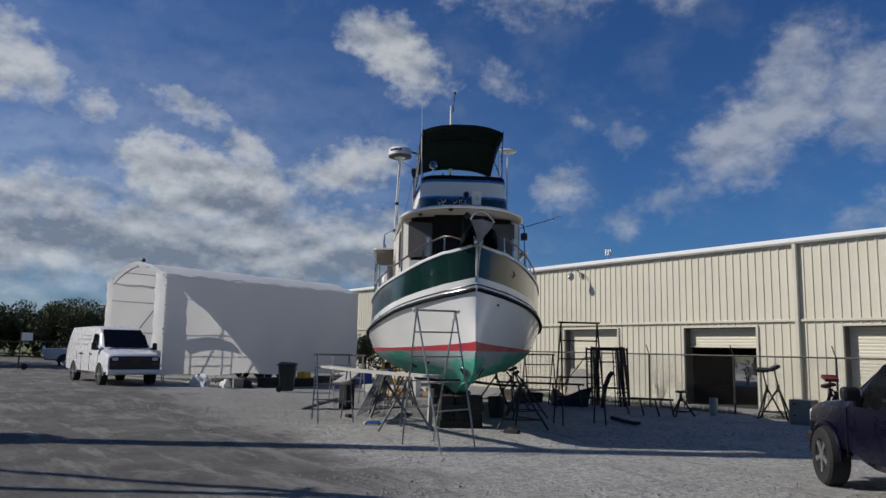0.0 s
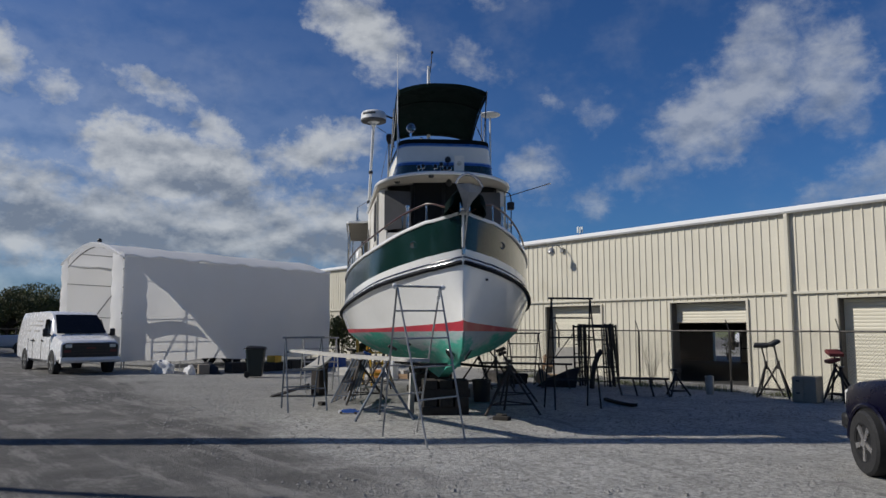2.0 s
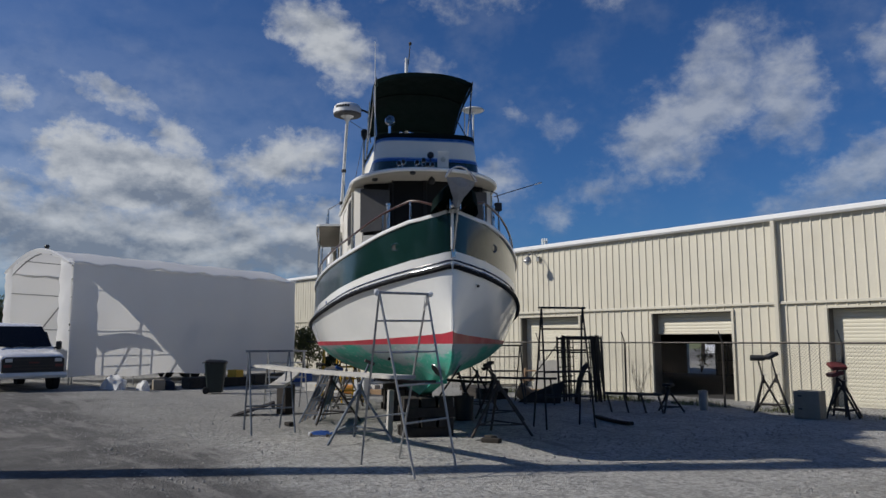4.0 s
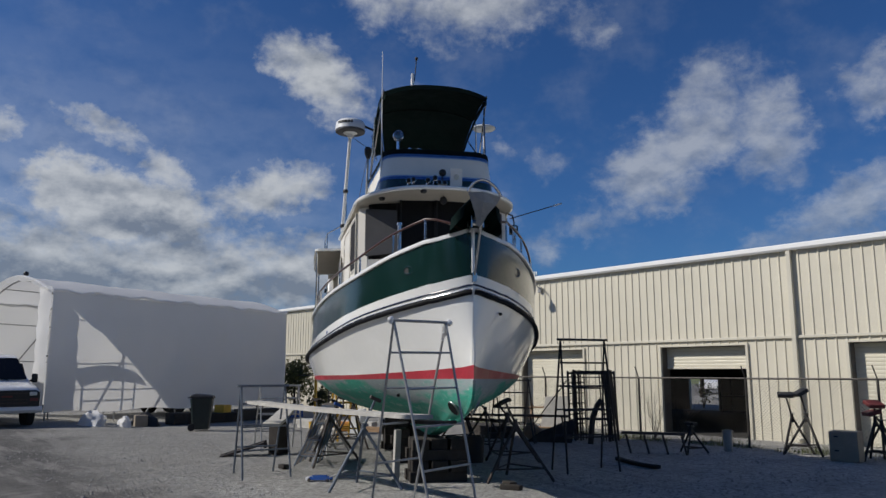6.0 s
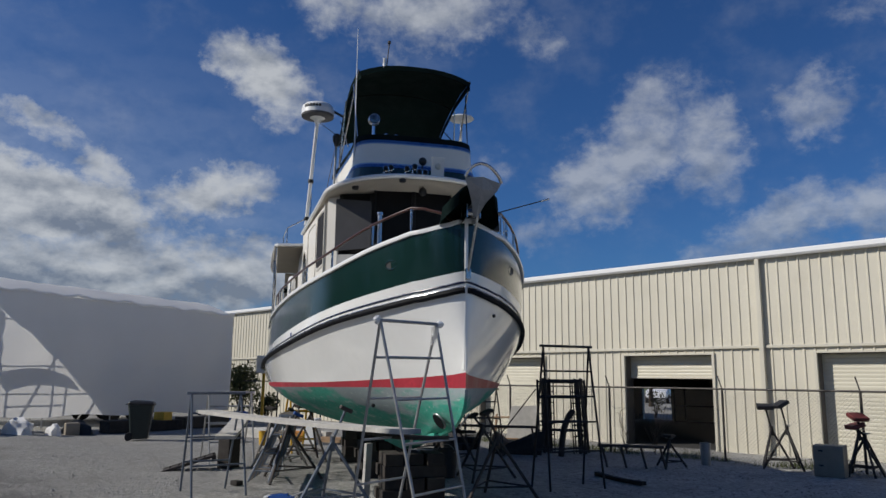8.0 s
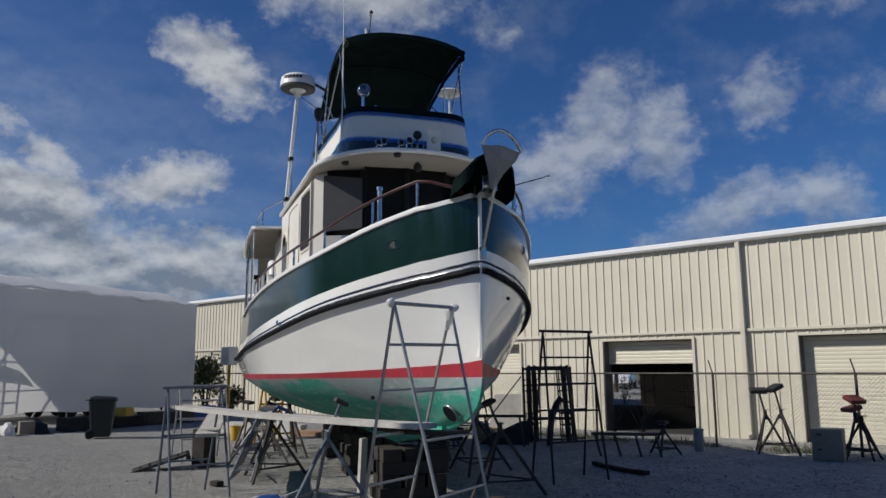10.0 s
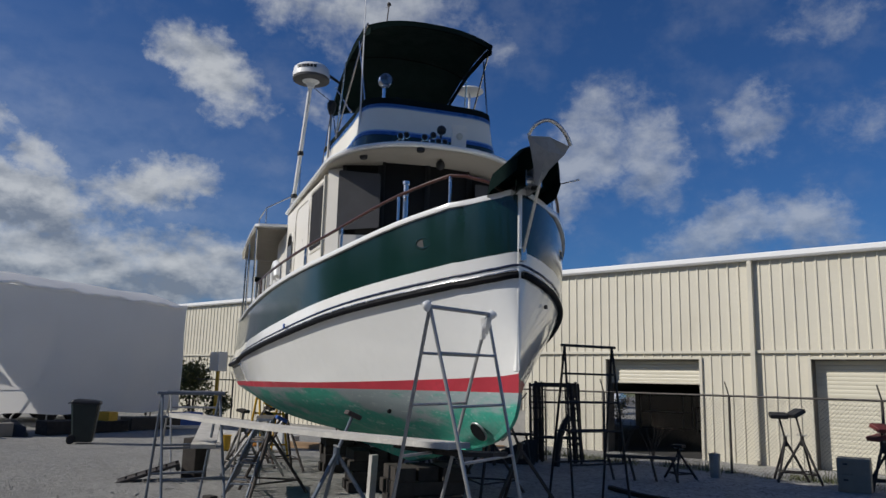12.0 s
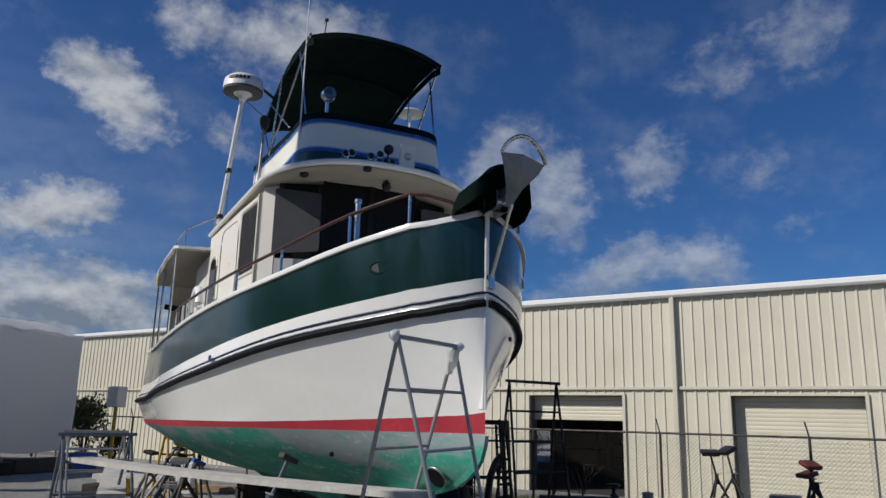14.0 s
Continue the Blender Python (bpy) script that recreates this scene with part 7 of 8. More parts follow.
def cargo_van(m):
    t = thing("cargo_van", m, "white cargo van with a black grille parked before the shelter", "van")
    bm = B()
    body_shell(bm, [(0.90, 0.56, 0.86, 0.90, 0.80, 1.00), (0.82, 0.46, 0.96, 0.98, 0.90, 1.09), (0.50, 0.40, 0.99, 1.06, 0.92, 1.17), (0.0, 0.38, 1.0, 1.13, 0.93, 1.25), (-0.10, 0.38, 1.0, 1.14, 0.93, 1.29), (-0.50, 0.38, 1.0, 1.16, 0.87, 1.64), (-0.84, 0.38, 1.0, 1.18, 0.83, 1.92), (-0.98, 0.38, 1.0, 1.18, 0.83, 2.00), (-1.25, 0.38, 1.0, 1.20, 0.84, 2.05), (-2.5, 0.38, 1.0, 1.2, 0.86, 2.08), (-4.50, 0.40, 1.0, 1.2, 0.85, 2.06), (-4.72, 0.44, 0.98, 1.2, 0.82, 2.00), (-4.80, 0.48, 0.94, 1.2, 0.78, 1.90)])
    body = part("body", bm, "van_white", t, smooth=True)
    glass(t, "windscreen", [(-0.80, 0.72, 1.935), (-0.80, -0.72, 1.935), (-0.10, -0.84, 1.335), (-0.10, 0.84, 1.335)], 0.03, "dark windscreen")
    for y in (-0.36, 0.30):
        bm = B()
        rod(bm, (-0.05, y, 1.30), (-0.20, y - 0.45, 1.46), 0.010, 5)
        part("wiper", bm, "black_plastic", t)
    for s in (1, -1):
        pts = [(-0.46, s * 0.985, 1.23), (-1.22, s * 0.995, 1.23), (-1.22, s * 0.90, 1.80), (-0.82, s * 0.90, 1.80)]
        glass(t, "side_window", pts if s < 0 else pts[::-1], 0.014)
        for x in (-1.36, -0.30, -2.45, -3.1):
            bm = B()
            box(bm, x - 0.005, s * 0.99, 0.5, x + 0.005, s * 1.004, 1.16)
            part("door_gap", bm, "black_plastic", body)
        for x in (-1.22, -2.32, -2.62):
            bm = B()
            box(bm, x - 0.08, s * 0.99, 1.07, x + 0.08, s * 1.03, 1.11, 0.006)
            part("door_handle", bm, "black_plastic", t)
        bm = B()
        box(bm, -0.40, s * 1.06, 1.24, -0.28, s * 1.24, 1.50, 0.045)
        mirror = part("mirror", bm, "black_plastic", t)
        bm = B()
        bar(bm, (-0.36, s * 0.96, 1.27), (-0.34, s * 1.10, 1.32), 0.05, 0.05)
        part("mirror_arm", bm, "black_plastic", mirror)
        # stacked lamps in the black front
        bm = B()
        box(bm, 0.86, s * 0.62, 0.895, 0.925, s * 0.84, 1.005, 0.02)
        part("headlight", bm, "lens", t, "clear headlight")
        bm = B()
        box(bm, 0.855, s * 0.64, 0.745, 0.915, s * 0.88, 0.835, 0.012)
        part("turn_lamp", bm, "red_paint", t, "dark orange turn lamp")
        for x in (0.0, -3.43):
            bm = B()
            pts = [(x + 0.44 * math.cos(a), s * 0.985, max(0.34, 0.38 + 0.44 * math.sin(a))) for a in [math.pi * k / 14 for k in range(15)]]
            plate(bm, [Vector(p) for p in pts], 0.020, (0, s, 0))
            part("wheel_arch", bm, "black_plastic", body)
            bm = B()
            sweep(bm, [(x + 0.45 * math.cos(a), s * 1.0, 0.38 + 0.45 * math.sin(a)) for a in [math.pi * k / 16 for k in range(17)]], 0.016, 6)
            part("arch_lip", bm, "van_white", body, smooth=True)
            wheel(t, x, s * 0.90, 0.375, 0.25, "galv")
        # faint lettering along the side, not readable
        for x, z, w in ((-2.3, 1.74, 1.3), (-2.5, 1.60, 1.7), (-2.2, 1.42, 0.7), (-3.3, 1.42, 0.6)):
            bm = B()
            f = 0.99 - 0.13 * max(0.0, (z - 1.2) / 0.65)
            box(bm, x - w / 2, s * (f - 0.02), z - 0.03, x + w / 2, s * (f + 0.012), z + 0.03)
            part("sign_bar", bm, "silver", body, "grey bar of lettering")
    bm = B()
    loft(bm, [[(0.90 + dx, y, z) for y, z in ((-0.92, 0.60), (0.92, 0.60), (0.92, 0.98), (0.80, 1.045), (-0.80, 1.045), (-0.92, 0.98))] for dx in (-0.10, 0.012)], close_u=True, caps=True)
    grille = part("grille", bm, "black_plastic", t, "black front grille")
    for z in (0.70, 0.79, 0.96):
        bm = B()
        box(bm, 0.908, -0.58, z - 0.012, 0.925, 0.58, z + 0.012)
        part("grille_bar", bm, "dark_steel", grille)
    bm = B()
    box(bm, 0.915, -0.15, 0.855, 0.93, 0.15, 0.905, 0.004)
    part("badge", bm, "red_paint", grille, "dark red badge")
    bm = B()
    loft(bm, [[(x, y, z) for x, z in ((0.80, 0.42), (0.95, 0.43), (1.0, 0.50), (0.98, 0.59), (0.80, 0.60))] for y in (-0.99, -0.93, 0.93, 0.99)], close_u=True, caps=True)
    part("bumper", bm, "white_plastic", t, "pale grey front bumper")
    return t


cargo_van(Matrix.Translation((-22.35, 7.20, gz(-22.35, 7.20) - 0.06)) @ Matrix.Rotation(radians(5.0), 4, "Z") @ Matrix.Diagonal((0.95, 0.86, 0.95, 1)))


def suv(m, paint, label):
    t = thing("parked_suv", m, label, "car")
    bm = B()
    body_shell(bm, [(0.74, 0.52, 0.70, 0.80, 0.66, 0.94), (0.66, 0.42, 0.86, 0.92, 0.80, 1.04), (0.32, 0.44, 0.92, 0.99, 0.84, 1.12), (-0.45, 0.44, 0.925, 1.06, 0.84, 1.21), (-0.62, 0.44, 0.925, 1.08, 0.82, 1.25), (-1.05, 0.36, 0.925, 1.08, 0.72, 1.60), (-1.40, 0.36, 0.925, 1.08, 0.70, 1.75), (-2.6, 0.36, 0.925, 1.08, 0.70, 1.79), (-3.6, 0.40, 0.92, 1.08, 0.68, 1.72), (-4.0, 0.5, 0.88, 1.06, 0.66, 1.35), (-4.05, 0.55, 0.84, 1.0, 0.64, 1.12)])
    body = part("body", bm, paint, t, smooth=True)
    glass(t, "windscreen", [(-1.38, 0.63, 1.765), (-1.38, -0.63, 1.765), (-0.66, -0.76, 1.30), (-0.66, 0.76, 1.30)], 0.03, "dark windscreen")
    for s in (1, -1):
        for x0, x1, xt0, xt1 in ((-0.80, -1.75, -1.28, -1.75), (-1.82, -2.75, -1.82, -2.75)):
            pts = [(x0, s * 0.905, 1.12), (x1, s * 0.905, 1.12), (xt1, s * 0.755, 1.66), (xt0, s * 0.755, 1.66)]
            glass(t, "side_window", pts if s < 0 else pts[::-1], 0.02)
        bm = B()
        box(bm, -1.02, s * 0.90, 1.19, -0.88, s * 1.13, 1.37, 0.05)
        part("mirror", bm, "black_plastic", t)
        bm = B()
        box(bm, -0.99, s * 0.86, 1.12, -0.92, s * 0.98, 1.21, 0.015)
        part("mirror_foot", bm, "black_plastic", t)
        bm = B()
        box(bm, 0.55, s * 0.66, 0.76, 0.735, s * 0.84, 0.98, 0.04)
        part("headlight", bm, "lens", t, "clear wraparound headlight")
        for x in (-0.62, -1.78, -2.78):
            bm = B()
            box(bm, x - 0.005, s * 0.915, 0.45, x + 0.005, s * 0.932, 1.08)
            part("door_gap", bm, "black_plastic", body)
        for x in (-1.62, -2.64):
            bm = B()
            box(bm, x - 0.09, s * 0.92, 0.95, x + 0.09, s * 0.955, 0.99, 0.006)
            part("door_handle", bm, paint, t)
        for x, st in ((0.0, -0.08), (-2.95, 0.0)):
            bm = B()
            pts = [(x + 0.45 * math.cos(a), s * 0.90, max(0.36, 0.38 + 0.45 * math.sin(a))) for a in [math.pi * k / 14 for k in range(15)]]
            plate(bm, [Vector(p) for p in pts], 0.028, (0, s, 0))
            part("wheel_arch", bm, "black_plastic", body)
            bm = B()
            sweep(bm, [(x + 0.46 * math.cos(a), s * 0.935, 0.38 + 0.46 * math.sin(a)) for a in [math.pi * k / 16 for k in range(17)]], 0.03, 6)
            part("arch_lip", bm, paint, body, smooth=True)
            wheel(t, x, s * 0.875, 0.385, 0.27, "alloy", st)
    # raised middle of the bonnet
    bm = B()
    loft(bm, [[(x, y * w, z + dz) for y, dz in ((-1, -0.06), (-0.8, 0.015), (-0.4, 0.03), (0.4, 0.03), (0.8, 0.015), (1, -0.06))] for x, w, z in ((0.62, 0.46, 1.07), (0.2, 0.52, 1.155), (-0.3, 0.55, 1.215), (-0.62, 0.56, 1.26))])
    bmesh.ops.solidify(bm, geom=list(bm.faces), thickness=0.01)
    part("bonnet", bm, paint, body, smooth=True)
    bm = B()
    box(bm, 0.60, -0.88, 0.46, 0.80, 0.88, 0.68, 0.06)
    part("bumper", bm, "black_plastic", t, "dark front bumper")
    bm = B()
    box(bm, 0.68, -0.55, 0.66, 0.73, 0.55, 0.86, 0.02)
    part("grille", bm, "black_plastic", t)
    return t


suv(Matrix.Translation((-0.19, 11.38, 0.0)) @ Matrix.Rotation(radians(142), 4, "Z") @ Matrix.Scale(0.88, 4), "navy_paint", "dark navy sport utility car parked on the gravel")


def pickup(m):
    t = thing("pickup_truck", m, "silver pickup truck parked behind the van", "truck")
    bm = B()
    body_shell(bm, [(0.9, 0.5, 0.86, 0.85, 0.80, 0.98), (0.5, 0.42, 0.95, 0.98, 0.88, 1.12), (-0.5, 0.4, 0.96, 1.08, 0.88, 1.2), (-1.15, 0.4, 0.96, 1.1, 0.74, 1.78), (-2.4, 0.4, 0.96, 1.1, 0.74, 1.82), (-2.7, 0.4, 0.96, 1.1, 0.9, 1.15), (-4.5, 0.46, 0.96, 1.05, 0.92, 1.12), (-4.6, 0.5, 0.94, 1.05, 0.9, 1.1)])
    body = part("body", bm, "silver", t, smooth=True)
    for s in (1, -1):
        pts = [(-0.7, s * 0.945, 1.16), (-2.45, s * 0.945, 1.16), (-2.4, s * 0.80, 1.7), (-1.2, s * 0.80, 1.7)]
        glass(t, "side_window", pts if s < 0 else pts[::-1], 0.02)
        for x in (0.0, -3.5):
            bm = B()
            plate(bm, [Vector((x + 0.46 * math.cos(a), s * 0.94, max(0.38, 0.38 + 0.46 * math.sin(a)))) for a in [math.pi * k / 14 for k in range(15)]], 0.03, (0, s, 0))
            part("wheel_arch", bm, "black_plastic", body)
            wheel(t, x, s * 0.85, 0.39, 0.26, "chrome", 0.0, 0)
    bm = B()
    box(bm, -4.75, -0.4, 0.75, -4.6, 0.4, 1.25, 0.05)
    part("tail_cover", bm, "white_plastic", t, "white cover on the tailgate")
    return t


pickup(Matrix.Translation((-44.0, 11.9, gz(-44.0, 11.9))) @ Matrix.Rotation(radians(82), 4, "Z"))


# ---- distance beyond the yard ----
def tree(at, h, spread, seed, label, dark=False):
    rnd = random.Random(seed)
    t = thing("tree", Matrix.Translation((at[0], at[1], 0.0)), label, "tree", "trees at the yard's edge")
    bm = B()
    rod(bm, (0, 0, -0.1), (0.1, 0.05, h * 0.45), 0.16, 8, 0.10)
    cl = []
    for k in range(13):
        a = 6.2832 * k / 13 + rnd.uniform(-0.3, 0.3)
        r = rnd.uniform(0.25, 1.0) * spread
        tip = Vector((r * math.cos(a), r * math.sin(a), h * rnd.uniform(0.45, 0.92)))
        rod(bm, (0.05, 0.03, h * rnd.uniform(0.22, 0.42)), tip, 0.06, 5, 0.02)
        cl.append((*tip, rnd.uniform(0.16, 0.30) * h))
    part("trunk", bm, "bark", t)
    v, f = leaf_cloud(cl, 9000, 0.21, seed)
    me = bpy.data.meshes.new("crown")
    me.from_pydata([tuple(p) for p in v], [], f)
    me.materials.append(M["leaf"])
    ob = new("crown", me)
    ob.parent = t


for k, (x, y, h, sp) in enumerate(((-74, 4.0, 5.6, 2.6), (-72, 6.2, 5.2, 2.4), (-76, 8.4, 6.3, 2.8), (-71, 10.6, 5.8, 2.6), (-74, 13.0, 6.2, 2.6), (-70, 15.0, 5.2, 2.4), (-75, 17.5, 5.6, 2.8), (-73, 20.5, 5.4, 2.6), (-74, 0.5, 5.8, 2.8), (-72, -3, 5.6, 2.6))):
    tree((x, y), h * 0.80, sp, 30 + k, "dense dark green broadleaf tree at the edge of the yard")


def hedge():
    rnd = random.Random(77)
    cl = []
    for k in range(70):
        y = -12 + k * 0.9
        cl.append((-78 + rnd.uniform(-3, 3), y, rnd.uniform(0.8, 2.2), rnd.uniform(1.1, 1.9)))
    v, f = leaf_cloud(cl, 12000, 0.42, 78)
    me = bpy.data.meshes.new("undergrowth")
    me.from_pydata([tuple(p) for p in v], [], f)
    me.materials.append(M["leaf"])
    tagged(new("undergrowth", me), "dark scrub filling the gaps under the trees", "scrub", kind="stuff")


hedge()
for k, (x, y, h) in enumerate(((-27, 50, 5.5), (-22, 52, 6.0), (-17, 51, 5.2))):
    tree((x, y), h, 2.6, 60 + k, "dense dark green tree behind the shed")


def far_gate():
    t = thing("field_gate", Matrix.Translation((-60.0, 6.0, 0.0)), "low dark rail gate across the road", "gate")
    for z in (0.6, 1.45):
        bm = B()
        rod(bm, (0, -8.0, z), (0, 9.0, z), 0.04, 6)
        part("rail", bm, "dark_steel", t)
    for y in (-8, -4, 0, 4, 9):
        bm = B()
        rod(bm, (0, y, 0), (0, y, 1.6), 0.05, 6)
        part("post", bm, "dark_steel", t)


far_gate()


def trolley_post(at):
    t = thing("wheeled_post", Matrix.Translation((at[0], at[1], gz(*at))), "black post with a small wheel at its foot", "post")
    bm = B()
    rod(bm, (0, 0, 0.05), (0, 0.05, 1.85), 0.035, 8)
    part("pole", bm, "dark_steel", t)
    bm = B()
    box(bm, 0.03, 0.05, 1.38, 0.05, 0.52, 1.75, 0.005)
    part("sign_board", bm, "white_plastic", t, "small white sign board")
    bm = B()
    lathe(bm, [(0.12, -0.05), (0.15, -0.03), (0.15, 0.03), (0.12, 0.05)], 14, Matrix.Translation((0.0, 0.25, 0.15)) @ Matrix.Rotation(math.pi / 2, 4, "Y"))
    part("wheel", bm, "tyre", t)
    bm = B()
    rod(bm, (0, 0, 0.15), (0, 0.25, 0.15), 0.025, 6)
    part("axle", bm, "dark_steel", t)


trolley_post((-36.4, 5.30))


# ---- on the shed ----
def flood_lamp(at):
    x, z = at
    t = thing("flood_lamp", Matrix.Translation((x, WALL_Y - 0.04, z)), "grey gooseneck flood lamp on the shed wall", "lamp")
    bm = B()
    box(bm, -0.08, -0.08, -0.10, 0.08, 0.0, 0.10, 0.015)
    part("base", bm, "galv", t)
    bm = B()
    sweep(bm, [(0, -0.05, 0.04), (0.01, -0.25, 0.16), (0.02, -0.48, 0.16), (0.03, -0.62, 0.06)], 0.022, 8)
    part("arm", bm, "galv", t, smooth=True)
    bm = B()
    lathe(bm, [(0.03, 0.12), (0.09, 0.08), (0.15, -0.05), (0.155, -0.11), (0.13, -0.12), (0, -0.10)], 18, Matrix.Translation((0.03, -0.64, -0.07)) @ Matrix.Rotation(radians(-14), 4, "X"))
    head = part("lamp_head", bm, "galv", t, smooth=True)
    bm = B()
    bmesh.ops.create_uvsphere(bm, u_segments=14, v_segments=8, radius=0.10, matrix=Matrix.Translation((0.03, -0.63, -0.19)))
    part("globe", bm, "lens", head, "clear globe", smooth=True)


flood_lamp((-17.85, 4.62))


def far_mast(at, h):
    """A slim telephone mast far behind the shed; only its head shows over the roof."""
    t = thing("telephone_mast", Matrix.Translation((at[0], at[1], 0)), "slender grey telephone mast with panel aerials, far off", "mast")
    bm = B()
    rod(bm, (0, 0, -0.2), (0, 0, h), 0.30, 8, 0.16)
    part("pole", bm, "galv", t, smooth=True)
    for k in range(6):
        a = 6.2832 * k / 6 + 0.4
        x, y = 0.85 * math.cos(a), 0.85 * math.sin(a)
        bm = B()
        box(bm, x - 0.13, y - 0.10, h - 1.5, x + 0.13, y + 0.10, h + 0.5, 0.02)
        rod(bm, (x, y, h - 0.5), (0, 0, h - 0.5), 0.05, 6)
        part("panel_aerial", bm, "white_plastic", t)


far_mast((-161.5, 180.0), 33.0)


def meter_box(at):
    """Louvred box on a yellow pipe against the shed."""
    x, y = at
    t = thing("louvred_box", Matrix.Translation((x, y, gz(x, y))), "cream louvred box on a yellow pipe beside the shed", "box")
    bm = B()
    rod(bm, (0, 0, 0), (0, 0, 1.75), 0.06, 10)
    part("pipe", bm, "yellow", t, smooth=True)
    bm = B()
    box(bm, -0.26, -0.18, 1.75, 0.26, 0.18, 2.40, 0.02)
    bx = part("case", bm, "cream_house", t)
    for k in range(5):
        bm = B()
        box(bm, -0.23, -0.205, 1.81 + k * 0.115, 0.23, -0.182, 1.88 + k * 0.115, 0.004)
        part("louvre", bm, "cream_house", bx)


meter_box((-24.95, 18.55))

# what shows through the open door: rear daylight, a white truck and shelves

def rear_yard():
    t = thing("pickup_truck", Matrix.Translation((-34.0, WALL_Y + 39.5, gz(-34.0, WALL_Y + 39.5))) @ Matrix.Rotation(radians(-68), 4, "Z"), "white pickup truck parked behind the shed", "truck")
    bm = B()
    body_shell(bm, [(0.9, 0.5, 0.86, 0.85, 0.80, 0.98), (0.5, 0.42, 0.95, 0.98, 0.88, 1.12), (-0.5, 0.4, 0.96, 1.08, 0.88, 1.2), (-1.15, 0.4, 0.96, 1.1, 0.74, 1.78), (-2.4, 0.4, 0.96, 1.1, 0.74, 1.82), (-2.7, 0.4, 0.96, 1.1, 0.9, 1.15), (-4.6, 0.5, 0.94, 1.05, 0.9, 1.1)])
    part("body", bm, "van_white", t, smooth=True)
    glass(t, "windscreen", [(-1.14, 0.66, 1.79), (-1.14, -0.66, 1.79), (-0.5, -0.80, 1.23), (-0.5, 0.80, 1.23)], 0.03, "dark windscreen")
    for s in (1, -1):
        for x in (0.0, -3.5):
            wheel(t, x, s * 0.87, 0.39, 0.26, "chrome", 0.0, 0)


rear_yard()
for x, d, sd in ((-20.7, 15.6, 71), (-19.0, 15.6, 72)):
    bush((x, WALL_Y + d), sd, 0.5, 1.2, 160, "straggling dark bush behind the shed")
for x, d, sd in ((-46.0, 52.0, 61), (-42.0, 54.0, 62), (-38.5, 51.5, 63), (-35.0, 53.0, 64), (-31.5, 52.0, 65)):
    bush((x, WALL_Y + d), sd, 2.2, 4.6, 3200, "tall dark bush in the yard behind the shed")


def shed_contents():
    for k, (x, y, w, d, h) in enumerate(((-19.5, 6, 1.2, 3.0, 1.6), (-5.2, 8, 1.2, 4.0, 1.9), (-13.6, 11, 1.6, 1.2, 1.1), (-8.0, 11, 1.5, 2.0, 1.3), (-16.6, 12.4, 2.0, 1.0, 1.6))):
        t = thing("shed_shelving", Matrix.Translation((x, WALL_Y + y, BASE_Z + 0.02)), "dark shelving loaded with gear inside the shed", "shelving", "shed shelving")
        for z in (0.1, h * 0.5, h):
            bm = B()
            box(bm, -w / 2, -d / 2, z - 0.04, w / 2, d / 2, z)
            part("shelf", bm, "timber", t)
        for sx in (-1, 1):
            for sy in (-1, 1):
                bm = B()
                box(bm, sx * w / 2 - 0.03, sy * d / 2 - 0.03, 0, sx * w / 2 + 0.03, sy * d / 2 + 0.03, h)
                part("upright", bm, "dark_steel", t)


shed_contents()


# ---- inside and under the shelter ----
def shelter_boat():
    ang = math.atan2(0.988, -0.152) - math.pi / 2
    m = Matrix.Translation((-23.96, 8.70, 0)) @ Matrix.Rotation(ang, 4, "Z")
    t = thing("small_boat", m, "small navy powerboat on a trailer inside the shelter", "boat")
    bm = B()
    rows = []
    for k in range(13):
        f = k / 12
        y = 3.6 + 5.0 * f
        w = 1.05 * min(1.0, (f * 2.4) ** 0.6) if f > 0 else 0.02
        rows.append([(-3.3 + dx * w, y, z) for dx, z in ((0, 0.62), (-0.6, 0.78), (-1, 1.15), (-1.0, 1.62 - 0.05 * f), (-0.6, 1.80), (0, 1.9 - 0.1 * abs(f - 0.5)), (0.6, 1.80), (1.0, 1.62 - 0.05 * f), (1, 1.15), (0.6, 0.78))])
    loft(bm, rows, close_u=True, caps=True)
    part("hull", bm, "navy", t, smooth=True)
    for y in (5.6, 6.5):
        for x in (-4.3, -2.3):
            bm = B()
            lathe(bm, [(0.2, -0.1), (0.33, -0.08), (0.33, 0.08), (0.2, 0.1)], 18, Matrix.Translation((x, y, 0.34)) @ Matrix.Rotation(math.pi / 2, 4, "Y"))
            part("trailer_wheel", bm, "tyre", t, smooth=True)
    for x in (-3.95, -2.65):
        bm = B()
        bar(bm, (x, 3.4, 0.55), (x, 8.4, 0.55), 0.08, 0.12)
        part("trailer_rail", bm, "galv", t)


shelter_boat()


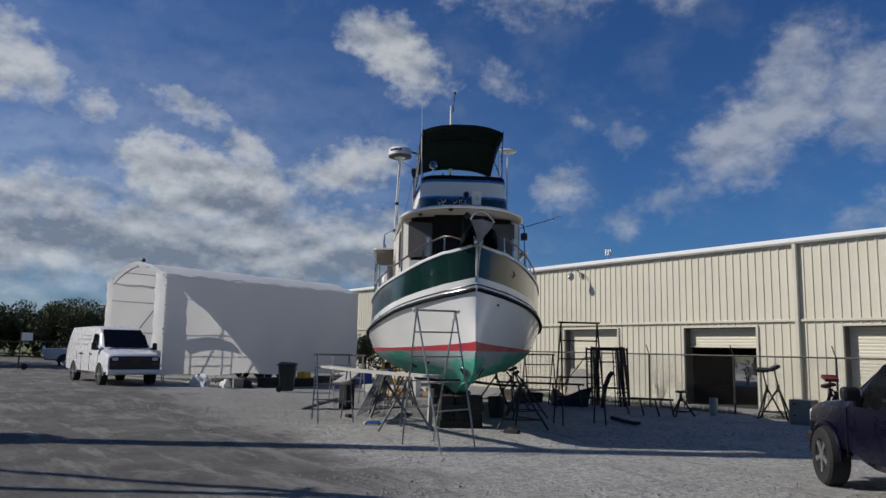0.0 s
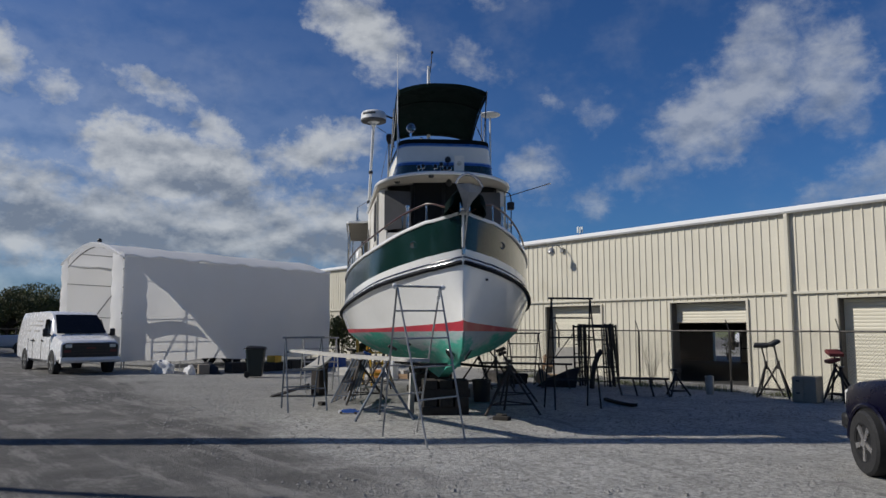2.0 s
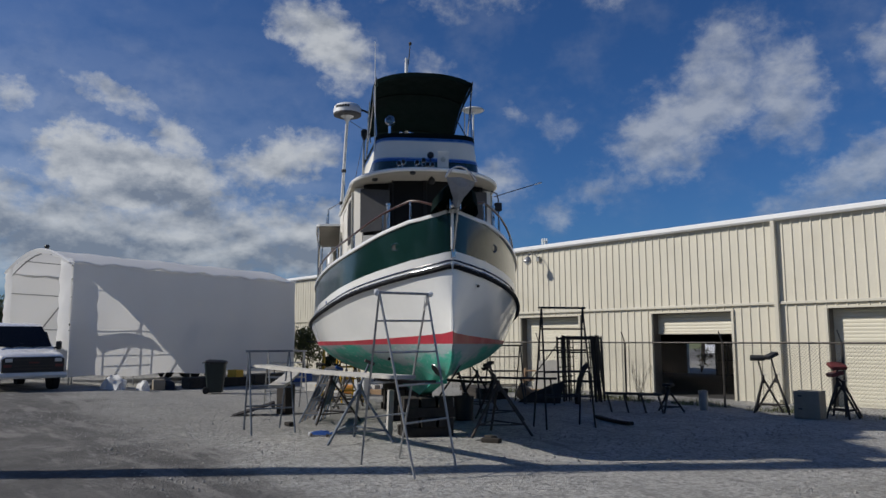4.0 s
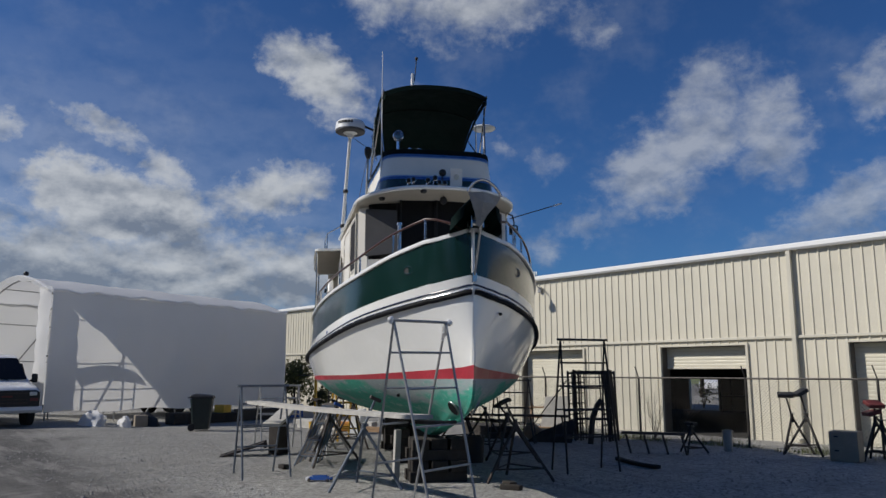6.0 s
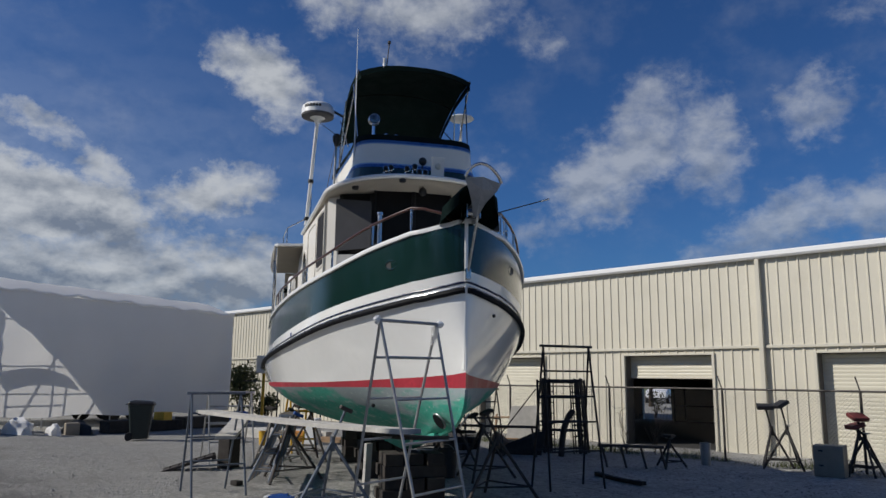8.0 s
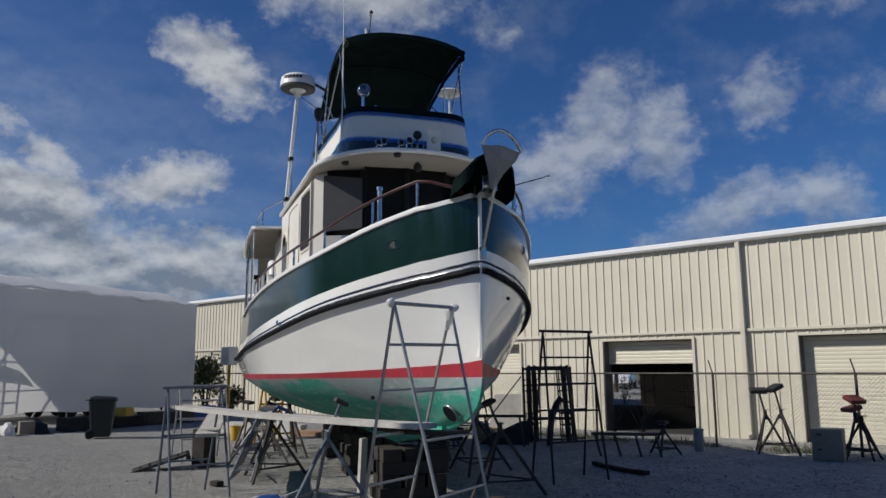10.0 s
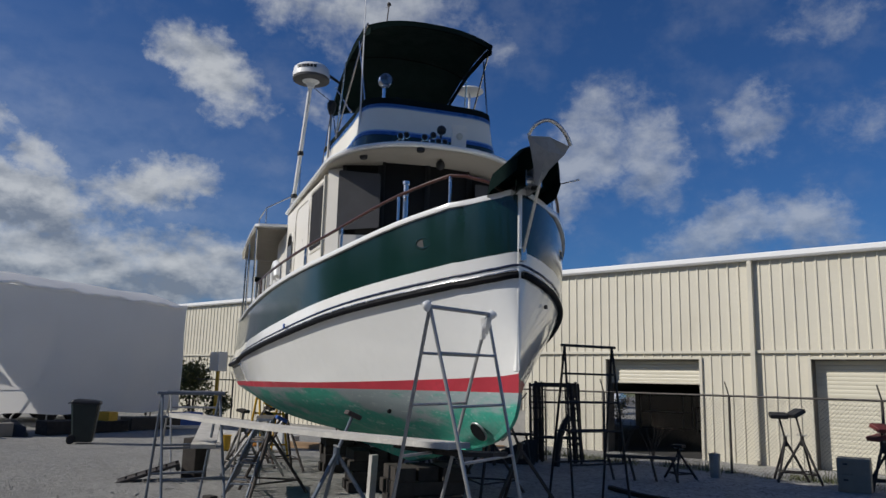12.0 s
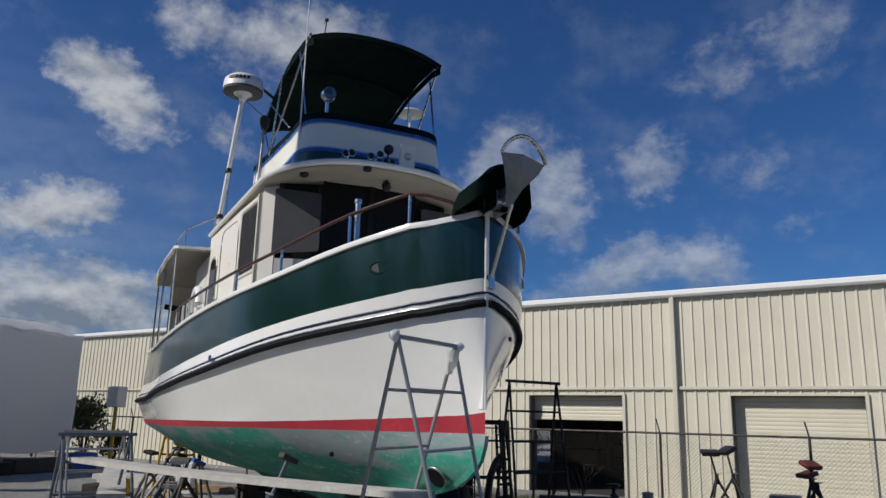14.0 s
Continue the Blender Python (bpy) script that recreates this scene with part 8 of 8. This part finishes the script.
def canopy_frame():
    """An unseen arched canopy on posts, placed to cast the side sheet's shadow band."""
    ang = math.atan2(0.988, -0.152) - math.pi / 2
    m = Matrix.Translation((-23.96, 8.70, gz(-23.96, 8.70))) @ Matrix.Rotation(ang, 4, "Z")
    t = thing("boat_canopy", m, "unseen arched canopy on posts, placed to shadow the shelter's side sheet", "canopy")
    bm = B()
    rows = []
    for k in range(11):
        f = k / 10
        rows.append([(-0.86 + 0.52 * j / 6, 0.12 + 2.2 * f, 1.72 + 0.30 * math.sin(math.pi * (0.16 + 0.72 * f)) + 0.05 * math.sin(math.pi * j / 6)) for j in range(7)])
    loft(bm, rows)
    bmesh.ops.solidify(bm, geom=list(bm.faces), thickness=0.06)
    part("cover", bm, "green_cloth", t, smooth=True)
    for y in (0.40, 2.10):
        for x in (-0.62,):
            bm = B()
            rod(bm, (x, y, -0.18), (x, y, 1.86), 0.025, 8)
            part("post", bm, "galv", t, smooth=True)
    bm = B()
    rod(bm, (-0.62, 0.40, 1.20), (-0.62, 2.10, 1.20), 0.02, 8)
    part("cross_rail", bm, "galv", t, smooth=True)


canopy_frame()


def heap(at, r, h, seed, material, label, category):
    bm = B()
    bmesh.ops.create_icosphere(bm, subdivisions=3, radius=1.0)
    for v in bm.verts:
        n = noise.noise(v.co * 1.8 + Vector((seed, 0, 0))) * 0.35 + noise.noise(v.co * 5 + Vector((0, seed, 0))) * 0.12
        v.co = Vector((v.co.x * r * (1 + n), v.co.y * r * 0.6 * (1 + n), max(0.0, v.co.z * h * (1 + n))))
    return single("crumpled_sheet" if material == "tarp" else "gear_bag", bm, material, label, category, smooth=True, m=Matrix.Translation((at[0], at[1], gz(*at) - 0.01)))


heap((-21.9, 9.55), 0.55, 0.42, 2, "tarp", "crumpled heap of white sheeting beside the shelter", "sheeting")
heap((-21.7, 10.35), 0.30, 0.30, 5, "tarp", "small crumpled heap of white sheeting", "sheeting")
heap((-22.4, 11.2), 0.6, 0.40, 9, "black_plastic", "dark heap of gear under the shelter's hem", "gear")
for x, y, a, s, mname, label in ((-22.3, 12.3, 5, (0.9, 0.6, 0.35), "timber", "dark wooden box under the shelter's hem"), (-22.6, 13.6, 12, (1.2, 0.6, 0.3), "timber", "dark wooden pallet box by the shelter"), (-23.0, 15.2, 4, (1.6, 0.6, 0.36), "black_plastic", "black plastic tub by the shelter"), (-23.4, 16.6, 0, (0.8, 0.5, 0.45), "blue_plastic", "blue plastic tub at the shelter's corner"), (-22.0, 10.9, -10, (0.35, 0.3, 0.32), "grey_cabinet", "grey tub beside the white sheeting")):
    simple_box("storage_box", (x, y), s, a + 90, mname, label, "box", 0.02)


# ---- unseen poles and cable, added to cast the shadows that cross the yard ----
def utility_pole(at, r, h, label, shade_extras=False):
    t = thing("utility_pole", Matrix.Translation((at[0], at[1], gz(*at))), label, "pole", "utility poles")
    bm = B()
    rod(bm, (0, 0, -0.3), (0, 0, h), r, 14, r * 0.92)
    part("shaft", bm, "bark", t, smooth=True)
    bm = B()
    rod(bm, (-0.35, 0.27, h - 0.6), (0.35, -0.27, h - 0.6), 0.06, 8)
    if shade_extras:
        rod(bm, (0, 0, 13.3), (-0.8, 0.6, 13.3), 0.05, 8)
    part("crossarm", bm, "bark", t)
    if shade_extras:
        # added board shades the gravel by the car; added leaves widen the foot's shadow
        bm = B()
        loft(bm, [[(-0.8 * d + 0.04 * e, 0.6 * d + 0.05 * e, z) for d, z in ((0.42, 12.70), (3.5, 12.66), (3.65, 13.95), (2.35, 13.90), (2.18, 13.52), (1.25, 13.50), (0.42, 13.30))] for e in (-1, 1)], close_u=True, caps=True)
        part("shade_board", bm, "plank_wood", t, "unseen board added to shade the gravel beside the car")
        v, f = leaf_cloud([(0.25 * math.sin(k * 2.1), 0.25 * math.cos(k * 1.7), 0.3 + 0.33 * k, 0.5) for k in range(13)], 5200, 0.2, 77)
        me = bpy.data.meshes.new("creeper")
        me.from_pydata([tuple(p) for p in v], [], f)
        me.materials.append(M["leaf"])
        ob = new("creeper", me)
        ob.parent = t
    return t


utility_pole((-13.34, -1.99), 0.29, 16.0, "unseen thick utility pole, added for its broad shadow across the yard", True)
near_pole = utility_pole((-8.95, -2.57), 0.10, 7.1, "unseen slim utility pole, added to hold the shadow-casting cable")
bm = B()
sweep(bm, [(-11.0 * k / 8, -8.7 * k / 8, 7.0 - 0.5 * math.sin(math.pi * k / 8)) for k in range(9)], 0.085, 8)
part("cable", bm, "black_plastic", near_pole, "unseen thick cable, added to cast a slanting shadow line", smooth=True)
utility_pole((-19.95, -11.27), 0.12, 7.4, "unseen slim utility pole, added to hold the cable's far end")


# ---- unseen trees added behind the camera to darken what the glossy hull mirrors ----
def mirrored_foliage():
    rnd = random.Random(91)
    cl = []
    for k in range(90):
        a = radians(-175 + 150 * k / 90)
        r = rnd.uniform(42, 54)
        cl.append((-4 + r * math.cos(a), 4 + r * math.sin(a), rnd.uniform(1.5, 11.0), rnd.uniform(2.4, 4.0)))
    v, f = leaf_cloud(cl, 34000, 0.9, 92)
    me = bpy.data.meshes.new("woodland")
    me.from_pydata([tuple(p) for p in v], [], f)
    me.materials.append(M["leaf"])
    tagged(new("woodland", me), "unseen dark foliage, added for the glossy hull to mirror", "woodland", kind="stuff")


mirrored_foliage()
